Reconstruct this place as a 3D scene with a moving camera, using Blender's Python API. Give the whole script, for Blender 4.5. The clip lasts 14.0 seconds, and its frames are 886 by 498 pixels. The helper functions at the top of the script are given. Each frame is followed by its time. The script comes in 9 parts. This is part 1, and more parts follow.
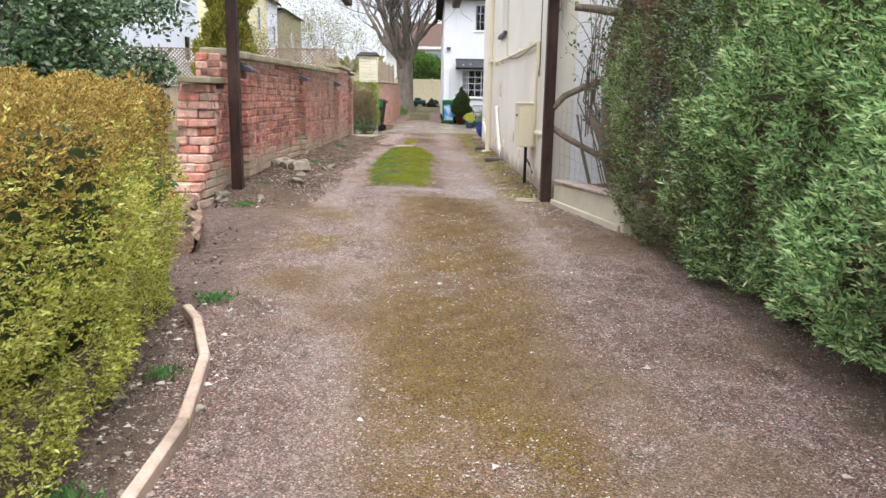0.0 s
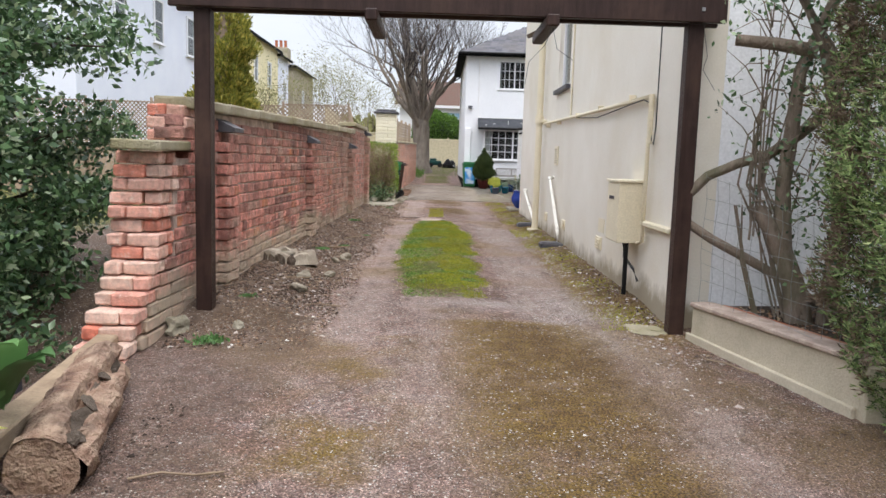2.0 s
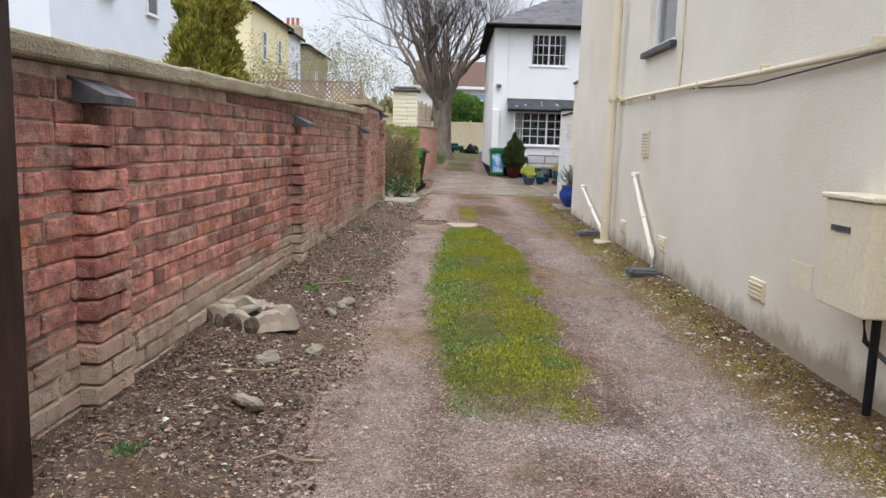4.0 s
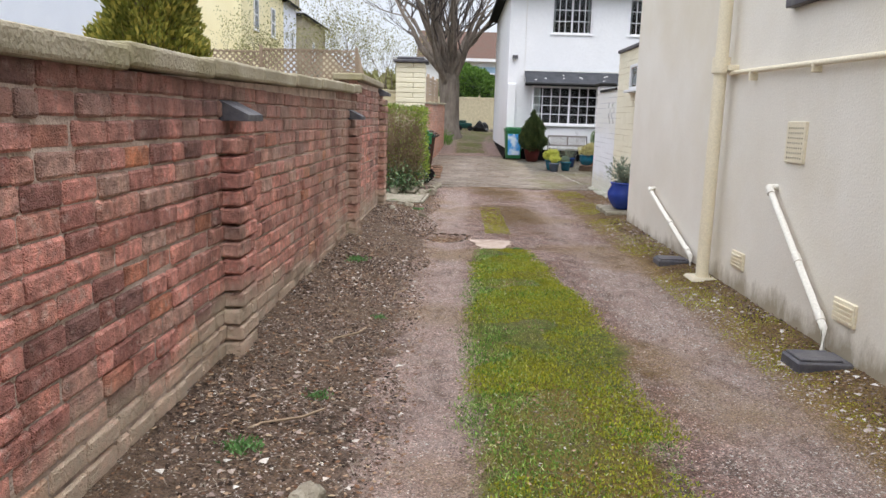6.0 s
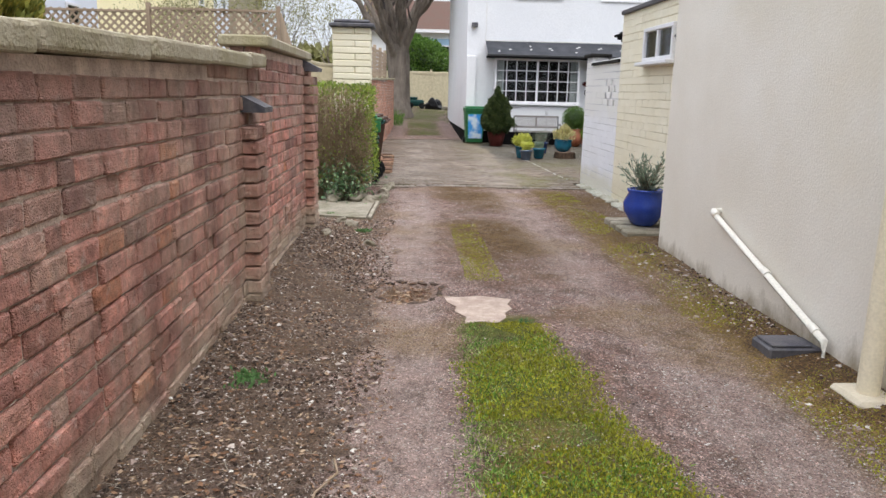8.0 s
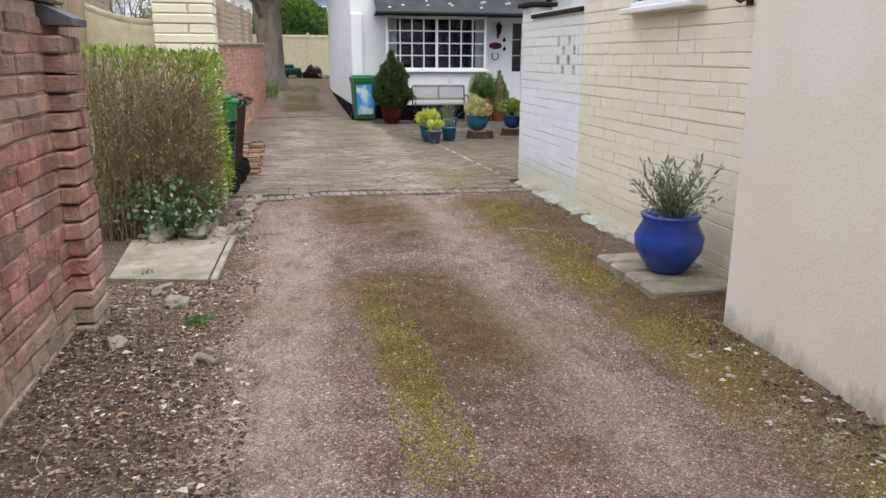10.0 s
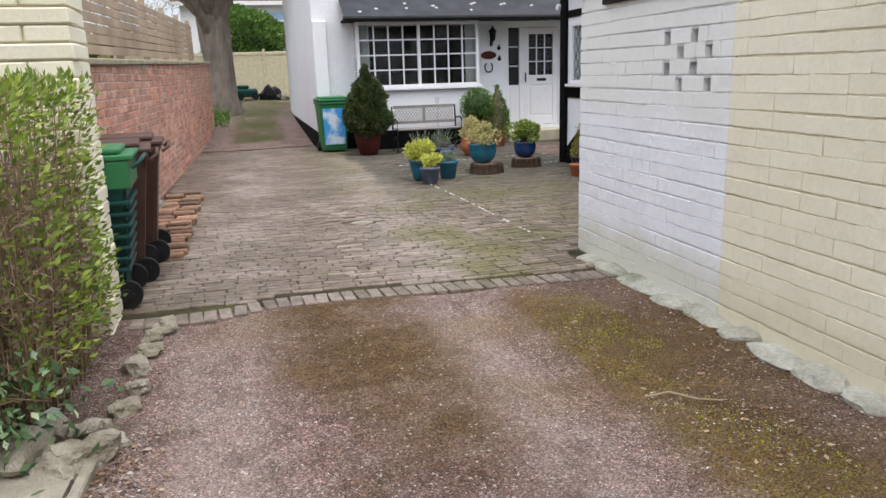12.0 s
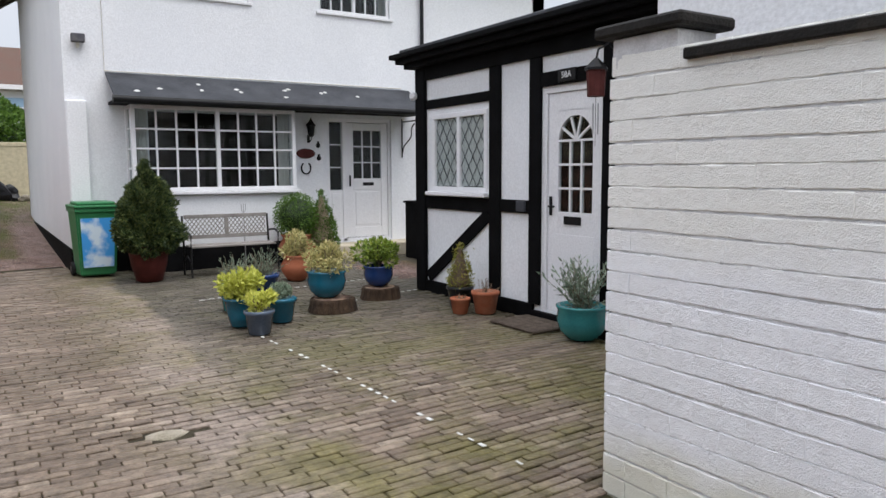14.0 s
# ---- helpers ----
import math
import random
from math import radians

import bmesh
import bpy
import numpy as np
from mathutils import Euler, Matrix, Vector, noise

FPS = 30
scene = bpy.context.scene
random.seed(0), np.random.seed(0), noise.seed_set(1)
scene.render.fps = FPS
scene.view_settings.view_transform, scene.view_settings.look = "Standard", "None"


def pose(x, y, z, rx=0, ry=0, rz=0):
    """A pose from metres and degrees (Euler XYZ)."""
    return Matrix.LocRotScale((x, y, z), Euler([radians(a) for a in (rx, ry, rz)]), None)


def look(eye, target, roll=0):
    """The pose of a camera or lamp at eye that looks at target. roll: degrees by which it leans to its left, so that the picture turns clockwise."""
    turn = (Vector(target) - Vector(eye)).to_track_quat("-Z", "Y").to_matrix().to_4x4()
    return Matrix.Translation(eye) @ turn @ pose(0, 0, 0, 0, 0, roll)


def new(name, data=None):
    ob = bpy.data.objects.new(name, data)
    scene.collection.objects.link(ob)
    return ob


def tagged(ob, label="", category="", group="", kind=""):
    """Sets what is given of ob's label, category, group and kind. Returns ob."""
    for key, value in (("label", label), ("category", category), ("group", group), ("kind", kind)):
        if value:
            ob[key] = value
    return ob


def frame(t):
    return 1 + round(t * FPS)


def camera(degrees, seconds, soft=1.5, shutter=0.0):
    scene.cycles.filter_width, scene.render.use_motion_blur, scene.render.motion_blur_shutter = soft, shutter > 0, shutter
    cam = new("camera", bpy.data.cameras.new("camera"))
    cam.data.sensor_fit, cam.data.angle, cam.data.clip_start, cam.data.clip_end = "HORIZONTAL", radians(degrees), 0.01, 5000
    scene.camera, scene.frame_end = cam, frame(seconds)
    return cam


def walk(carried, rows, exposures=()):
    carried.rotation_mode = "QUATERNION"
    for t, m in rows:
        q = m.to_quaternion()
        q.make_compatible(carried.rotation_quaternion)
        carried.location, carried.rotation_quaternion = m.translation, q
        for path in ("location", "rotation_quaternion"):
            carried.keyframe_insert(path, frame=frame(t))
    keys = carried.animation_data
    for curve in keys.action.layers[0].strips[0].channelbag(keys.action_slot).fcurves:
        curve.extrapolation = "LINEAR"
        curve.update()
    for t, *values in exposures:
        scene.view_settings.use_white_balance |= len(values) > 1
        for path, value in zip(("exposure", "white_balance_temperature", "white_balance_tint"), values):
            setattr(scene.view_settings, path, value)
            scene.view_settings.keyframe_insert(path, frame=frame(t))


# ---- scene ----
cam = camera(62.1, 14.0)
METRES, EYE, TILT, LEAN, TURN = 23.4, 1.5, 0.0, 0.0, -1.2
ROWS = [
    (0.0, 0.0, 0.0, 0.0, 0.2, -11.23, -1.03),
    (0.5, -0.005, 0.0318, 0.0032, 0.99, -9.91, -2.72),
    (1.0, -0.0123, 0.0644, 0.0054, 0.92, -9.53, -2.07),
    (1.5, -0.0172, 0.0983, 0.0062, 0.94, -8.11, -1.52),
    (2.0, -0.0239, 0.1326, 0.0065, 0.81, -6.83, -1.74),
    (2.5, -0.0262, 0.1666, 0.0077, 0.11, -4.54, 0.42),
    (3.0, -0.0312, 0.2028, 0.0081, 1.91, -5.28, -2.03),
    (5.5, -0.049, 0.3756, 0.0145, 2.39, -10.9, -1.22),
    (6.0, -0.0543, 0.4076, 0.0169, 2.28, -10.13, -1.63),
    (6.5, -0.0602, 0.4406, 0.0185, 1.81, -10.07, -1.21),
    (7.0, -0.0617, 0.475, 0.0202, 0.83, -10.9, -1.46),
    (7.5, -0.0625, 0.5106, 0.0217, -0.74, -11.69, -0.75),
    (8.0, -0.063, 0.5485, 0.0214, -1.73, -11.97, -1.34),
    (8.5, -0.0653, 0.5861, 0.022, -3.51, -12.75, -0.49),
    (9.0, -0.065, 0.6256, 0.0232, -8.01, -13.61, 0.31),
    (11.5, -0.0526, 0.8143, 0.0213, -12.15, -14.78, 0.11),
    (12.0, -0.0524, 0.8512, 0.0231, -13.74, -13.52, 1.71),
    (12.5, -0.0534, 0.8878, 0.0217, -18.31, -13.78, 2.12),
    (13.0, -0.0502, 0.9248, 0.0232, -22.13, -10.8, 1.15),
    (13.5, -0.0488, 0.96, 0.023, -27.25, -8.22, 0.8),
    (14.0, -0.0457, 0.9926, 0.0236, -31.34, -6.07, 0.28),
]
walk(cam, [(t, pose(0, 0, EYE, TILT, LEAN, TURN) @ pose(METRES * x, METRES * y, METRES * z, 90 + pitch, roll, yaw)) for t, x, y, z, yaw, pitch, roll in ROWS], [(0.0, 0.5), (1.0, 0.4), (2.0, 0.26), (3.0, 0.12), (5.5, 0.23), (9.0, 0.18), (12.5, 0.13), (14.0, -0.03)])

def smooth(v):
    v = np.clip(v, 0, 1)
    return v * v * (3 - 2 * v)


# ---- light ----
world = bpy.data.worlds.new("sky")
scene.world = world
world.use_nodes = True
wn, wl = world.node_tree.nodes, world.node_tree.links
wn.clear()
w_out, w_bg = wn.new("ShaderNodeOutputWorld"), wn.new("ShaderNodeBackground")
w_sky = wn.new("ShaderNodeTexSky")
w_sky.sky_type, w_sky.sun_disc, w_sky.sun_elevation, w_sky.sun_rotation = "NISHITA", False, radians(48), radians(200)
w_sky.air_density, w_sky.dust_density = 1.2, 2.0
w_co, w_no, w_rp, w_mx = wn.new("ShaderNodeTexCoord"), wn.new("ShaderNodeTexNoise"), wn.new("ShaderNodeValToRGB"), wn.new("ShaderNodeMixRGB")
w_mp = wn.new("ShaderNodeMapping")
w_mp.inputs["Scale"].default_value = (1, 1, 2.6)
w_no.inputs["Scale"].default_value, w_no.inputs["Detail"].default_value = 2.2, 6
w_rp.color_ramp.elements[0].position, w_rp.color_ramp.elements[1].position = 0.28, 0.62
w_rp.color_ramp.elements[0].color, w_rp.color_ramp.elements[1].color = (0.72, 0.72, 0.72, 1), (0.97, 0.97, 0.97, 1)
w_mx.inputs[2].default_value = (7.9, 8.3, 9.25, 1)
wl.new(w_co.outputs["Generated"], w_mp.inputs["Vector"])
wl.new(w_mp.outputs[0], w_no.inputs["Vector"])
wl.new(w_no.outputs["Fac"], w_rp.inputs["Fac"])
wl.new(w_rp.outputs[0], w_mx.inputs[0])
wl.new(w_sky.outputs[0], w_mx.inputs[1])
w_bg.inputs["Strength"].default_value = 0.115
w_sep, w_zr, w_ml = wn.new("ShaderNodeSeparateXYZ"), wn.new("ShaderNodeMapRange"), wn.new("ShaderNodeVectorMath")
w_ml.operation = "SCALE"
w_zr.inputs["From Min"].default_value, w_zr.inputs["From Max"].default_value = 0.22, 0.9
w_zr.inputs["To Min"].default_value, w_zr.inputs["To Max"].default_value = 0.88, 2.5
wl.new(w_co.outputs["Generated"], w_sep.inputs[0])
wl.new(w_sep.outputs["Z"], w_zr.inputs["Value"])
wl.new(w_mx.outputs[0], w_ml.inputs[0])
wl.new(w_zr.outputs[0], w_ml.inputs["Scale"])
wl.new(w_ml.outputs[0], w_bg.inputs["Color"])
wl.new(w_bg.outputs[0], w_out.inputs["Surface"])
sun = new("sun", bpy.data.lights.new("sun", "SUN"))
sun.data.energy, sun.data.angle, sun.data.color = 2.0, radians(40), (1.0, 0.96, 0.9)
sun.matrix_world = look((0, 0, 0), (-0.12, 0.34, -0.93))


# ---- materials ----
class Nodes:
    """Short hand for building a node material."""

    def __init__(self, name):
        self.m = bpy.data.materials.new(name)
        self.m.use_nodes = True
        self.t = self.m.node_tree
        self.bsdf = self.t.nodes["Principled BSDF"]
        self.pos = self.n("ShaderNodeNewGeometry").outputs["Position"]

    def n(self, kind, **inputs):
        node = self.t.nodes.new(kind)
        for k, v in inputs.items():
            self.set(node, k.replace("_", " "), v)
        return node

    def set(self, node, key, v):
        sock = node.inputs[int(key)] if key.isdigit() else node.inputs[key]
        if isinstance(v, bpy.types.NodeSocket):
            self.t.links.new(v, sock)
        else:
            sock.default_value = v

    def noise(self, scale, detail=4, rough=0.55, vec=None, stretch=None):
        v = vec or self.pos
        if stretch:
            v = self.n("ShaderNodeMapping", Vector=v, Scale=stretch).outputs[0]
        return self.n("ShaderNodeTexNoise", Vector=v, Scale=scale, Detail=detail, Roughness=rough).outputs["Fac"]

    def voronoi(self, scale, out="Distance", vec=None):
        return self.n("ShaderNodeTexVoronoi", Vector=vec or self.pos, Scale=scale).outputs[out]

    def ramp(self, fac, stops):
        r = self.n("ShaderNodeValToRGB", Fac=fac)
        e = r.color_ramp.elements
        while len(e) < len(stops):
            e.new(0.5)
        for el, (p, c) in zip(e, stops):
            el.position = p
            el.color = (*c, 1) if isinstance(c, tuple) else (c, c, c, 1)
        return r.outputs[0]

    def mix(self, fac, a, b, kind="MIX"):
        m = self.n("ShaderNodeMixRGB")
        m.blend_type = kind
        for i, v in enumerate((fac, a, b)):
            if isinstance(v, tuple):
                v = (*v, 1)
            self.set(m, str(i), v)
        return m.outputs[0]

    def math(self, op, a, b=0.0):
        m = self.n("ShaderNodeMath")
        m.operation = op
        self.set(m, "0", a)
        self.set(m, "1", b)
        return m.outputs[0]

    def attr(self, name):
        a = self.n("ShaderNodeAttribute")
        a.attribute_name = name
        return a.outputs["Fac"]

    def rand(self):
        a = self.n("ShaderNodeObjectInfo").outputs["Random"]
        b = self.n("ShaderNodeNewGeometry").outputs["Random Per Island"]
        return self.math("FRACT", self.math("ADD", a, b))

    def bump(self, height, strength=0.4, distance=0.01):
        b = self.n("ShaderNodeBump", Height=height, Strength=strength, Distance=distance)
        self.t.links.new(b.outputs[0], self.bsdf.inputs["Normal"])

    def done(self, color, rough=0.8, metal=0.0, spec=0.22):
        self.set(self.bsdf, "Base Color", (*color, 1) if isinstance(color, tuple) else color)
        self.set(self.bsdf, "Roughness", rough)
        self.set(self.bsdf, "Metallic", metal)
        self.set(self.bsdf, "Specular IOR Level", spec)
        return self.m


def surface(name, a, b, scale=6, fine=60, rough=0.8, bump=0.3, dirt=None, metal=0.0, stretch=None, spec=0.22, dist=0.01, dirt_amt=0.6):
    """Two-scale varied surface: a to b by broad noise, fine grain, and patches of dirt."""
    n = Nodes(name)
    broad, grain = n.noise(scale, 5, stretch=stretch), n.noise(fine, 3, stretch=stretch)
    c = n.mix(n.ramp(broad, [(0.3, 0.0), (0.7, 1.0)]), a, b)
    c = n.mix(0.35, c, n.ramp(grain, [(0.3, 0.55), (0.7, 1.0)]), "MULTIPLY")
    if dirt:
        c = n.mix(n.math("MULTIPLY", n.ramp(n.noise(scale * 0.35, 6, 0.65), [(0.48, 0.0), (0.68, 1.0)]), dirt_amt), c, dirt)
    n.bump(n.math("ADD", grain, n.math("MULTIPLY", broad, 0.6)), bump, dist)
    return n.done(c, rough, metal, spec)


def brick_mat(name, stops, grime, bump=0.6, grime_amt=0.7, rough=0.85, pale=None, pale_low=None, mottle=0.12, fine_amt=0.5, dark_high=None, dist=0.006, aged=False):
    n = Nodes(name)
    c = n.ramp(n.rand(), stops)
    g, f = n.noise(1.3, 6, 0.65), n.noise(45, 4)
    c = n.mix(n.math("MULTIPLY", n.ramp(g, [(0.42, 0.0), (0.66, 1.0)]), grime_amt), c, grime)
    c = n.mix(fine_amt, c, n.ramp(f, [(0.3, 0.5), (0.7, 1.1)]), "MULTIPLY")
    c = n.mix(mottle, c, n.ramp(n.noise(11, 5, 0.7), [(0.3, 0.45), (0.5, 1.0), (0.7, 1.55)]), "MULTIPLY")
    if pale:
        c = n.mix(n.math("MULTIPLY", n.ramp(n.noise(14, 4, 0.7), [(0.55, 0.0), (0.72, 1.0)]), 0.6), c, pale)
    if pale_low:
        z = n.n("ShaderNodeSeparateXYZ", Vector=n.pos).outputs["Z"]
        low = n.math("SUBTRACT", 1.34, n.math("ADD", z, n.math("MULTIPLY", n.noise(0.8, 4), 0.9)))
        c = n.mix(n.ramp(low, [(0.0, 0.0), (0.22, 0.75)]), c, pale_low)
    if dark_high:
        z = n.n("ShaderNodeSeparateXYZ", Vector=n.pos).outputs["Z"]
        hi = n.math("SUBTRACT", n.math("ADD", z, n.math("MULTIPLY", n.noise(1.1, 5), 0.8)), dark_high[0])
        c = n.mix(n.ramp(hi, [(0.0, 0.0), (0.3, dark_high[2])]), c, dark_high[1])
    if aged:
        sp = n.n("ShaderNodeSeparateXYZ", Vector=n.pos)
        late = n.math("ADD", n.math("DIVIDE", n.math("SUBTRACT", sp.outputs["Y"], 13.0), 6.0), n.math("MULTIPLY", n.math("SUBTRACT", n.noise(0.9, 5), 0.5), 0.9))
        late = n.math("SUBTRACT", late, n.math("MULTIPLY", n.math("GREATER_THAN", sp.outputs["Y"], 18.4), 0.7))
        c = n.mix(n.ramp(late, [(0.0, 0.0), (0.9, 0.68)]), c, n.mix(n.ramp(n.noise(3, 5), [(0.4, 0.0), (0.6, 1.0)]), (0.27, 0.165, 0.13), (0.50, 0.40, 0.31)))
        stain = n.ramp(n.noise(1.1, 6, 0.7, stretch=(1, 1, 0.45)), [(0.56, 0.0), (0.66, 0.6)])
        c = n.mix(stain, c, (0.13, 0.075, 0.065))
    n.bump(n.math("ADD", n.math("ADD", f, n.noise(160, 2)), n.math("MULTIPLY", n.noise(20, 4), 1.5)), bump, dist)
    return n.done(c, rough)


M = {}
M["red_brick"] = brick_mat("red_brick", [(0.0, (0.30, 0.16, 0.14)), (0.08, (0.50, 0.22, 0.18)), (0.3, (0.82, 0.37, 0.30)), (0.6, (0.92, 0.41, 0.33)), (0.75, (0.78, 0.36, 0.28)), (0.90, (0.66, 0.42, 0.34)), (0.96, (0.55, 0.24, 0.19)), (1.0, (0.92, 0.36, 0.18))], (0.28, 0.16, 0.14), 1.0, 0.38, pale=(0.80, 0.62, 0.54), pale_low=(0.66, 0.57, 0.43), mottle=0.95, fine_amt=0.35, dark_high=(2.0, (0.25, 0.17, 0.155), 0.45), dist=0.018, aged=True)
M["fresh_brick"] = brick_mat("fresh_brick", [(0.0, (0.85, 0.25, 0.16)), (0.25, (0.78, 0.36, 0.28)), (0.6, (0.88, 0.55, 0.45)), (0.9, (0.92, 0.70, 0.58)), (1.0, (0.55, 0.24, 0.18))], (0.80, 0.52, 0.42), 0.9, 0.35, pale=(0.92, 0.80, 0.70), mottle=0.5, fine_amt=0.3, dist=0.012)
M["orange_brick"] = brick_mat("orange_brick", [(0.0, (0.40, 0.20, 0.15)), (0.5, (0.62, 0.28, 0.19)), (1.0, (0.76, 0.42, 0.30))], (0.42, 0.30, 0.23), pale=(0.75, 0.60, 0.50), mottle=0.6)
M["edge_brick"] = brick_mat("edge_brick", [(0.0, (0.10, 0.06, 0.045)), (0.5, (0.25, 0.14, 0.09)), (1.0, (0.42, 0.24, 0.15))], (0.10, 0.08, 0.05), pale=(0.40, 0.30, 0.22), mottle=0.6)
M["rotten_wood"] = surface("rotten_wood", (0.22, 0.12, 0.085), (0.52, 0.38, 0.28), 9, 60, 0.95, 1.0, (0.05, 0.03, 0.028), dist=0.03, dirt_amt=0.95)
M["lilac_render"] = surface("lilac_render", (0.76, 0.79, 0.88), (0.82, 0.85, 0.92), 1.0, 45, 0.8, 0.2)
M["yellow_render"] = surface("yellow_render", (0.82, 0.73, 0.45), (0.87, 0.79, 0.52), 1.0, 45, 0.8, 0.2)
M["white_paint_brick"] = brick_mat("white_paint_brick", [(0.0, (0.83, 0.84, 0.87)), (1.0, (0.87, 0.88, 0.91))], (0.76, 0.77, 0.78), 0.45, 0.3, 0.5, dist=0.010, mottle=0.06, fine_amt=0.10, dark_high=(1.98, (0.74, 0.72, 0.62), 0.5), pale_low=(0.64, 0.62, 0.50))
M["cream_paint_brick"] = brick_mat("cream_paint_brick", [(0.0, (0.81, 0.76, 0.60)), (1.0, (0.85, 0.80, 0.64))], (0.77, 0.70, 0.50), 0.35, 0.4, 0.55, dist=0.008, mottle=0.0, fine_amt=0.12, pale_low=(0.66, 0.60, 0.44))
M["mossy_base_brick"] = brick_mat("mossy_base_brick", [(0.0, (0.42, 0.40, 0.33)), (1.0, (0.58, 0.57, 0.50))], (0.14, 0.14, 0.08), 0.7, 0.9)
def paver_mat():
    """Worn brick: grey-lilac where wheels run, with their pale sheen painted in, brown between, green-brown moss at the
    bay.
    """
    n = Nodes("paver")
    c = n.ramp(n.rand(), [(0.0, (0.14, 0.105, 0.080)), (0.5, (0.215, 0.165, 0.13)), (0.85, (0.27, 0.215, 0.17)), (1.0, (0.34, 0.28, 0.225))])
    sp = n.n("ShaderNodeSeparateXYZ", Vector=n.pos)
    X, Y = sp.outputs["X"], sp.outputs["Y"]
    wob = n.math("MULTIPLY", n.math("SUBTRACT", n.noise(0.9, 4), 0.5), 0.9)
    c = n.mix(1.0, c, (0.86, 0.84, 0.80), "MULTIPLY")
    # two wheel tracks, lightened in colour to stand for their sheen
    for off in (-1.15, 0.55):
        curve = n.math("MULTIPLY", n.math("SINE", n.math("MULTIPLY", n.math("SUBTRACT", Y, 25.0), 0.16)), 0.35)
        d = n.math("ABSOLUTE", n.math("ADD", n.math("SUBTRACT", n.math("SUBTRACT", X, off), curve), wob))
        c = n.mix(n.math("MULTIPLY", n.ramp(d, [(0.15, 1.0), (0.55, 0.0)]), 0.4), c, (0.35, 0.295, 0.255))
    grime = n.ramp(n.noise(1.3, 6, 0.65), [(0.42, 0.0), (0.60, 0.8)])
    c = n.mix(grime, c, n.mix(n.ramp(X, [(0.0, 0.0), (1.0, 1.0)]), (0.12, 0.09, 0.062), (0.13, 0.115, 0.035)))
    wet = n.math("MULTIPLY", n.ramp(n.math("ADD", X, wob), [(0.9, 0.0), (1.0, 1.0)]), n.ramp(n.math("DIVIDE", n.math("SUBTRACT", Y, 27.0), 6.0), [(0.0, 0.0), (0.7, 0.8)]))
    c = n.mix(wet, c, n.mix(n.rand(), (0.045, 0.042, 0.034), (0.10, 0.092, 0.07)))
    c = n.mix(0.8, c, n.ramp(n.noise(13, 5, 0.7), [(0.3, 0.4), (0.5, 0.95), (0.7, 1.45)]), "MULTIPLY")
    c = n.mix(0.5, c, n.ramp(n.noise(60, 4), [(0.3, 0.55), (0.7, 1.2)]), "MULTIPLY")
    n.bump(n.math("ADD", n.noise(60, 4), n.math("MULTIPLY", n.noise(16, 4), 1.5)), 0.7, 0.008)
    return n.done(c, 0.48, 0, 0.3)


M["paver"] = paver_mat()
M["paver_edge"] = brick_mat("paver_edge", [(0.0, (0.16, 0.125, 0.105)), (1.0, (0.30, 0.245, 0.21))], (0.14, 0.12, 0.07), 0.7, 0.8, 0.55, mottle=0.8)
M["mortar"] = surface("mortar", (0.46, 0.35, 0.29), (0.80, 0.64, 0.55), 9, 80, 0.95, 0.9, (0.14, 0.10, 0.08), dirt_amt=0.5, dist=0.02)
M["mortar_dark"] = surface("mortar_dark", (0.018, 0.015, 0.010), (0.055, 0.046, 0.028), 3, 80, 0.95, 0.6, (0.11, 0.11, 0.03))
M["white_mortar"] = surface("white_mortar", (0.50, 0.50, 0.51), (0.74, 0.74, 0.76), 9, 80, 0.7, 0.6)
M["cream_mortar"] = surface("cream_mortar", (0.54, 0.48, 0.33), (0.72, 0.64, 0.45), 9, 80, 0.7, 0.6)
M["coping"] = surface("coping", (0.32, 0.28, 0.20), (0.46, 0.41, 0.31), 4, 50, 0.95, 0.7, (0.24, 0.22, 0.10), dist=0.02)
M["black_cap"] = surface("black_cap", (0.008, 0.0075, 0.007), (0.022, 0.02, 0.018), 6, 60, 0.8, 0.5, (0.10, 0.085, 0.06), dirt_amt=0.3)
M["slate_cap"] = surface("slate_cap", (0.055, 0.055, 0.07), (0.12, 0.115, 0.125), 8, 60, 0.5, 0.3, (0.25, 0.24, 0.22), dirt_amt=0.35)
def cream_render_mat():
    n = Nodes("render_cream")
    broad, grain = n.noise(1.2, 5), n.noise(60, 3)
    c = n.mix(n.ramp(broad, [(0.3, 0.0), (0.7, 1.0)]), (0.72, 0.67, 0.575), (0.79, 0.75, 0.67))
    c = n.mix(0.18, c, n.ramp(grain, [(0.3, 0.6), (0.7, 1.0)]), "MULTIPLY")
    c = n.mix(n.math("MULTIPLY", n.ramp(n.noise(0.5, 6, 0.65), [(0.5, 0.0), (0.68, 1.0)]), 0.45), c, (0.64, 0.57, 0.43))
    z = n.n("ShaderNodeSeparateXYZ", Vector=n.pos).outputs["Z"]
    mud = n.math("SUBTRACT", 1.02, n.math("ADD", z, n.math("MULTIPLY", n.noise(2.2, 6, 0.7, stretch=(1, 1, 0.5)), 0.75)))
    c = n.mix(n.ramp(mud, [(0.0, 0.0), (0.16, 0.8)]), c, (0.26, 0.21, 0.13))
    n.bump(n.math("ADD", grain, n.math("MULTIPLY", broad, 0.8)), 0.3, 0.01)
    return n.done(c, 0.85)


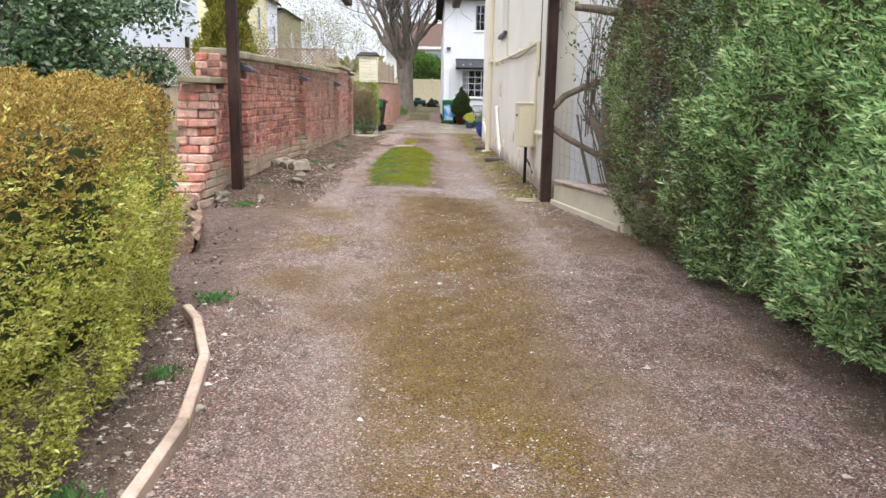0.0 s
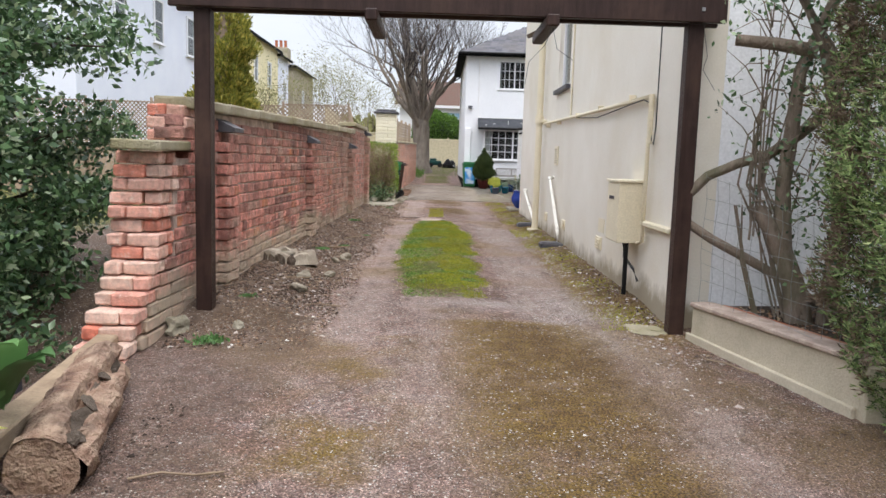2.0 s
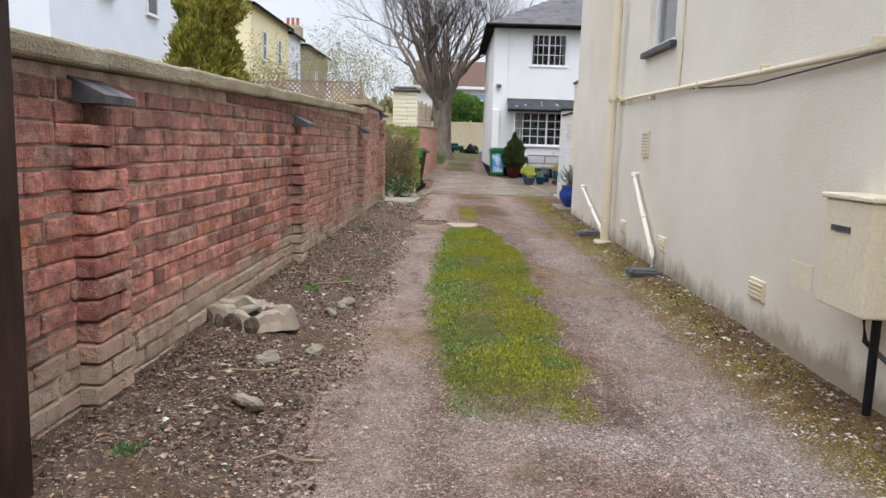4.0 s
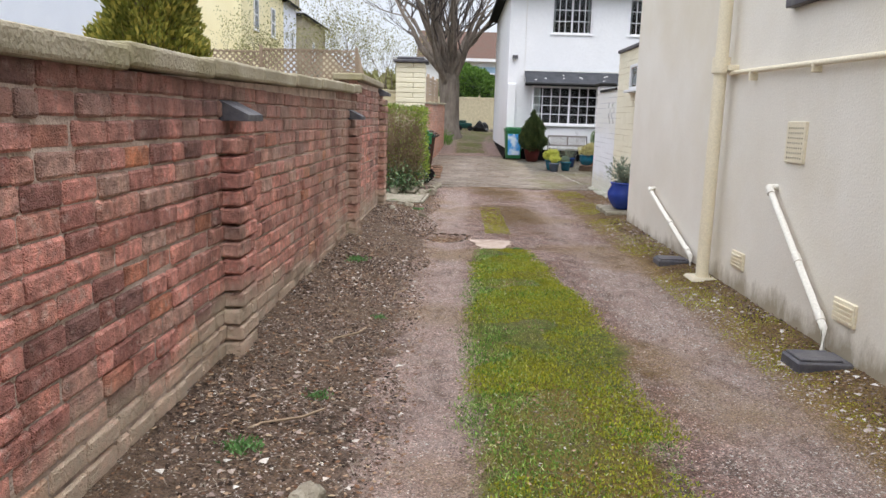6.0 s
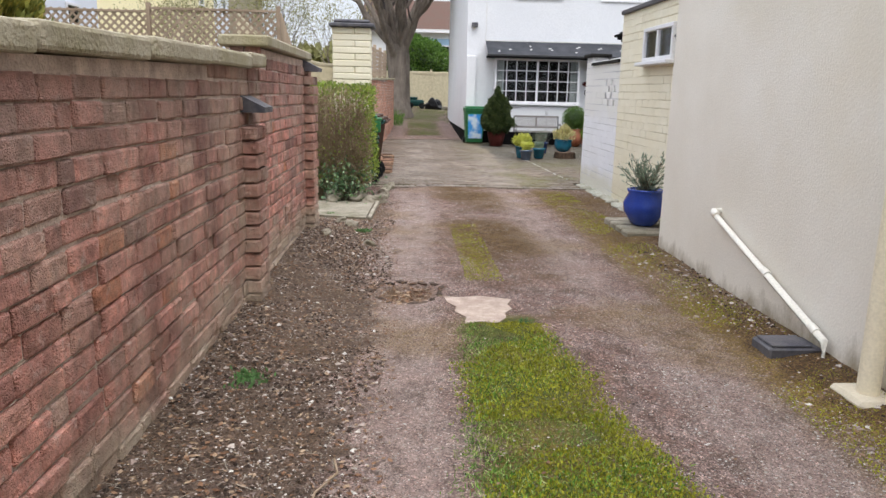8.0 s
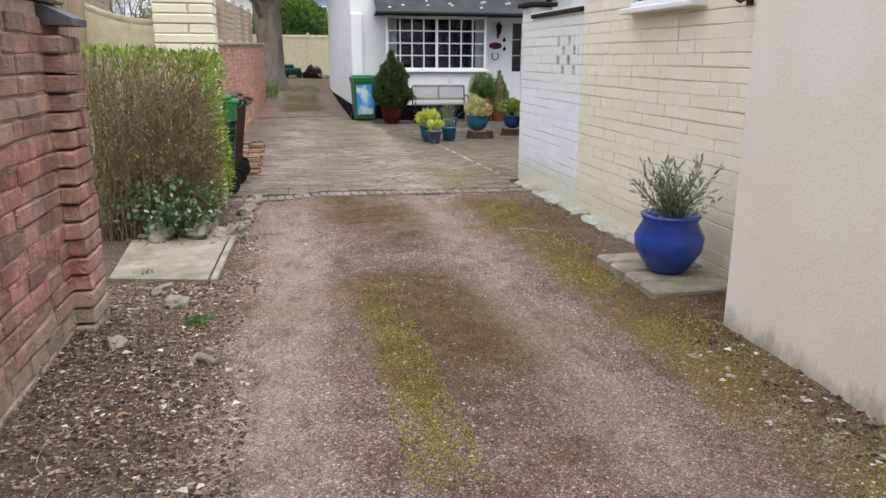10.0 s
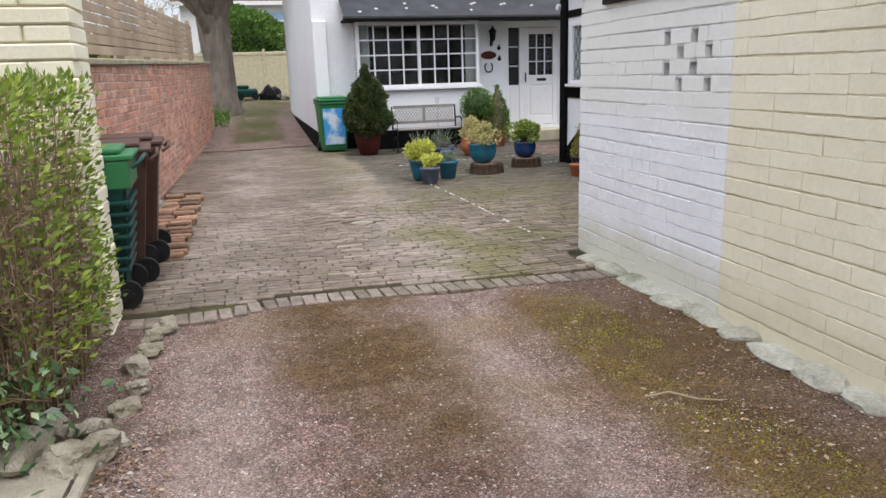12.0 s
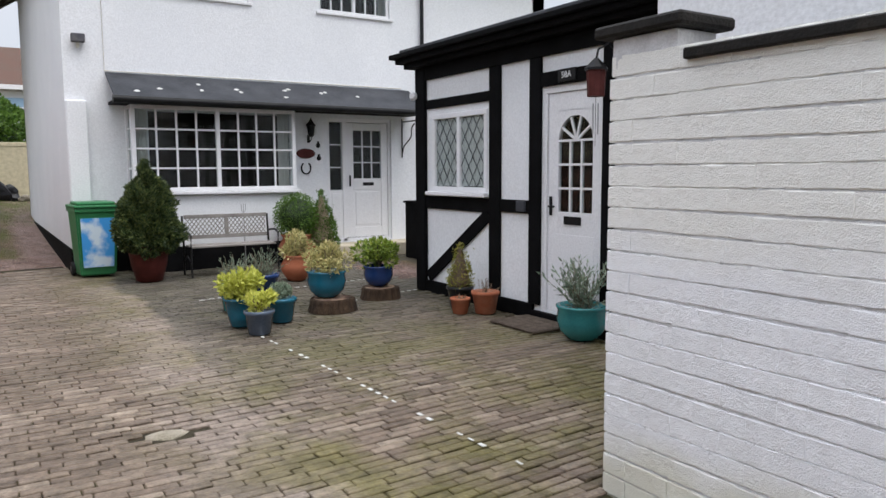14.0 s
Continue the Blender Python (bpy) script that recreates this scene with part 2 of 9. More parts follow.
M["render_cream"] = cream_render_mat()
M["render_white"] = surface("render_white", (0.80, 0.81, 0.83), (0.85, 0.86, 0.88), 1.0, 45, 0.8, 0.35, (0.70, 0.72, 0.75), dirt_amt=0.4)
M["plinth_black"] = surface("plinth_black", (0.004, 0.004, 0.005), (0.010, 0.010, 0.011), 4, 60, 0.75, 0.3, spec=0.06)
M["cream_pipe"] = surface("cream_pipe", (0.76, 0.68, 0.50), (0.82, 0.74, 0.56), 3, 60, 0.45, 0.1)
M["white_pipe"] = surface("white_pipe", (0.78, 0.75, 0.66), (0.83, 0.80, 0.72), 3, 60, 0.4, 0.1)
M["dark_timber"] = surface("dark_timber", (0.026, 0.014, 0.012), (0.055, 0.030, 0.025), 4, 50, 0.5, 0.4, (0.12, 0.07, 0.05), stretch=(6, 6, 0.6), dirt_amt=0.4)
M["black_timber"] = surface("black_timber", (0.003, 0.003, 0.003), (0.007, 0.007, 0.008), 4, 50, 0.75, 0.35, spec=0.06)
M["lead"] = surface("lead", (0.03, 0.033, 0.04), (0.07, 0.074, 0.085), 3, 40, 0.55, 0.4, (0.03, 0.03, 0.035))
M["upvc"] = surface("upvc", (0.80, 0.80, 0.82), (0.83, 0.83, 0.85), 2, 60, 0.3, 0.05)
M["slate"] = brick_mat("slate", [(0.0, (0.07, 0.07, 0.085)), (1.0, (0.16, 0.155, 0.17))], (0.17, 0.15, 0.13), 0.3, 0.5, 0.6)
M["roof_tile"] = brick_mat("roof_tile", [(0.0, (0.11, 0.06, 0.045)), (1.0, (0.20, 0.12, 0.09))], (0.10, 0.08, 0.06), 0.4, 0.5, 0.8)
M["black_iron"] = surface("black_iron", (0.01, 0.01, 0.011), (0.02, 0.02, 0.021), 5, 60, 0.45, 0.15, metal=0.3)
M["bare_wood"] = surface("bare_wood", (0.30, 0.22, 0.15), (0.42, 0.32, 0.22), 6, 50, 0.85, 0.5, (0.16, 0.11, 0.08), stretch=(1, 1, 5))
M["cut_wood"] = surface("cut_wood", (0.36, 0.31, 0.25), (0.48, 0.42, 0.34), 5, 70, 0.9, 0.5, (0.16, 0.13, 0.10))
M["bark"] = surface("bark", (0.10, 0.075, 0.055), (0.19, 0.15, 0.12), 5, 30, 0.95, 1.0, (0.06, 0.045, 0.035), stretch=(3, 3, 0.7), dist=0.03)
M["climber_bark"] = surface("climber_bark", (0.20, 0.155, 0.12), (0.36, 0.29, 0.23), 6, 40, 0.9, 1.0, (0.12, 0.13, 0.07), stretch=(3, 3, 0.7), dist=0.02)
M["tree_bark"] = surface("tree_bark", (0.20, 0.165, 0.135), (0.34, 0.29, 0.245), 3, 20, 0.95, 1.0, (0.08, 0.07, 0.06), stretch=(3, 3, 0.6), dist=0.04)
M["hedge_twig"] = surface("hedge_twig", (0.20, 0.14, 0.085), (0.40, 0.30, 0.19), 3, 20, 0.95, 0.3)
M["grey_twig"] = surface("grey_twig", (0.06, 0.05, 0.046), (0.11, 0.095, 0.09), 3, 20, 0.95, 0.3)
M["trellis_wood"] = surface("trellis_wood", (0.27, 0.20, 0.14), (0.40, 0.31, 0.23), 3, 50, 0.85, 0.3)
M["fence_wood"] = surface("fence_wood", (0.38, 0.28, 0.20), (0.50, 0.39, 0.28), 2, 50, 0.85, 0.4, (0.18, 0.14, 0.10))
M["stone"] = surface("stone", (0.24, 0.21, 0.16), (0.40, 0.36, 0.29), 7, 60, 0.95, 0.8, (0.12, 0.11, 0.06), dist=0.02)
M["concrete"] = surface("concrete", (0.50, 0.44, 0.33), (0.64, 0.57, 0.44), 3, 70, 0.92, 0.4, (0.24, 0.22, 0.14))
M["kerb_wood"] = surface("kerb_wood", (0.50, 0.36, 0.28), (0.66, 0.52, 0.42), 6, 60, 0.9, 0.5, (0.14, 0.11, 0.08))
M["soil"] = surface("soil", (0.035, 0.025, 0.020), (0.075, 0.055, 0.042), 8, 90, 1.0, 1.0, dist=0.03)
M["pink_render"] = surface("pink_render", (0.36, 0.28, 0.23), (0.56, 0.45, 0.38), 12, 60, 0.9, 0.8, (0.30, 0.22, 0.18))
M["bin_green"] = surface("bin_green", (0.03, 0.17, 0.065), (0.045, 0.21, 0.085), 3, 60, 0.35, 0.1)
M["bin_teal"] = surface("bin_teal", (0.006, 0.045, 0.040), (0.012, 0.06, 0.055), 3, 60, 0.4, 0.1)
M["bin_brown"] = surface("bin_brown", (0.075, 0.040, 0.030), (0.10, 0.055, 0.042), 3, 60, 0.45, 0.1)
M["dark_bark"] = surface("dark_bark", (0.035, 0.023, 0.015), (0.11, 0.07, 0.045), 6, 40, 0.95, 1.0, (0.025, 0.02, 0.015), stretch=(3, 3, 0.7), dist=0.03)
M["rubber"] = surface("rubber", (0.012, 0.012, 0.013), (0.022, 0.022, 0.023), 5, 60, 0.7, 0.2)
M["terracotta"] = surface("terracotta", (0.33, 0.10, 0.05), (0.42, 0.15, 0.08), 5, 60, 0.8, 0.3, (0.40, 0.28, 0.2), dirt_amt=0.4)
M["oxblood"] = surface("oxblood", (0.06, 0.012, 0.010), (0.10, 0.022, 0.018), 6, 50, 0.6, 0.3)
M["silver_wood"] = surface("silver_wood", (0.20, 0.18, 0.17), (0.30, 0.28, 0.26), 6, 50, 0.8, 0.3)
M["alu"] = surface("alu", (0.35, 0.35, 0.36), (0.45, 0.45, 0.46), 5, 60, 0.45, 0.1, metal=0.6)
M["curtain"] = surface("curtain", (0.70, 0.69, 0.67), (0.80, 0.79, 0.77), 5, 60, 0.9, 0.3, stretch=(8, 8, 0.3))
# near-black: the shade indoors is put into this colour
M["shaded_room"] = surface("shaded_room", (0.010, 0.009, 0.008), (0.024, 0.020, 0.017), 1.5, 20, 0.9, 0.1)
M["pale_blue"] = surface("pale_blue", (0.30, 0.45, 0.62), (0.36, 0.52, 0.68), 2, 40, 0.6, 0.1)
M["dry_leaf"] = brick_mat("dry_leaf", [(0.0, (0.14, 0.07, 0.04)), (0.5, (0.30, 0.17, 0.10)), (1.0, (0.50, 0.38, 0.26))], (0.10, 0.06, 0.04), 0.2, 0.4)
M["crumbs"] = brick_mat("crumbs", [(0.0, (0.04, 0.027, 0.021)), (0.6, (0.11, 0.076, 0.058)), (1.0, (0.26, 0.18, 0.135))], (0.04, 0.03, 0.022), 0.3, 0.4)
M["chips"] = brick_mat("chips", [(0.0, (0.20, 0.15, 0.13)), (0.4, (0.40, 0.31, 0.27)), (0.7, (0.62, 0.54, 0.48)), (1.0, (0.82, 0.79, 0.74))], (0.22, 0.16, 0.13), 0.3, 0.4)
M["wire"] = surface("wire", (0.30, 0.31, 0.30), (0.40, 0.41, 0.40), 5, 60, 0.5, 0.1, metal=0.7)
M["cable"] = surface("cable", (0.05, 0.05, 0.05), (0.08, 0.08, 0.08), 5, 60, 0.6, 0.1)
M["line_paint"] = surface("line_paint", (0.58, 0.58, 0.56), (0.68, 0.68, 0.66), 8, 60, 0.7, 0.3)
M["plastic_black"] = surface("plastic_black", (0.01, 0.01, 0.012), (0.025, 0.025, 0.028), 6, 40, 0.3, 0.5)


def glaze(name, a, b):
    return surface(name, a, b, 5, 60, 0.18, 0.08, spec=0.6)


M["glaze_blue"] = glaze("glaze_blue", (0.012, 0.04, 0.26), (0.02, 0.06, 0.34))
M["glaze_teal"] = glaze("glaze_teal", (0.008, 0.10, 0.17), (0.015, 0.14, 0.21))
M["glaze_turq"] = glaze("glaze_turq", (0.02, 0.17, 0.18), (0.03, 0.22, 0.22))
M["glaze_navy"] = glaze("glaze_navy", (0.01, 0.03, 0.12), (0.015, 0.05, 0.17))
M["glaze_slate"] = glaze("glaze_slate", (0.06, 0.09, 0.14), (0.10, 0.13, 0.18))


def leaf_mat(name, stops, rough=0.55, spec=0.35, trans=0.28):
    n = Nodes(name)
    c = n.ramp(n.rand(), stops)
    c = n.mix(0.5, c, n.ramp(n.noise(1.6, 4), [(0.3, 0.55), (0.7, 1.15)]), "MULTIPLY")
    m = n.done(c, rough, 0.0, spec)
    tr = n.n("ShaderNodeBsdfTranslucent", Color=c)
    mx = n.n("ShaderNodeMixShader")
    mx.inputs[0].default_value = trans
    n.t.links.new(n.bsdf.outputs[0], mx.inputs[1])
    n.t.links.new(tr.outputs[0], mx.inputs[2])
    n.t.links.new(mx.outputs[0], n.t.nodes["Material Output"].inputs["Surface"])
    return m


M["leaf_gold"] = leaf_mat("leaf_gold", [(0.0, (0.14, 0.17, 0.03)), (0.3, (0.46, 0.50, 0.10)), (0.7, (0.78, 0.78, 0.20)), (0.95, (0.92, 0.90, 0.36)), (1.0, (0.55, 0.36, 0.12))], 0.7, 0.15, trans=0.35)
M["leaf_cypress_old"] = leaf_mat("leaf_cypress_old", [(0.0, (0.05, 0.07, 0.03)), (0.3, (0.15, 0.22, 0.09)), (0.75, (0.34, 0.46, 0.18)), (1.0, (0.55, 0.60, 0.30))], 0.7, 0.15)
M["leaf_rust"] = leaf_mat("leaf_rust", [(0.0, (0.16, 0.11, 0.035)), (0.5, (0.44, 0.30, 0.08)), (0.85, (0.64, 0.45, 0.14)), (1.0, (0.66, 0.56, 0.18))], 0.7, 0.15)
M["leaf_cypress"] = leaf_mat("leaf_cypress", [(0.0, (0.05, 0.085, 0.035)), (0.25, (0.22, 0.37, 0.16)), (0.6, (0.50, 0.76, 0.33)), (0.9, (0.80, 0.98, 0.50)), (1.0, (0.80, 0.72, 0.38))], 0.7, 0.15, trans=0.35)
M["leaf_brown"] = leaf_mat("leaf_brown", [(0.0, (0.12, 0.08, 0.055)), (1.0, (0.36, 0.27, 0.19))])
M["leaf_holly"] = leaf_mat("leaf_holly", [(0.0, (0.03, 0.06, 0.03)), (0.5, (0.09, 0.17, 0.07)), (0.85, (0.20, 0.32, 0.14)), (1.0, (0.50, 0.58, 0.36))], 0.3, 0.6)
M["leaf_privet"] = leaf_mat("leaf_privet", [(0.0, (0.113, 0.178, 0.032)), (0.6, (0.226, 0.323, 0.048)), (1.0, (0.404, 0.484, 0.081))])
M["leaf_conifer"] = leaf_mat("leaf_conifer", [(0.0, (0.124, 0.148, 0.03)), (0.6, (0.321, 0.321, 0.062)), (1.0, (0.543, 0.445, 0.099))])
# spruce leaves; also the dark cores that paint shade inside other foliage
M["leaf_spruce_and_shade"] = leaf_mat("leaf_spruce_and_shade", [(0.0, (0.018, 0.036, 0.016)), (0.6, (0.055, 0.090, 0.030)), (1.0, (0.20, 0.23, 0.07))])
M["leaf_box"] = leaf_mat("leaf_box", [(0.0, (0.051, 0.119, 0.02)), (1.0, (0.17, 0.289, 0.051))])
M["leaf_yellow"] = leaf_mat("leaf_yellow", [(0.0, (0.39, 0.429, 0.052)), (1.0, (0.75, 0.75, 0.182))])
M["leaf_cream"] = leaf_mat("leaf_cream", [(0.0, (0.325, 0.325, 0.117)), (1.0, (0.75, 0.65, 0.325))])
M["leaf_grey"] = leaf_mat("leaf_grey", [(0.0, (0.15, 0.21, 0.15)), (1.0, (0.39, 0.465, 0.345))])
M["leaf_haze"] = leaf_mat("leaf_haze", [(0.0, (0.182, 0.182, 0.065)), (1.0, (0.338, 0.325, 0.13))])
M["leaf_weed"] = leaf_mat("leaf_weed", [(0.0, (0.07, 0.15, 0.05)), (1.0, (0.17, 0.34, 0.11))])
M["grass_blade"] = leaf_mat("grass_blade", [(0.0, (0.076, 0.14, 0.015)), (0.6, (0.128, 0.242, 0.025)), (1.0, (0.255, 0.344, 0.058))])
M["moss_tuft"] = leaf_mat("moss_tuft", [(0.0, (0.20, 0.20, 0.015)), (1.0, (0.52, 0.51, 0.045))])


def grass_mat():
    n = Nodes("grass_strip")
    green = n.ramp(n.rand(), [(0.0, (0.03, 0.08, 0.012)), (0.4, (0.11, 0.25, 0.03)), (0.8, (0.25, 0.44, 0.07)), (1.0, (0.60, 0.62, 0.30))])
    olive = n.ramp(n.rand(), [(0.0, (0.09, 0.10, 0.012)), (0.5, (0.27, 0.29, 0.03)), (0.85, (0.42, 0.42, 0.06)), (1.0, (0.62, 0.54, 0.28))])
    c = n.mix(n.ramp(n.noise(2.4, 5, 0.65), [(0.48, 0.0), (0.63, 0.8)]), green, olive)
    return n.done(c, 0.7, 0, 0.3)


M["grass_strip"] = grass_mat()


def glass_mat():
    n = Nodes("window_glass")
    t, g, f, mx = n.n("ShaderNodeBsdfTransparent"), n.n("ShaderNodeBsdfGlossy", Roughness=0.02), n.n("ShaderNodeLayerWeight", Blend=0.5), n.n("ShaderNodeMixShader")
    t.inputs[0].default_value = (0.85, 0.88, 0.88, 1)
    gl = n.math("ADD", 0.03, n.math("MULTIPLY", n.math("POWER", f.outputs["Facing"], 4.0), 0.6))
    n.t.links.new(gl, mx.inputs[0])
    n.t.links.new(t.outputs[0], mx.inputs[1])
    n.t.links.new(g.outputs[0], mx.inputs[2])
    n.t.links.new(mx.outputs[0], n.t.nodes["Material Output"].inputs["Surface"])
    return n.m


M["glass"] = glass_mat()


def sky_print_mat():
    n = Nodes("sky_print")
    cl = n.ramp(n.noise(3.2, 4, 0.5), [(0.46, 0.0), (0.60, 1.0)])
    return n.done(n.mix(cl, (0.06, 0.32, 0.72), (0.62, 0.74, 0.84)), 0.4)


M["sky_print"] = sky_print_mat()


def ground_mat():
    n = Nodes("ground")
    dark_moss = n.attr("dark")
    grass, moss, soil, track, pink = n.attr("grass"), n.attr("moss"), n.attr("soil"), n.attr("track"), n.attr("pale")
    fine, mid, broad = n.noise(90, 3), n.noise(18, 6, 0.75), n.noise(2.2, 8, 0.72)
    pebble = n.voronoi(85)
    pebcol = n.voronoi(85, "Color")
    sp = n.n("ShaderNodeSeparateColor", Color=pebcol)
    base = n.mix(n.ramp(broad, [(0.38, 0.0), (0.62, 1.0)]), (0.22, 0.128, 0.10), (0.39, 0.25, 0.21))
    base = n.mix(track, base, n.mix(n.ramp(mid, [(0.3, 0.0), (0.7, 1.0)]), (0.38, 0.262, 0.222), (0.53, 0.395, 0.350)))
    base = n.mix(n.ramp(n.noise(5.5, 6, 0.7), [(0.44, 0.0), (0.62, 0.6)]), base, n.mix(0.5, base, (0.55, 0.47, 0.43)))
    base = n.mix(n.ramp(n.noise(4.1, 6, 0.75, stretch=(1.3, 0.7, 1)), [(0.5, 0.0), (0.68, 0.7)]), base, (0.115, 0.075, 0.055))
    base = n.mix(pink, base, (0.66, 0.58, 0.56))
    light = n.math("MULTIPLY", n.math("GREATER_THAN", sp.outputs[0], 0.9), n.math("LESS_THAN", pebble, 0.42))
    base = n.mix(n.math("MULTIPLY", light, 0.9), base, (0.68, 0.62, 0.57))
    dark = n.math("MULTIPLY", n.math("GREATER_THAN", sp.outputs[1], 0.7), n.math("LESS_THAN", pebble, 0.4))
    base = n.mix(n.math("MULTIPLY", dark, 0.5), base, (0.08, 0.05, 0.045))
    grains = n.n("ShaderNodeSeparateColor", Color=n.voronoi(150, "Color"))
    base = n.mix(n.math("SUBTRACT", 0.85, n.math("MULTIPLY", track, 0.4)), base, n.ramp(grains.outputs[0], [(0.0, 0.22), (0.45, 0.78), (0.85, 1.4), (1.0, 2.6)]), "MULTIPLY")
    grit = n.n("ShaderNodeSeparateColor", Color=n.voronoi(55, "Color"))
    base = n.mix(n.math("SUBTRACT", 0.5, n.math("MULTIPLY", track, 0.3)), base, n.ramp(grit.outputs[1], [(0.0, 0.45), (0.4, 0.9), (0.9, 1.2), (1.0, 1.9)]), "MULTIPLY")
    mo = n.math("MULTIPLY", moss, n.ramp(mid, [(0.34, 0.2), (0.5, 1.0)]))
    base = n.mix(n.math("MULTIPLY", mo, 0.85), base, n.mix(n.ramp(fine, [(0.3, 0.0), (0.7, 1.0)]), (0.10, 0.058, 0.010), (0.38, 0.245, 0.025)))
    base = n.mix(n.math("MULTIPLY", soil, n.ramp(n.noise(9, 6, 0.7), [(0.2, 0.6), (0.5, 1.0)])), base, n.mix(n.ramp(mid, [(0.3, 0.0), (0.75, 1.0)]), (0.075, 0.053, 0.040), (0.29, 0.20, 0.15)))
    base = n.mix(n.math("MULTIPLY", n.math("MULTIPLY", soil, n.math("GREATER_THAN", sp.outputs[2], 0.90)), n.math("LESS_THAN", pebble, 0.5)), base, (0.55, 0.48, 0.42))
    dm = n.math("MULTIPLY", dark_moss, n.ramp(n.noise(7, 6, 0.7), [(0.35, 0.45), (0.55, 1.0)]))
    base = n.mix(dm, base, n.mix(n.ramp(fine, [(0.35, 0.0), (0.65, 1.0)]), (0.045, 0.026, 0.014), (0.22, 0.125, 0.045)))
    base = n.mix(grass, base, n.mix(n.ramp(mid, [(0.3, 0.0), (0.7, 1.0)]), (0.05, 0.055, 0.016), (0.20, 0.21, 0.035)))
    base = n.mix(0.6, base, n.ramp(fine, [(0.3, 0.6), (0.7, 1.4)]), "MULTIPLY")
    grit2 = n.n("ShaderNodeSeparateColor", Color=n.voronoi(28, "Color"))
    spot = n.math("MULTIPLY", n.math("GREATER_THAN", grit2.outputs[0], 0.80), n.math("LESS_THAN", n.voronoi(28), 0.22))
    base = n.mix(n.math("MULTIPLY", spot, n.math("SUBTRACT", 0.8, n.math("MULTIPLY", grass, 0.8))), base, n.ramp(grit2.outputs[1], [(0.0, (0.06, 0.045, 0.035)), (0.5, (0.30, 0.22, 0.18)), (0.7, (0.62, 0.55, 0.48))]))
    n.bump(n.math("ADD", n.math("MULTIPLY", n.math("SUBTRACT", 1.0, pebble), 0.9), n.math("ADD", n.math("MULTIPLY", mid, 1.6), fine)), 1.0, 0.028)
    return n.done(base, 0.85, 0, 0.3)


M["ground"] = ground_mat()


# ---- building helpers ----
def part(name, bm, material, parent=None, label="", smooth_faces=False):
    me = bpy.data.meshes.new(name)
    bm.to_mesh(me)
    bm.free()
    return from_mesh(name, me, material, parent, label, smooth_faces)


def from_mesh(name, me, material, parent=None, label="", smooth_faces=False):
    if material is not None and not me.materials:
        me.materials.append(M[material])
    if smooth_faces and len(me.polygons):
        me.polygons.foreach_set("use_smooth", [True] * len(me.polygons))
    ob = new(name, me)
    ob.parent = parent
    if label:
        ob["label"] = label
    return ob


def thing(name, label, category, group="", at=(0, 0, 0), rz=0, kind=""):
    e = new(name)
    e.empty_display_size = 0.1
    e.matrix_world = pose(*at, 0, 0, rz)
    return tagged(e, label, category, group, kind)


def raw(name, verts, faces, material, parent=None, label="", smooth_faces=False):
    me = bpy.data.meshes.new(name)
    v = np.asarray(verts, dtype=np.float32)
    me.from_pydata(v.tolist() if len(v) < 3000 else v, [], faces)
    me.update()
    return from_mesh(name, me, material, parent, label, smooth_faces)


def quads(name, v, material, parent=None, label=""):
    """v: an array (n, 4, 3) of separate four-cornered faces."""
    n = len(v)
    me = bpy.data.meshes.new(name)
    me.vertices.add(n * 4)
    me.vertices.foreach_set("co", np.ascontiguousarray(v, dtype=np.float32).ravel())
    me.loops.add(n * 4)
    me.loops.foreach_set("vertex_index", np.arange(n * 4, dtype=np.int32))
    me.polygons.add(n)
    me.polygons.foreach_set("loop_start", np.arange(0, n * 4, 4, dtype=np.int32))
    me.update(calc_edges=True)
    return from_mesh(name, me, material, parent, label)


def box(bm, x0, x1, y0, y1, z0, z1, bevel=0.0, seg=1):
    g = bmesh.ops.create_cube(bm, size=1, matrix=Matrix.Translation(((x0 + x1) / 2, (y0 + y1) / 2, (z0 + z1) / 2)) @ Matrix.Diagonal((abs(x1 - x0), abs(y1 - y0), abs(z1 - z0), 1)))
    if bevel:
        es = list({e for v in g["verts"] for e in v.link_edges})
        bmesh.ops.bevel(bm, geom=es, offset=bevel, segments=seg, affect="EDGES", profile=0.5)
    return bm


def bx(*a, **k):
    return box(bmesh.new(), *a, **k)


def beam(bm, a, b, w, h, up=(0, 0, 1), bevel=0.0):
    """A bar of section w by h from a to b."""
    a, b = Vector(a), Vector(b)
    d = b - a
    q = d.to_track_quat("Y", "Z")
    m = Matrix.Translation((a + b) / 2) @ q.to_matrix().to_4x4() @ Matrix.Diagonal((w, d.length, h, 1))
    g = bmesh.ops.create_cube(bm, size=1, matrix=m)
    if bevel:
        bmesh.ops.bevel(bm, geom=list({e for v in g["verts"] for e in v.link_edges}), offset=bevel, segments=1, affect="EDGES")
    return bm


def tube(path, radii, sides=8, cap=True):
    """Vertices and faces of a tube along a path."""
    path = [Vector(p) for p in path]
    if not hasattr(radii, "__len__"):
        radii = [radii] * len(path)
    vs, fs = [], []
    for i, p in enumerate(path):
        d = (path[min(i + 1, len(path) - 1)] - path[max(i - 1, 0)]).normalized()
        ref = Vector((0, 0, 1)) if abs(d.z) < 0.9 else Vector((0, 1, 0))
        u = d.cross(ref).normalized()
        w = d.cross(u)
        for k in range(sides):
            a = 2 * math.pi * k / sides
            vs.append(p + (u * math.cos(a) + w * math.sin(a)) * radii[i])
    for i in range(len(path) - 1):
        for k in range(sides):
            a, b = i * sides + k, i * sides + (k + 1) % sides
            fs.append((a, a + sides, b + sides, b))
    if cap:
        m, last = len(vs), (len(path) - 1) * sides
        vs += vs[:sides] + vs[last:last + sides]
        fs.append(tuple(range(m, m + sides)))
        fs.append(tuple(reversed(range(m + sides, m + 2 * sides))))
    return vs, fs


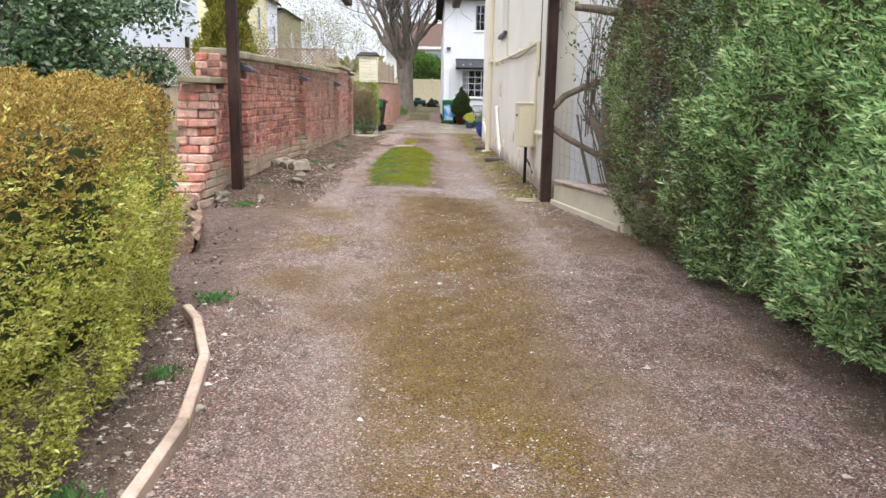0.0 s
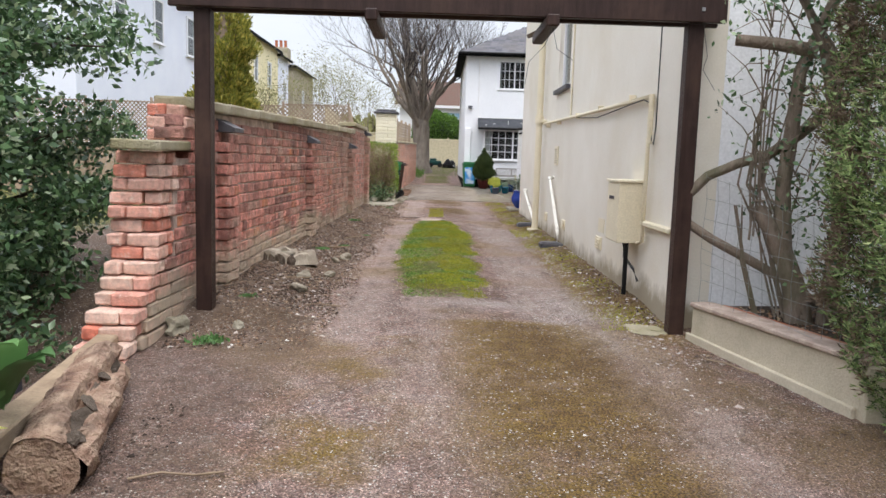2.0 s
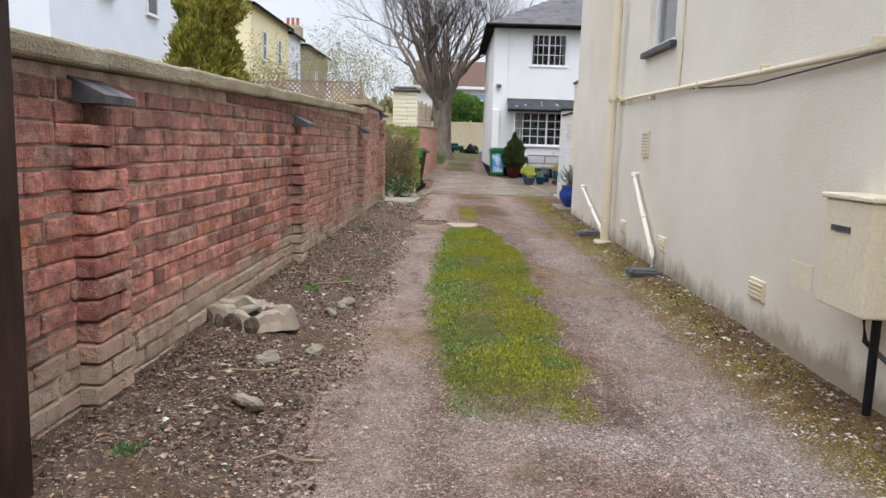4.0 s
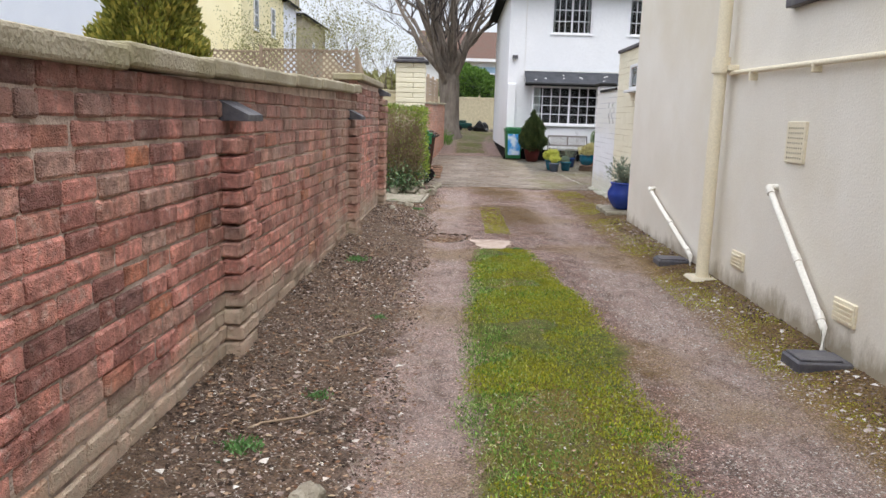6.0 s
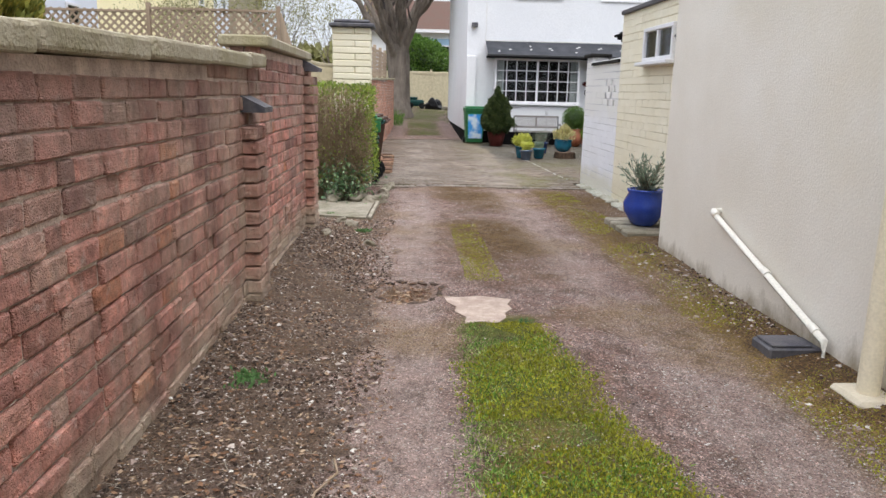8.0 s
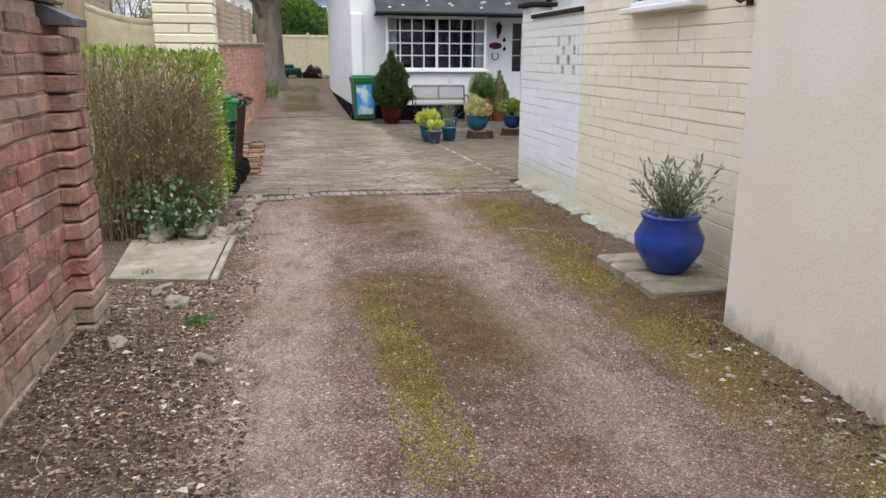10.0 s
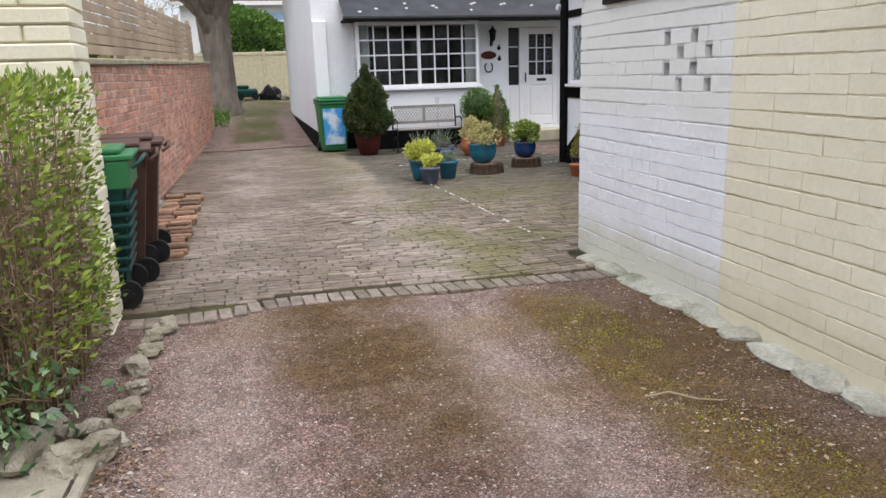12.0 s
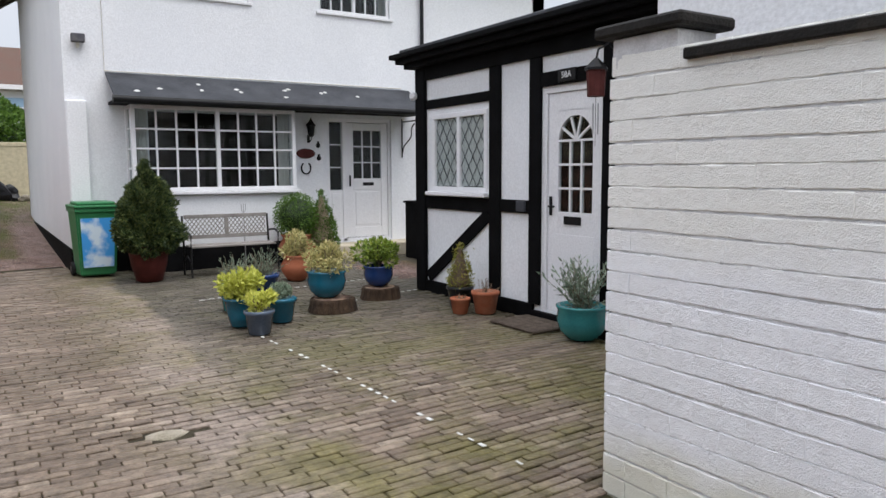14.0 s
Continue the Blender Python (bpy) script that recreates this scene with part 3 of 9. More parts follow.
def pipe(name, path, r, material, parent=None, label="", sides=10):
    v, f = tube(path, r, sides)
    return raw(name, v, f, material, parent, label, True)


def tubes(name, lines, material, parent=None, sides=5, label=""):
    """Many tubes as one mesh: lines of (path, radii)."""
    vs, fs = [], []
    for p, r in lines:
        v, f = tube(p, r, sides, False)
        o = len(vs)
        vs += v
        fs += [tuple(i + o for i in q) for q in f]
    return raw(name, [tuple(v) for v in vs], fs, material, parent, label, True)


def lathe(profile, sides=24):
    """A turned body from (radius, height) pairs."""
    bm = bmesh.new()
    rings = []
    for r, z in profile:
        rings.append([bm.verts.new((r * math.cos(2 * math.pi * k / sides), r * math.sin(2 * math.pi * k / sides), z)) for k in range(sides)])
    for a, b in zip(rings, rings[1:]):
        for k in range(sides):
            bm.faces.new((a[k], a[(k + 1) % sides], b[(k + 1) % sides], b[k]))
    bm.faces.new(list(reversed(rings[0])))
    bm.faces.new(rings[-1])
    return bm


def lump(seed, size, flat=0.7, rough=0.25, sub=2):
    """An uneven stone."""
    bm = bmesh.new()
    bmesh.ops.create_icosphere(bm, subdivisions=sub, radius=1)
    off = Vector((seed * 3.7, seed * 1.3, seed * 2.1))
    for v in bm.verts:
        k = 1 + rough * 2 * noise.noise(v.co * 0.9 + off) + rough * 0.6 * noise.noise(v.co * 2.5 + off)
        v.co = Vector((v.co.x * k * size[0], v.co.y * k * size[1], v.co.z * k * size[2] * flat))
    return bm


rng = np.random.default_rng(7)


def leaf_quads(pts, size, dirs=None, width=0.5, spread=0.7, droop=0.0):
    """Pointed leaves at pts, heading along dirs with some spread."""
    n = len(pts)
    d = rng.normal(size=(n, 3))
    d /= np.linalg.norm(d, axis=1, keepdims=True)
    if dirs is not None:
        d = dirs + d * spread
    d[:, 2] -= droop
    d /= np.linalg.norm(d, axis=1, keepdims=True) + 1e-9
    s = rng.normal(size=(n, 3))
    s = np.cross(d, s)
    s /= np.linalg.norm(s, axis=1, keepdims=True) + 1e-9
    up = np.cross(s, d)
    L = (size * rng.uniform(0.6, 1.3, n))[:, None]
    mid = pts + d * L * 0.45
    w = s * L * width * 0.5
    fold = up * L * 0.08
    return np.stack([pts, mid + w + fold, pts + d * L, mid - w + fold], axis=1)


def fnoise(p, scale, seed=0):
    """Cheap smooth noise for arrays of points."""
    r = np.random.default_rng(seed)
    out = np.zeros(len(p))
    for k in range(5):
        d = r.normal(size=3)
        d /= np.linalg.norm(d)
        out += np.sin(p @ d * scale * (1 + 0.45 * k) * 2 * math.pi + r.uniform(0, 6.28)) / (1 + 0.4 * k)
    return out / 2.2


G_Y = [-60, 0, 3, 5, 7, 9, 11, 14, 18, 24, 32, 36, 40, 45, 50, 60, 400]
G_Z = [-0.9, 0.0, 0.08, 0.15, 0.29, 0.37, 0.38, 0.41, 0.44, 0.49, 0.52, 0.57, 0.75, 1.05, 1.3, 1.5, 3.5]


def gz(y):
    return float(np.interp(y, G_Y, G_Z))


def bricks(owner, boxes, material, label, stuff_label, near, jitter=0.004, bevel=0.006, limit=290, name="brick", joined=False):
    """Bricks from boxes (cx, cy, cz, lx, ly, lz, turn): those nearest to near() as parts that share meshes, the rest as one mesh."""
    order = sorted(boxes, key=near)
    shared = {}
    base = bx(-0.5, 0.5, -0.5, 0.5, -0.5, 0.5)
    base.free()
    for i, (cx, cy, cz, lx, ly, lz, turn) in enumerate(order[:limit]):
        key = (round(lx, 2), round(ly, 2), round(lz, 2), i % 3)
        if key not in shared:
            me = bpy.data.meshes.new(name)
            b = bx(-lx / 2, lx / 2, -ly / 2, ly / 2, -lz / 2, lz / 2, bevel=0 if joined else min(bevel, lz / 4))
            if joined:
                along = [e for e in b.edges if abs(e.verts[0].co.y - e.verts[1].co.y) > 0.01]
                bmesh.ops.bevel(b, geom=along, offset=bevel, segments=2, affect="EDGES")
                along = [e for e in b.edges if abs(e.verts[0].co.y - e.verts[1].co.y) > 0.01]
                bmesh.ops.subdivide_edges(b, edges=along, cuts=4)
                for v in b.verts:
                    v.co += Vector((random.uniform(-1, 1) * 0.0012, 0, random.uniform(-1, 1) * 0.0022))
            for v in b.verts:
                v.co += Vector([random.uniform(-1, 1) * jitter * 0.45 for _ in range(3)])
            b.to_mesh(me)
            b.free()
            me.materials.append(M[material])
            shared[key] = me
        ob = new(name, shared[key])
        ob.parent = owner
        ob.matrix_basis = Matrix.Translation((cx + random.uniform(-1, 1) * jitter, cy + random.uniform(-1, 1) * jitter, cz)) @ Euler((0, 0, turn + random.uniform(-0.01, 0.01))).to_matrix().to_4x4()
    rest = order[limit:]
    if rest:
        tmpl = bx(-1, 1, -1, 1, -1, 1, bevel=0.2)
        tmpl.verts.ensure_lookup_table()
        cv = np.array([v.co[:] for v in tmpl.verts])
        cf = [[v.index for v in f.verts] for f in tmpl.faces]
        tmpl.free()
        nv = len(cv)
        inset = (np.abs(cv) < 0.95) * np.array([1.0, 0.0 if joined else 1.0, 1.0]) * bevel * 0.8
        B = np.array(rest)
        k = len(B)
        c, s = np.cos(B[:, 6]), np.sin(B[:, 6])
        loc = np.sign(cv)[None] * (B[:, None, 3:6] / 2 - inset[None])
        loc = loc + rng.uniform(-1, 1, loc.shape) * jitter * 0.4
        X = loc[..., 0] * c[:, None] - loc[..., 1] * s[:, None] + B[:, 0:1] + rng.uniform(-1, 1, (k, 1)) * jitter
        Y = loc[..., 0] * s[:, None] + loc[..., 1] * c[:, None] + B[:, 1:2] + rng.uniform(-1, 1, (k, 1)) * jitter
        Z = loc[..., 2] + B[:, 2:3] + rng.uniform(-1, 1, (k, 1)) * jitter * 0.3
        V = np.stack([X, Y, Z], axis=2).reshape(-1, 3)
        F = [[a + nv * q for a in f] for q in range(k) for f in cf]
        ob = raw(name + "s", V, F, material, owner, stuff_label)
        ob["kind"] = "stuff"


def wall_panel(name, p0, p1, z0, z1, thick, openings, material, parent=None, label=""):
    """A wall from p0 to p1 (plan), thick to its left, with openings (u0, u1, z0, z1) cut right through."""
    p0, p1 = Vector((*p0, 0)), Vector((*p1, 0))
    d = (p1 - p0)
    L = d.length
    d.normalize()
    nrm = Vector((-d.y, d.x, 0))
    us = sorted({0, L, *[o[0] for o in openings], *[o[1] for o in openings]})
    zs = sorted({z0, z1, *[o[2] for o in openings], *[o[3] for o in openings]})
    solid = {}
    for i in range(len(us) - 1):
        for j in range(len(zs) - 1):
            cu, cz = (us[i] + us[i + 1]) / 2, (zs[j] + zs[j + 1]) / 2
            solid[i, j] = not any(o[0] < cu < o[1] and o[2] < cz < o[3] for o in openings)
    bm = bmesh.new()

    def P(u, z, t):
        q = p0 + d * u + nrm * t
        return bm.verts.new((q.x, q.y, z))

    for (i, j), s in solid.items():
        if not s:
            continue
        a, b, c, e = us[i], us[i + 1], zs[j], zs[j + 1]
        bm.faces.new([P(a, c, 0), P(b, c, 0), P(b, e, 0), P(a, e, 0)])
        bm.faces.new([P(a, c, thick), P(a, e, thick), P(b, e, thick), P(b, c, thick)])
        for di, dj, q in ((-1, 0, [(a, c), (a, e)]), (1, 0, [(b, e), (b, c)]), (0, -1, [(b, c), (a, c)]), (0, 1, [(a, e), (b, e)])):
            if not solid.get((i + di, j + dj), False):
                (ua, za), (ub, zb) = q
                bm.faces.new([P(ua, za, 0), P(ub, zb, 0), P(ub, zb, thick), P(ua, za, thick)])
    bmesh.ops.remove_doubles(bm, verts=bm.verts, dist=0.0005)
    return part(name, bm, material, parent, label)


def window(owner, w, h, cols, rows, sashes=2, frame_w=0.06, bar=0.022, depth=0.07, name="window", frame_mat="upvc", sill=True, curtain=False):
    """A glazed window in its own space: x across, z up, its face towards -y."""
    bm = bmesh.new()
    for x0, x1, z0, z1 in ((0, w, 0, frame_w), (0, w, h - frame_w, h), (0, frame_w, frame_w, h - frame_w), (w - frame_w, w, frame_w, h - frame_w)):
        box(bm, x0, x1, 0, depth, z0, z1, 0.006)
    sw = (w - frame_w) / sashes
    for i in range(1, sashes):
        box(bm, i * sw, i * sw + frame_w, 0.0, depth, frame_w, h - frame_w, 0.006)
    part("window_frame", bm, frame_mat, owner)
    for i in range(sashes):
        x0, x1 = i * sw + frame_w, (i + 1) * sw
        for c in range(1, cols):
            x = x0 + (x1 - x0) * c / cols
            part("glazing_bar", bx(x - bar / 2, x + bar / 2, 0.015, 0.05, frame_w, h - frame_w), frame_mat, owner)
        for r in range(1, rows):
            z = frame_w + (h - 2 * frame_w) * r / rows
            part("glazing_bar", bx(x0, x1, 0.017, 0.048, z - bar / 2, z + bar / 2), frame_mat, owner)
        part("pane", bx(x0 - 0.005, x1 + 0.005, 0.03, 0.036, frame_w - 0.005, h - frame_w + 0.005), "glass", owner).visible_shadow = False
    if sill:
        part("window_sill", bx(-0.05, w + 0.05, -0.08, depth, -0.05, -0.002, 0.008), frame_mat, owner)
    if curtain:
        for x0, x1 in ((frame_w, w * 0.10), (w * 0.90, w - frame_w)):
            n = 24
            vs = [(x0 + (x1 - x0) * k / n, 0.16 + 0.02 * math.sin(k * 1.9), z) for k in range(n + 1) for z in (0.02, h - 0.02)]
            raw("curtain", vs, [(2 * k, 2 * k + 2, 2 * k + 3, 2 * k + 1) for k in range(n)], "curtain", owner)


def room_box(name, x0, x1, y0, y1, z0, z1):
    """A plain room behind a window, open to none but its glass; near-black walls paint its shade."""
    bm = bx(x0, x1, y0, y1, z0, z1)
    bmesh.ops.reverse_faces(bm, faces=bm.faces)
    ob = part(name, bm, "shaded_room")
    tagged(ob, "plain room walls coloured near-black as indoor shade behind the glass", "", kind="structure")
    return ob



# ---- ground ----
def ground_height(x, y):
    z = np.interp(y, G_Y, G_Z)
    bank = smooth((-x - 1.45) / 0.9) * smooth((y - 8.0) / 1.2) * (1 - smooth((y - 20.6) / 1.0))
    z = z + 0.13 * bank
    z = z + 0.05 * smooth((x - 0.95) / 0.5) * smooth((y - 9) / 1) * (1 - smooth((y - 21) / 2))
    strip = np.exp(-((x + 0.45) / 0.45) ** 2) * smooth((y - 9.6) / 0.8) * (1 - smooth((y - 17.4) / 0.8))
    z = z + 0.03 * strip
    z = z - 0.02 * np.exp(-((x - 0.55) / 0.3) ** 2) * (y > 5) - 0.02 * np.exp(-((x + 1.2) / 0.3) ** 2) * (y > 5)
    paved = smooth((y - 24.93 + 0.05 * x) / 0.1) * (1 - smooth((y - 36.0) / 0.3)) * smooth((x + 2.3) / 0.2)
    z = z - 0.07 * paved * (x < 4.3)
    pit = np.exp(-(((x + 1.17) / 0.23) ** 2 + ((y - 18.6) / 0.27) ** 2) ** 2)
    z = z - 0.045 * pit
    z = z - 0.5 * smooth((-x - 2.75) / 0.5) * smooth((y - 4.5) / 1.0) * (1 - smooth((y - 8.5) / 1.0)) * 0.6
    mound = smooth((-x - 2.0) / 1.5) * smooth((y - 40) / 3)
    return z + 0.4 * mound


def build_ground():
    xs = np.unique(np.concatenate([np.linspace(-400, -30, 8), np.linspace(-30, -6, 14), np.linspace(-6, -3, 20), np.arange(-3, 3.0, 0.05), np.linspace(3, 8, 26), np.linspace(8, 30, 12), np.linspace(30, 400, 8)]))
    ys = np.unique(np.concatenate([np.linspace(-60, -2, 16), np.linspace(-2, 1, 20), np.arange(1, 25.5, 0.055), np.linspace(25.5, 36, 80), np.linspace(36, 60, 100), np.linspace(60, 400, 16)]))
    X, Y = np.meshgrid(xs, ys)
    x, y = X.ravel(), Y.ravel()
    p = np.stack([x, y, 0 * x], 1)
    z = ground_height(x, y)
    near = (np.abs(x) < 4) & (y > 0) & (y < 60)
    n1, n2, n3 = fnoise(p, 0.35, 1), fnoise(p, 1.1, 2), fnoise(p, 3.5, 3)
    z = z + near * (0.006 * n1 + 0.004 * n2 + 0.003 * n3)
    wob = 0.07 * n2 + 0.05 * n3 + 0.06 * n1
    soil = smooth((-x - 1.42 + wob * 1.6) / 0.12) * smooth((y - 7.4) / 1.2) * (1 - smooth((y - 23.2) / 1))
    soil = np.maximum(soil, (1 - 0.5 * smooth((y - 4.0) / 1.5)) * smooth((-x - 1.0 - 0.42 * smooth((y - 2.5) / 2) + wob) / 0.12) * (1 - smooth((y - 7.5) / 1.0)))
    soil = np.maximum(soil, 0.25 * smooth((x - 1.08 + wob * 2) / 0.2) * smooth((y - 9) / 1.5) * (1 - smooth((y - 25) / 1)))
    soil = np.maximum(soil, smooth((x - 1.95 + wob) / 0.15) * (1 - smooth((y - 8.5) / 1)))
    soil = np.maximum(soil, 0.8 * (smooth((-x - 2.0 + wob) / 0.2) * (y > 24)))
    gl = np.interp(y, [9.6, 10.5, 13, 15, 17.6], [-0.72, -0.80, -0.98, -0.95, -0.80])
    gr = np.interp(y, [9.6, 10.5, 13, 15, 17.6], [-0.05, 0.0, 0.0, 0.06, -0.25])
    strip = smooth((x - gl + wob) / 0.12) * smooth((gr - x + wob) / 0.12) * smooth((y - 9.8) / 0.7) * (1 - smooth((y - 17.75) / 0.25))
    grass = strip * np.clip(0.75 + 0.35 * n1 + 0.3 * n2, 0, 1)
    moss = strip * np.clip(0.7 - 0.5 * n1, 0, 1)
    moss = np.maximum(moss, 0.9 * smooth((x + 0.63 + wob) / 0.08) * smooth((-0.36 - x + wob) / 0.08) * smooth((y - 18.9) / 0.4) * (1 - smooth((y - 21.3) / 0.7)))
    moss = np.maximum(moss, np.clip(1.0 + 0.5 * n1 + 0.4 * n2, 0, 1) * np.exp(-((x - 0.22 + 0.10 * n1) / 0.62) ** 4) * smooth((y - 1.0) / 2) * (1 - smooth((y - 8.95 + 0.8 * wob) / 0.14)))
    moss = np.maximum(moss, 0.9 * np.clip(0.4 + 0.9 * n2, 0, 1) * np.exp(-((x + 1.0) / 0.42) ** 2) * (y < 8.5) * smooth((y - 4) / 2))
    moss = np.maximum(moss, np.clip(1.0 + 0.5 * n1 + 0.3 * n2, 0, 1) * np.exp(-((x - 1.17) / 0.36) ** 4) * (1 - smooth((y - 22) / 2)) * smooth((y - 6.5) / 3))
    moss = np.maximum(moss, np.clip(0.35 + 0.7 * n1 + 0.3 * n2, 0, 0.8) * np.exp(-((x + 0.15) / 0.4) ** 2) * smooth((y - 18.2) / 2) * (1 - smooth((y - 24.9) / 0.3)))
    moss = np.maximum(moss, np.clip(0.6 + 0.7 * n1 + 0.4 * n2, 0, 1) * smooth((x - 0.80 + wob) / 0.15) * smooth((y - 20) / 2) * (1 - smooth((y - 25.2) / 0.3)))
    moss = np.maximum(moss, 0.5 * np.clip(n1 + 0.5 * n2, 0, 1) * (y < 24.8))
    track = np.exp(-((x + 1.2 - 0.15 * smooth((y - 19) / 4)) / 0.30) ** 4) * smooth((y - 6.5) / 3) * (1 - 0.5 * smooth((y - 22.5) / 2))
    track = np.maximum(track, np.exp(-((x - 0.58) / 0.34) ** 4) * smooth((y - 7.5) / 3) * (1 - 0.85 * smooth((y - 16.0) / 4)))
    track = np.maximum(track, 0.8 * np.exp(-((x - 0.38) / 0.26) ** 4) * smooth((y - 17.0) / 2) * (1 - 0.4 * smooth((y - 24) / 1)))
    track = np.maximum(track, 0.75 * np.exp(-((x + 0.55 + 0.25 * n1) / 0.38) ** 2) * (y < 10) * np.clip(0.85 + 0.5 * n1, 0, 1))
    track = np.maximum(track, 0.9 * np.exp(-((x - 1.02 + 0.05 * (y - 6)) / 0.26) ** 4) * smooth((y - 4.5) / 2) * (1 - smooth((y - 9) / 1.5)))
    track = np.maximum(track, 0.6 * np.clip(n1 + 0.5 * n2, 0, 1) * (y < 10))
    pale = 0.7 * np.exp(-((x - 0.75) / 0.3) ** 2 - ((y - 9.2) / 1.2) ** 2) * np.clip(0.6 + 0.5 * n2, 0, 1)
    pale = np.maximum(pale, 0.6 * np.exp(-((x - 0.1) / 0.8) ** 2 - ((y - 9.7) / 0.25) ** 2) * np.clip(0.6 + 0.6 * n2, 0, 1))
    far = smooth((y - 35.8) / 0.8)
    xt = x - 1.6 * np.clip((y - 40) / 12, 0, 3) ** 2
    ftrack = np.maximum(np.exp(-((xt + 1.52) / 0.46) ** 4), np.exp(-((xt - 0.36) / 0.36) ** 4)) * (1 - 0.7 * smooth((y - 43) / 4))
    ftrack = np.maximum(ftrack, (1 - smooth((y - 37.0 + 0.3 * n1) / 0.6)) * (x < 0.7))
    track = np.where(y > 35.8, 0.4 * ftrack, track)
    soil = np.where((y > 35.8) & (x < -1.5), 0.6, soil)
    grass = np.maximum(grass, far * (1 - ftrack) * np.clip(0.55 + 0.3 * n1, 0, 1))
    out = smooth((np.abs(x) - 5.0) / 1.0) * (y < 40)
    grass = np.maximum(grass, out * 0.9)
    soil = soil * (1 - far * 0.8)
    grass = grass * (1 - 0.5 * track * (y > 34))
    me = bpy.data.meshes.new("ground")
    ny, nx = len(ys), len(xs)
    idx = np.arange(ny * nx).reshape(ny, nx)
    F = np.stack([idx[:-1, :-1], idx[:-1, 1:], idx[1:, 1:], idx[1:, :-1]], axis=-1).reshape(-1, 4)
    me.vertices.add(len(x))
    me.vertices.foreach_set("co", np.stack([x, y, z], 1).astype(np.float32).ravel())
    me.loops.add(F.size)
    me.loops.foreach_set("vertex_index", F.astype(np.int32).ravel())
    me.polygons.add(len(F))
    me.polygons.foreach_set("loop_start", np.arange(0, F.size, 4, dtype=np.int32))
    me.update(calc_edges=True)
    dark = np.clip(0.7 + 0.5 * n1 - 0.3 * n2, 0.15, 1) * smooth((x - 1.06 + 1.2 * wob) / 0.12) * smooth((y - 9.2) / 1.0) * (1 - smooth((y - 25.2) / 0.5)) * (x < 2.2)
    dark = np.maximum(dark, 0.9 * np.exp(-(((x + 1.17) / 0.25) ** 2 + ((y - 18.6) / 0.28) ** 2) ** 3))
    dark = np.maximum(dark, 0.85 * smooth((x - 0.72 + wob) / 0.2) * smooth((y - 19.5) / 2) * (1 - smooth((y - 25) / 0.4)) * np.clip(0.5 + 0.6 * n1, 0, 1))
    dark = np.maximum(dark, 0.45 * np.clip(n1 * 0.9 + n2 * 0.5 - 0.25, 0, 1) * (y < 10) * (np.abs(x) < 2.2))
    dark = np.maximum(dark, 1.0 * np.exp(-((x + 0.22 + 0.08 * n1) / 0.50) ** 4) * smooth((y - 18.3) / 1.5) * (1 - smooth((y - 24.9) / 0.2)) * np.clip(0.8 + 0.5 * n1 + 0.3 * n2, 0, 1))
    dark = np.maximum(dark, 0.85 * np.exp(-((x - 0.30) / 0.60) ** 4) * smooth((y - 1.5) / 4) * (1 - smooth((y - 8.9 + 0.8 * wob) / 0.14)) * np.clip(0.7 + 0.6 * n1 + 0.3 * n3, 0, 1))
    dark = np.maximum(dark, 0.35 * smooth((-x - 1.45 + 1.3 * wob) / 0.2) * smooth((y - 8.5) / 2) * (1 - smooth((y - 23) / 0.5)) * np.clip(0.5 + 0.7 * n2, 0, 1))
    for nm, v in (("dark", dark), ("grass", grass), ("moss", moss), ("soil", soil), ("track", track), ("pale", pale)):
        a = me.attributes.new(nm, "FLOAT", "POINT")
        a.data.foreach_set("value", np.clip(v, 0, 1).astype(np.float32))
    ob = from_mesh("ground", me, "ground", None, "", True)
    return tagged(ob, "compacted reddish gravel drive with moss, grass strip and bare soil edges", "ground", kind="structure")


build_ground()
GH = lambda x, y: float(ground_height(np.array([x], float), np.array([y], float))[0])


# ---- old brick wall with piers ----
def fx(y):
    return -2.42 + (y - 8.8) * 0.0165


CO = 0.0955   # course height
BL = 0.238    # brick length
W_TURN = math.atan(0.0165)


def top_z(y):
    return 2.0 + 0.017 * (y - 9.5)


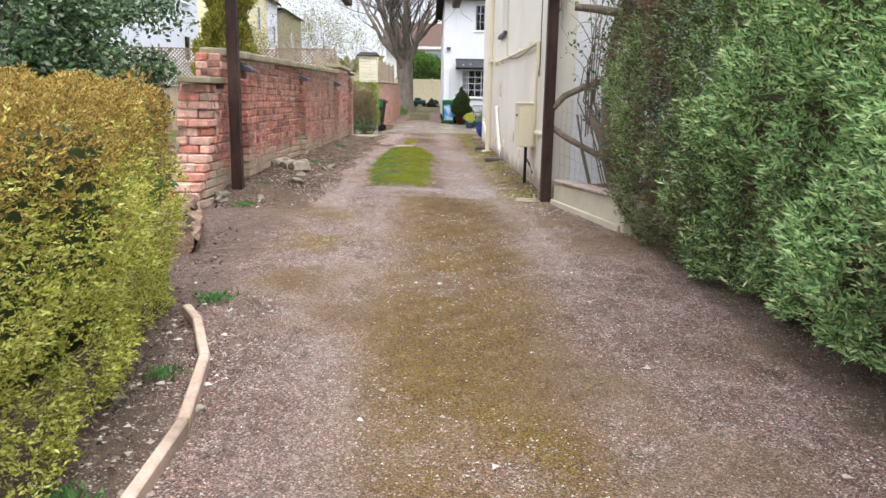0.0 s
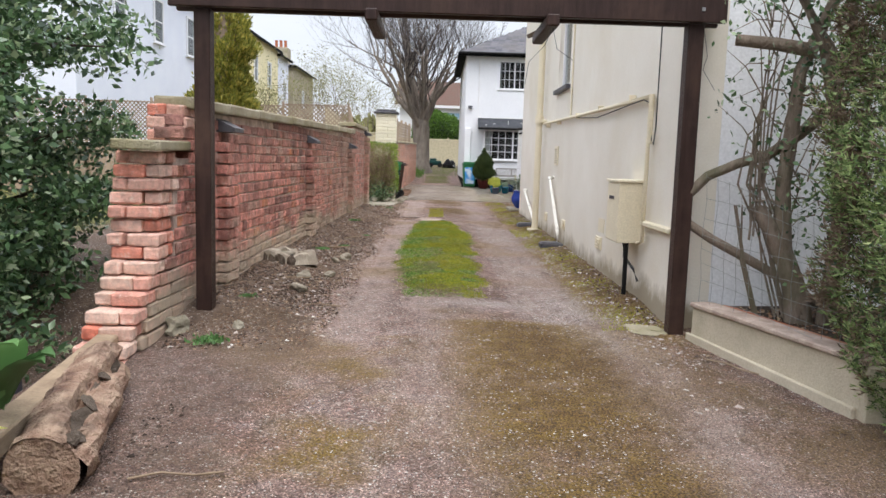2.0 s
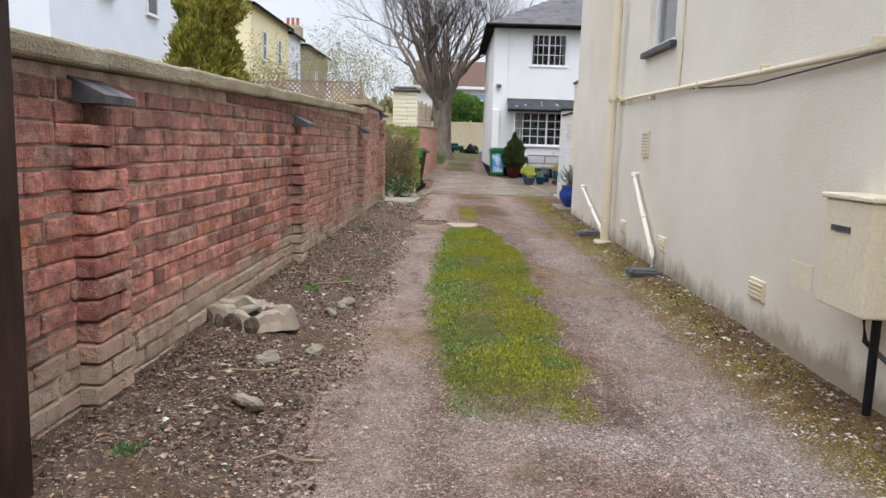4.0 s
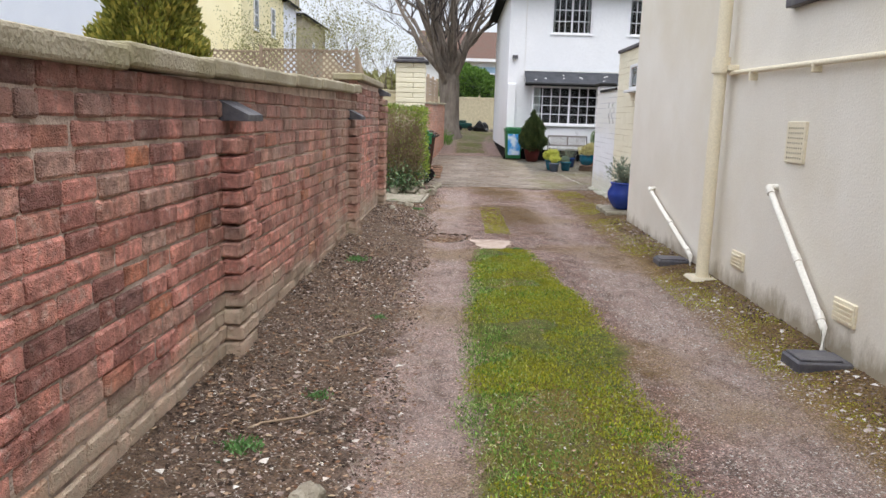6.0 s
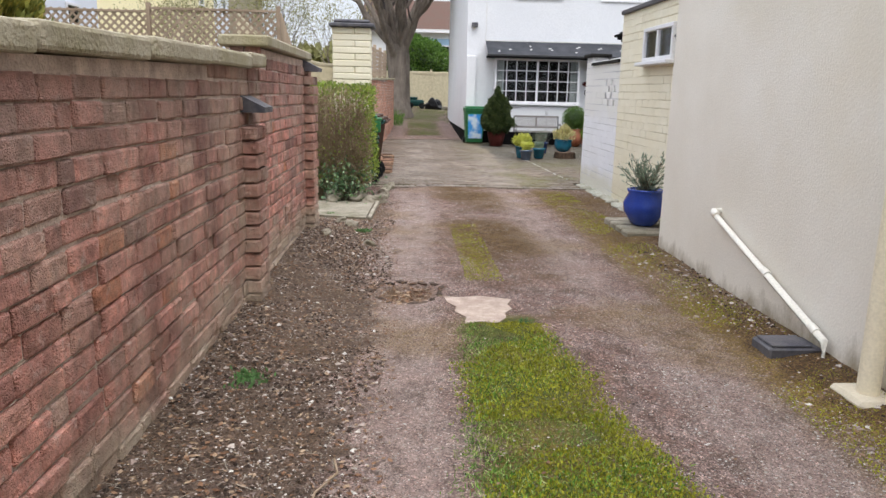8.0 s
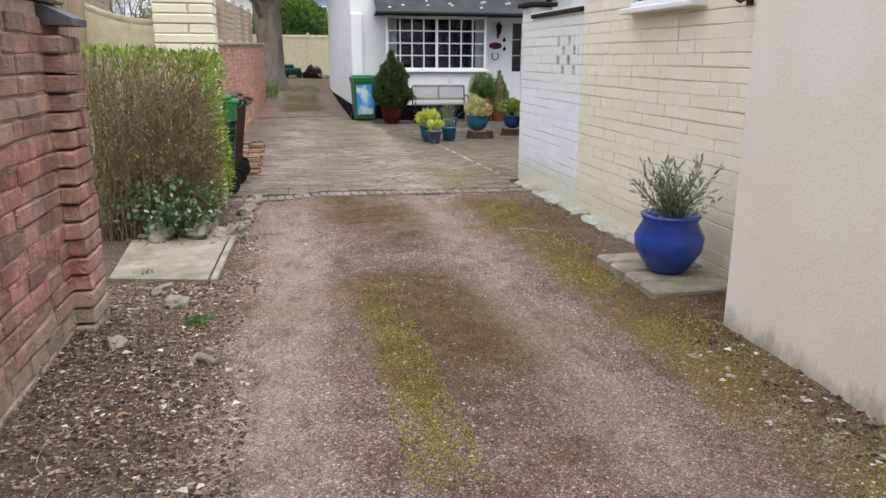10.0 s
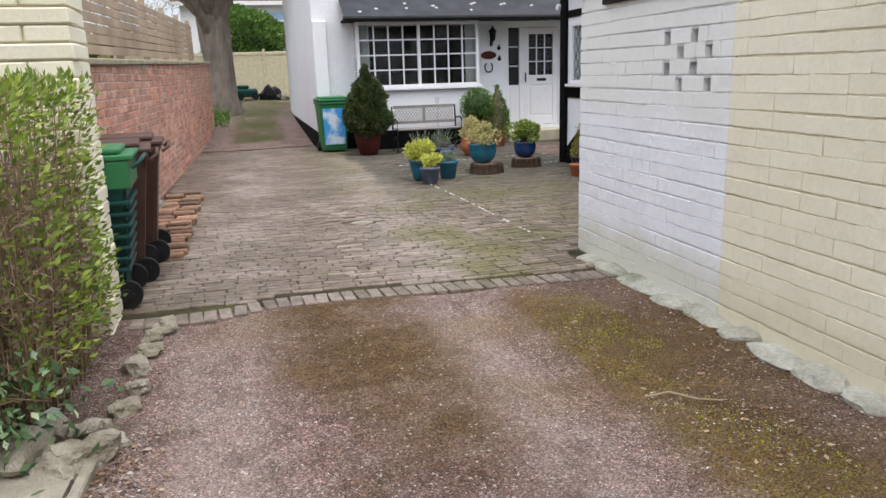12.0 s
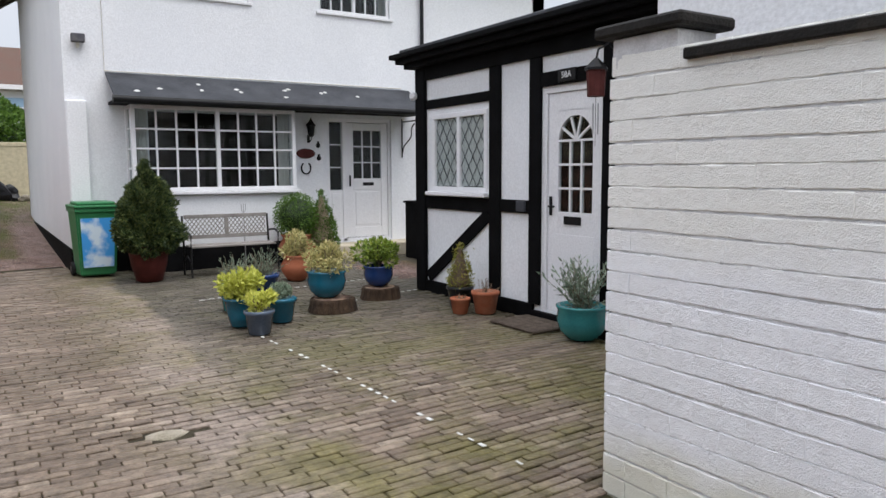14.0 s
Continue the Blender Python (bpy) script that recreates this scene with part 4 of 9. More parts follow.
def old_wall():
    w = thing("old_brick_wall", "weathered red brick garden wall with projecting piers and broken stepped end", "wall", kind="structure")
    y0, y1 = 8.3, 20.95
    for a, b, zt in ((8.56, 9.35, 1.62), (9.0, 18.5, 0), (18.5, 20.9, 2.30)):
        bm = bmesh.new()
        zt0 = zt or top_z(a)
        zt1 = zt or top_z(b)
        g = bmesh.ops.create_cube(bm, size=1)
        for v in g["verts"]:
            yy = a if v.co.y < 0 else b
            xx = fx(yy) - (0.013 if v.co.x > 0 else 0.215)
            v.co = Vector((xx, yy, 0.1 if v.co.z < 0 else (zt0 if v.co.y < 0 else zt1) - 0.01))
        part("mortar_core", bm, "mortar", w)
    B, E = [], []
    nc = 20
    for c in range(-2, nc):
        z = 0.42 + CO * (c + 0.5)
        k = 0
        # broken end steps back as it rises
        ys = 7.80 + 0.085 * c if c < 5 else 8.20 + 0.008 * c
        if c >= 13:
            ys = 8.75
        y = ys + random.uniform(-0.03, 0.03)
        if c < 13:
            X = fx(y) + random.uniform(-0.015, 0.01)
            cuts = ((0.115, 0.225), (0.345, 0.115)) if c % 2 else ((0.225, 0.115), (0.345, 0.225))
            a0 = 0.0
            for x1_, dep in cuts:
                dy = random.uniform(-0.025, 0.02)
                E.append((X - (a0 + x1_) / 2, y + dep / 2 + dy, z, x1_ - a0 - 0.008, dep - 0.01, CO - 0.011, random.uniform(-0.05, 0.05)))
                if dep < 0.2:
                    E.append((X - (a0 + x1_) / 2, y + 0.17 + dy, z, x1_ - a0 - 0.012, 0.10, CO - 0.012, random.uniform(-0.03, 0.03)))
                a0 = x1_
            y += 0.23
            if 4 < c:
                E.append((X - 0.045 + random.uniform(-0.02, 0.01), y + 0.05, z, 0.10, 0.10, CO - 0.014, random.uniform(-0.15, 0.15)))
                y += 0.105
        while y < 20.9:
            L = BL if (c % 2 == 0 or (k % 3)) else BL / 2
            lim = 2.30 if y > 18.5 else (top_z(y) if y > 8.7 else 1.62)
            if z + CO / 2 <= lim + 0.01:
                yy = y + L / 2
                t = random.uniform(-0.004, 0.006)
                deep = 0.23 if y < 9.1 else 0.1
                B.append((fx(yy) - deep / 2 + t, yy, z + random.uniform(-0.003, 0.003) + 0.006 * math.sin(yy * 0.9 + c), deep, L - 0.008, CO - 0.010, -W_TURN + random.uniform(-0.02, 0.02)))
            y += L
            k += 1
        for yc in PIERS:
            lim = 1.85 if yc < 20 else 2.2
            if z + CO / 2 < lim and z > 0.4:
                ws = ((-0.06, 0.23), (0.11, 0.11)) if c % 2 else ((-0.11, 0.11), (0.06, 0.23))
                for o, l in ws:
                    B.append((fx(yc) + 0.035 + random.uniform(-0.002, 0.002), yc + o, z, 0.12, l - 0.010, CO - 0.011, -W_TURN))
    for j in range(int((2.30 - 1.9) / CO)):
        for i in range(2):
            B.append((fx(18.5) - 0.06 - 0.11 * i, 18.53, 1.93 + CO * (j + 0.5), 0.10, 0.1, CO - 0.013, 0))
    ob_split, rest = E, B
    # broken light end
    bricks(w, ob_split, "fresh_brick", "", "broken pale red bricks", lambda b: b[1], 0.010, 0.012, 120)
    bricks(w, rest, "red_brick", "", "rows of weathered red bricks", lambda b: abs(b[1] - 12.5) + 0.5 * abs(b[2] - 1.3), 0.006, 0.011, 290)
    for yc in PIERS:
        z = 1.86 if yc < 20 else 2.2
        x = fx(yc)
        for s in (-1, 1):
            bm = bmesh.new()
            vs = [(x - 0.02, z + 0.10), (x + 0.145, z + 0.02), (x + 0.145, z - 0.015), (x - 0.02, z - 0.015)]
            ya, yb = (yc - 0.15, yc - 0.003) if s < 0 else (yc + 0.003, yc + 0.15)
            a = [bm.verts.new((u, ya, v)) for u, v in vs]
            b = [bm.verts.new((u, yb, v)) for u, v in vs]
            bm.faces.new(a)
            bm.faces.new(b[::-1])
            for i in range(4):
                bm.faces.new((a[i], b[i], b[(i + 1) % 4], a[(i + 1) % 4]))
            bmesh.ops.recalc_face_normals(bm, faces=bm.faces)
            part("pier_cap", bm, "slate_cap", w, "sloping blue-black cap slab")
    y = 8.85
    while y < 18.35:
        L = min(random.uniform(0.75, 1.0), 18.4 - y)
        z = top_z(y)
        b = bx(-0.16, 0.16, 0, L - 0.008, 0, 0.095, 0.018, 2)
        for v in b.verts:
            v.co += Vector((0.008 * noise.noise(v.co * 3 + Vector((y, 0, 0))), 0, 0.012 * noise.noise(v.co * 2 + Vector((y, 3, 0)))))
        o = part("coping_slab", b, "coping", w)
        o.matrix_basis = pose(fx(y) - 0.105 + random.uniform(-0.006, 0.006), y, z, 0.4, 0, -math.degrees(W_TURN))
        y += L
    part("coping_slab", bx(fx(19.6) - 0.31, fx(19.6) + 0.05, 18.42, 20.98, 2.30, 2.38, 0.012), "coping", w)
    b = bx(fx(8.2) - 0.30, fx(8.2) + 0.05, 8.18, 8.8, 1.665, 1.735, 0.012, 2)
    for v in b.verts:
        v.co.z += 0.012 * noise.noise(v.co * 3)
    part("coping_slab", b, "coping", w, "loose grey stone slab")
    T = []
    for c in range(3):
        for i in range(2):
            T.append((fx(9) - 0.07 - 0.15 * i, 8.90 + 0.02 * c, 1.735 + CO * (c + 0.5), 0.14, 0.3, CO - 0.012, 0))
    bricks(w, T, "fresh_brick", "", "", lambda b: b[1], 0.012, 0.01, 10)
    return w


PIERS = (9.72, 13.72, 18.0, 20.75)
old_wall()


# ---- cream house with its pipes ----
def cream_house():
    h = thing("cream_house", "tall cream rendered house with sash window and cream pipes", "house")
    X = 1.42
    wall_panel("wall", (X, 20.15), (X, 8.95), 0.2, 7.2, 0.3, [(20.15 - 15.25, 20.15 - 14.2, 2.84, 4.9)], "render_cream", h)
    # thick to the left of its run is +x here
    wall_panel("wall", (X + 0.301, 8.95), (8.5, 8.95), 0.2, 7.2, 0.3, [], "render_white", h, "white painted end wall")
    wall_panel("wall", (8.5, 20.15), (X + 0.3, 20.15), 0.2, 7.2, 0.3, [], "render_cream", h)
    wall_panel("wall", (8.5, 9.25), (8.5, 19.85), 0.2, 7.2, 0.3, [], "render_cream", h)
    part("roof", bx(X - 0.25, 8.7, 8.7, 20.4, 7.2, 7.4, 0.02), "slate", h)
    win = new("window")
    win.parent = h
    win.matrix_basis = pose(X + 0.06, 15.25, 2.84, 0, 0, -90)
    window(win, 1.05, 2.06, 1, 2, 1, 0.07, 0.03)
    win["label"] = "white sash window with dark sill"
    part("window_sill", bx(X - 0.07, X + 0.05, 14.12, 15.33, 2.77, 2.835, 0.006), "slate_cap", h, "thin dark stone window sill")
    # soil pipe
    sp = new("soil_pipe")
    sp.parent = h
    sp["label"] = "thick cream cast iron soil pipe"
    pipe("shaft", [(1.30, 16.45, 0.40), (1.30, 16.45, 7.3)], 0.058, "cream_pipe", sp, sides=16)
    for z in (2.36, 4.12, 5.85):
        pipe("collar", [(1.30, 16.45, z), (1.30, 16.45, z + 0.14)], 0.078, "cream_pipe", sp, sides=16)
        part("bracket", bx(1.33, 1.43, 16.33, 16.57, z + 0.02, z + 0.07, 0.006), "cream_pipe", sp)
    part("foot", bx(1.17, 1.42, 16.30, 16.60, 0.38, 0.48, 0.02), "concrete", sp)
    # long pipe across the wall, with the cable below it
    pipe("wall_pipe", [(1.375, 9.72, 2.28), (1.375, 9.72, 2.27), (1.375, 12.4, 2.30), (1.375, 16.4, 2.36)], 0.022, "cream_pipe", h)
    pipe("wall_pipe", [(1.375, 9.70, 2.29), (1.375, 9.70, 1.86)], 0.026, "cream_pipe", h)
    pipe("cable", [(1.385, 9.55, 7), (1.385, 9.56, 2.0), (1.385, 9.6, 1.85), (1.385, 9.68, 1.9), (1.385, 9.70, 2.2), (1.36, 9.9, 2.26), (1.385, 12.0, 2.22), (1.385, 13.5, 2.30)], 0.006, "cable", h, "thin grey cable")
    pipe("cable", [(1.405, 13.9, 2.32), (1.405, 13.9, 7)], 0.012, "cream_pipe", h, "thin painted cable")
    for y in (10.4, 11.8, 13.2, 14.8, 15.9):
        part("pipe_clip", bx(1.35, 1.42, y - 0.012, y + 0.012, 2.275, 2.345, 0.004), "cream_pipe", h)
    # slanting waste pipes
    for (ya, za), (yb, zb) in (((15.29, 1.44), (14.22, 0.62)), ((18.76, 1.10), (16.98, 0.58))):
        v = new("waste_pipe")
        v.parent = h
        v["label"] = "slanting white plastic waste pipe"
        pipe("tube", [(1.42, ya, za), (1.36, ya, za), (1.355, ya - 0.02, za - 0.02), (1.35, yb, zb), (1.35, yb - 0.02, zb - 0.17)], 0.024, "white_pipe", v)
        for k in (0.03, 0.55, 0.93):
            c = Vector((1.352, ya + (yb - ya) * k, za + (zb - za) * k))
            dd = Vector((0, yb - ya, zb - za)).normalized() * 0.035
            pipe("joint", [c - dd, c + dd], 0.030, "white_pipe", v)
    for y, z, w, hh in ((15.04, 1.64, 0.30, 0.30), ):
        part("vent_frame", bx(1.40, 1.425, y - w / 2, y + w / 2, z, z + hh, 0.004), "cream_pipe", h, "cream perforated vent")
        bm = bmesh.new()
        for i in range(7):
            for j in range(7):
                box(bm, 1.3965, 1.3995, y - 0.12 + i * 0.036, y - 0.12 + i * 0.036 + 0.013, z + 0.03 + j * 0.036, z + 0.043 + j * 0.036)
        part("vent_grille", bm, "coping", h)["kind"] = "stuff"
    for y, z in ((11.66, 0.70), (15.9, 0.69), (14.11, 0.70)):
        part("air_brick_frame", bx(1.40, 1.424, y - 0.13, y + 0.13, z - 0.02, z + 0.13, 0.004), "cream_pipe", h, "cream louvred air brick")
        for k in range(4):
            part("air_brick_slat", bx(1.388, 1.40, y - 0.11, y + 0.11, z + k * 0.03, z + k * 0.03 + 0.012), "cream_pipe", h)
    # small dark gully boxes at the wall's foot
    for y in (14.02, 17.17):
        g = thing("gully_cover", "dark slate-coloured gully cover beside cream wall", "drain", "gully covers")
        z = GH(1.2, y)
        part("tray", bx(1.06, 1.40, y - 0.12, y + 0.13, z - 0.05, z + 0.05, 0.012), "slate_cap", g)
        part("lid", bx(1.08, 1.34, y - 0.10, y + 0.11, z + 0.052, z + 0.065, 0.004), "slate_cap", g)
    # meter box
    mb = thing("meter_box", "cream plastic meter box with open flap on cream wall", "meter box")
    part("cabinet", bx(1.19, 1.42, 9.93, 10.38, 0.94, 1.50, 0.012, 2), "cream_pipe", mb)
    part("lid", bx(1.175, 1.42, 9.91, 10.40, 1.503, 1.53, 0.006), "cream_pipe", mb)
    part("flap", bx(1.18, 1.186, 10.42, 10.68, 0.98, 1.12), "cream_pipe", mb, "small see-through flap")
    part("label_plate", bx(1.183, 1.189, 10.10, 10.28, 1.34, 1.37), "slate_cap", mb)
    pipe("supply_pipe", [(1.3, 9.98, 0.94), (1.3, 9.98, 0.45)], 0.022, "black_iron", mb, "rusty dark pipe")
    pipe("supply_pipe", [(1.3, 10.1, 0.94), (1.31, 10.08, 0.80), (1.34, 9.86, 0.72), (1.38, 9.82, 0.60)], 0.014, "cable", mb, "bent grey pipe")
    pipe("supply_pipe", [(1.37, 9.72, 1.90), (1.37, 9.72, 0.98), (1.37, 9.86, 0.95)], 0.02, "cream_pipe", mb, "cream upright pipe")
    # old lamp stub high on the wall and the lantern at the far corner
    st = thing("wall_bracket", "rusty dark iron bracket on cream wall", "bracket")
    part("arm", beam(bmesh.new(), (1.42, 17.6, 4.2), (1.15, 17.5, 4.05), 0.08, 0.08, bevel=0.01), "bark", st)
    lantern(1.90, 20.95, 2.45, -90, "lantern on painted brick wall")
    ledge = part("ledge", bx(1.36, 1.42, 8.97, 9.8, 1.12, 1.17, 0.012), "cream_pipe", h)
    return h


def lantern(x, y, z, rz, where):
    ln = thing("wall_lantern", "black iron carriage " + where, "lantern", at=(x, y, z), rz=rz)
    part("back_plate", bx(-0.03, 0.03, 0.0, 0.02, -0.08, 0.06, 0.004), "black_iron", ln)
    pipe("bracket", [(0, 0, -0.03), (0, -0.06, -0.06), (0, -0.12, -0.03), (0, -0.12, 0.02)], 0.009, "black_iron", ln)
    cage = lathe([(0.03, 0.02), (0.055, 0.05), (0.075, 0.20), (0.095, 0.21), (0.02, 0.30), (0.012, 0.34)], 6)
    bmesh.ops.translate(cage, verts=cage.verts, vec=(0, -0.12, 0))
    part("cap", cage, "black_iron", ln)
    g = lathe([(0.052, 0.055), (0.07, 0.195)], 6)
    bmesh.ops.translate(g, verts=g.verts, vec=(0, -0.121, 0))
    bmesh.ops.scale(g, verts=g.verts, vec=(1.08, 1.0, 1.0))
    part("glass", g, "glass", ln)
    return ln


cream_house()


# ---- painted brick outbuilding and its yard wall ----
def painted_wall():
    w = thing("painted_brick_wall", "cream and white painted brick wall with open pattern", "wall", kind="structure")
    XF = 1.92
    CH = 0.0985
    holes = []
    for col, rows in ((0, (3, 1)), (1, (2, 0)), (2, (3, 1)), (3, (2, 0))):
        for r in rows:
            holes.append((24.42 - col * 0.155, 1.86 + r * CH))
    for mat_, mort, ya, yb, zt, lab in (("cream_paint_brick", "cream_mortar", 20.16, 23.72, 3.15, "cream painted bricks"), ("white_paint_brick", "white_mortar", 23.72, 25.72, 2.50, "white painted bricks")):
        B, Bb = [], []
        c = 0
        z = 0.40
        while z < zt - 0.02:
            y = ya - (0.13 if c % 2 and mat_[0] == "w" else 0)
            if mat_[0] == "c":
                y = yb - 0.25 * 15 + (0.125 if c % 2 else 0)
            k = 0
            while y < yb - 0.01:
                L = 0.125 if c % 4 == 2 and k % 3 == 1 else 0.25
                k += 1
                a, b = max(y, ya), min(y + L, yb)
                y += L
                if b - a < 0.04:
                    continue
                segs = [(a, b)]
                for hy, hz in holes:
                    if abs(z + CH / 2 - (hz + CH / 2)) < CH * 0.5:
                        ns = []
                        for s0, s1 in segs:
                            if hy - 0.04 < s1 and hy + 0.04 > s0:
                                if hy - 0.04 - s0 > 0.02:
                                    ns.append((s0, hy - 0.04))
                                if s1 - hy - 0.04 > 0.02:
                                    ns.append((hy + 0.04, s1))
                            else:
                                ns.append((s0, s1))
                        segs = ns
                for s0, s1 in segs:
                    low = z < 0.45
                    if low and s0 < 24.62 < s1:
                        s0 = 24.72
                        if s1 - s0 < 0.03:
                            continue
                    (Bb if low else B).append((XF + 0.052, (s0 + s1) / 2, z + CH / 2 + 0.004 * math.sin(0.5 * (s0 + s1) * 2.3 + c * 1.7), 0.104, s1 - s0 + random.choice((0.002, 0.002, -0.001)), CH - 0.0045 + random.uniform(-0.002, 0.001), random.uniform(-0.008, 0.008)))
            z += CH
            c += 1
        bricks(w, B, mat_, "", lab, lambda b: abs(b[1] - 24.4) + 0.3 * abs(b[2] - 1.6), 0.0014, 0.004, 290, joined=True)
        bricks(w, Bb, "mossy_base_brick", "", "mossy lowest bricks", lambda b: b[1], 0.004, 0.008, 24)
    wall_panel("mortar_core", (XF + 0.006, 25.70), (XF + 0.006, 23.70), 0.2, 2.49, 0.2, [(25.70 - hy - 0.04, 25.70 - hy + 0.04, hz, hz + CH) for hy, hz in holes], "white_mortar", w)
    part("mortar_core", bx(XF + 0.006, XF + 0.2, 20.16, 23.69, 0.2, 3.14), "cream_mortar", w)
    y = 25.73
    B = [(XF + 0.11, y - 0.0, 0.40 + CH * (i + 0.5), 0.215, 0.02, CH - 0.007, 0) for i in range(21)]
    bricks(w, B, "white_paint_brick", "", "", lambda b: b[2], 0.002, 0.005, 30)
    # end pier, its cap and the dark coping
    part("coping_slab", bx(XF - 0.035, XF + 0.24, 23.74, 25.30, 2.50, 2.545, 0.006), "black_cap", w, "dark thin coping tile")
    part("end_pier", bx(XF + 0.002, XF + 0.26, 25.36, 25.725, 2.50, 2.64, 0.006), "white_mortar", w)
    b = bx(XF - 0.05, XF + 0.31, 25.30, 25.80, 2.645, 2.70, 0.012)
    part("coping_slab", b, "black_cap", w, "dark pier cap")
    part("coping_slab", bx(XF - 0.04, XF + 0.3, 20.2, 23.72, 3.15, 3.21, 0.01), "slate_cap", w)
    # plinth ledge of stone at its foot
    y = 20.2
    while y < 25.4:
        L = random.uniform(0.3, 0.55)
        b = lump(y, (0.12, L / 2 * 1.1, 0.06), 1, 0.24, 3)
        o = part("footing_stone", b, "mossy_base_brick", w)
        o.matrix_basis = pose(XF - 0.03, y + L / 2, 0.475)
        y += L * 0.92
    win = new("window")
    win.parent = w
    win.matrix_basis = pose(XF - 0.05, 22.6, 2.45, 0, 0, -90)
    window(win, 1.08, 0.42, 1, 1, 2, 0.05)
    # near-black sheet painting the dim inside behind the panes
    part("dark_back", bx(0.03, 1.05, 0.040, 0.044, 0.03, 0.39), "shaded_room", win)
    o = tagged(new("cream_outbuilding"), "flat roofed cream outbuilding behind painted wall", "outbuilding")
    bm = bx(XF + 0.22, 7.5, 20.5, 23.6, 0.2, 3.12)
    part("wall", bm, "cream_mortar", o)
    part("roof", bx(XF + 0.2, 7.6, 20.4, 23.7, 3.125, 3.2, 0.01), "lead", o)
    q = tagged(new("white_outbuilding"), "white rendered outbuilding with dark roof edge", "outbuilding")
    part("wall", bx(2.75, 7.5, 23.75, 26.2, 0.2, 3.35), "render_white", q)
    part("roof", bx(2.68, 7.6, 23.72, 26.3, 3.35, 3.43, 0.02), "slate_cap", q)


painted_wall()


# ---- white house at the end ----
def white_house():
    h = thing("white_house", "white rendered two-storey house with slate hipped roof and lean-to bay", "house")
    Y, X0, X1, ZT = 35.3, 0.62, 9.6, 6.25
    ops = [(1.75 - X0, 4.05 - X0, 1.75, 3.0), (4.72 - X0, 5.98 - X0, 0.80, 2.98), (2.02 - X0, 3.38 - X0, 4.78, 5.98), (4.6 - X0, 5.98 - X0, 4.78, 5.98)]
    wall_panel("wall", (X0, Y), (X1, Y), 0.3, ZT, 0.3, ops, "render_white", h)
    wall_panel("wall", (X0, Y + 9), (X0, Y + 0.3), 0.3, ZT, 0.3, [], "render_white", h)
    wall_panel("wall", (X1, Y + 9), (X0, Y + 9), 0.3, ZT, 0.3, [], "render_white", h)
    wall_panel("wall", (X1, Y), (X1, Y + 8.7), 0.3, ZT, 0.3, [], "render_white", h)
    part("plinth", bx(X0 - 0.02, 4.7, Y - 0.02, Y, 0.3, 0.92, 0.004), "plinth_black", h, "black painted plinth")
    part("plinth", bx(X0 - 0.022, X0, Y - 0.018, Y + 9, 0.3, 0.92, 0.004), "plinth_black", h)
    shaded_room = room_box("room_wall", 0.95, 9.3, 35.62, 37.6, 0.6, 3.1)
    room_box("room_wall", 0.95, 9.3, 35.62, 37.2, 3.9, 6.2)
    part("buttress", bx(X0 + 0.0, X0 + 0.28, Y - 0.12, Y - 0.001, 0.3, 3.1, 0.02), "render_white", h)
    # bay window
    b = new("bay_window")
    b.parent = h
    b.matrix_basis = pose(1.42, Y - 0.48, 1.76)
    b["label"] = "white framed bay window with small panes"
    window(b, 2.52, 1.28, 4, 4, 2, 0.06, 0.026, curtain=True)
    for x in (1.42, 3.94 - 0.06):
        s = new("side_window")
        s.parent = h
        s.matrix_basis = pose(x if x < 2 else x + 0.06, Y - (0.0 if x < 2 else 0.42), 1.76, 0, 0, -90 if x < 2 else 90)
        window(s, 0.42, 1.28, 1, 4, 1, 0.05, 0.022, sill=False)
    part("bay_apron", bx(1.40, 3.98, Y - 0.48, Y - 0.001, 0.92, 1.70, 0.004), "render_white", h)
    part("bay_plinth", bx(1.385, 3.995, Y - 0.50, Y - 0.021, 0.3, 0.915, 0.004), "plinth_black", h, "black painted plinth")
    part("bay_board", bx(1.40, 3.98, Y - 0.46, Y + 0.3, 1.705, 1.74, 0.004), "upvc", h)
    # lean-to roof
    bm = bmesh.new()
    pts = [(1.18, Y - 0.72, 3.10), (6.35, Y - 0.72, 3.10), (6.35, Y - 0.003, 3.50), (1.18, Y - 0.003, 3.50)]
    lo = [bm.verts.new(p) for p in pts]
    hi = [bm.verts.new((p[0], p[1], p[2] + 0.03)) for p in pts]
    bm.faces.new(lo[::-1])
    bm.faces.new(hi)
    for i in range(4):
        bm.faces.new((lo[i], lo[(i + 1) % 4], hi[(i + 1) % 4], hi[i]))
    part("lean_to_roof", bm, "lead", h, "grey felt lean-to roof with pale bird marks")
    part("soffit", bx(1.2, 6.33, Y - 0.68, Y - 0.003, 3.05, 3.09), "black_timber", h)
    g = new("gutter")
    g.parent = h
    pipe("trough", [(1.15, Y - 0.77, 3.08), (6.38, Y - 0.77, 3.07)], 0.055, "black_iron", g, sides=12)
    g["label"] = "black half-round plastic gutter"
    bm = bmesh.new()
    for i in range(12):
        x, k = random.uniform(1.35, 4.0) if i < 9 else random.uniform(4, 6), random.uniform(0.1, 0.5)
        zz = 3.13 + k * 0.4 / 0.72 + 0.004
        s = bmesh.ops.create_icosphere(bm, subdivisions=1, radius=0.035)
        for v in s["verts"]:
            v.co = Vector((x + v.co.x * random.uniform(0.6, 1.6), Y - 0.72 + k + v.co.y * 1.2, zz + v.co.z * 0.12 + v.co.y * 0.6))
    part("bird_marks", bm, "line_paint", h)["kind"] = "stuff"
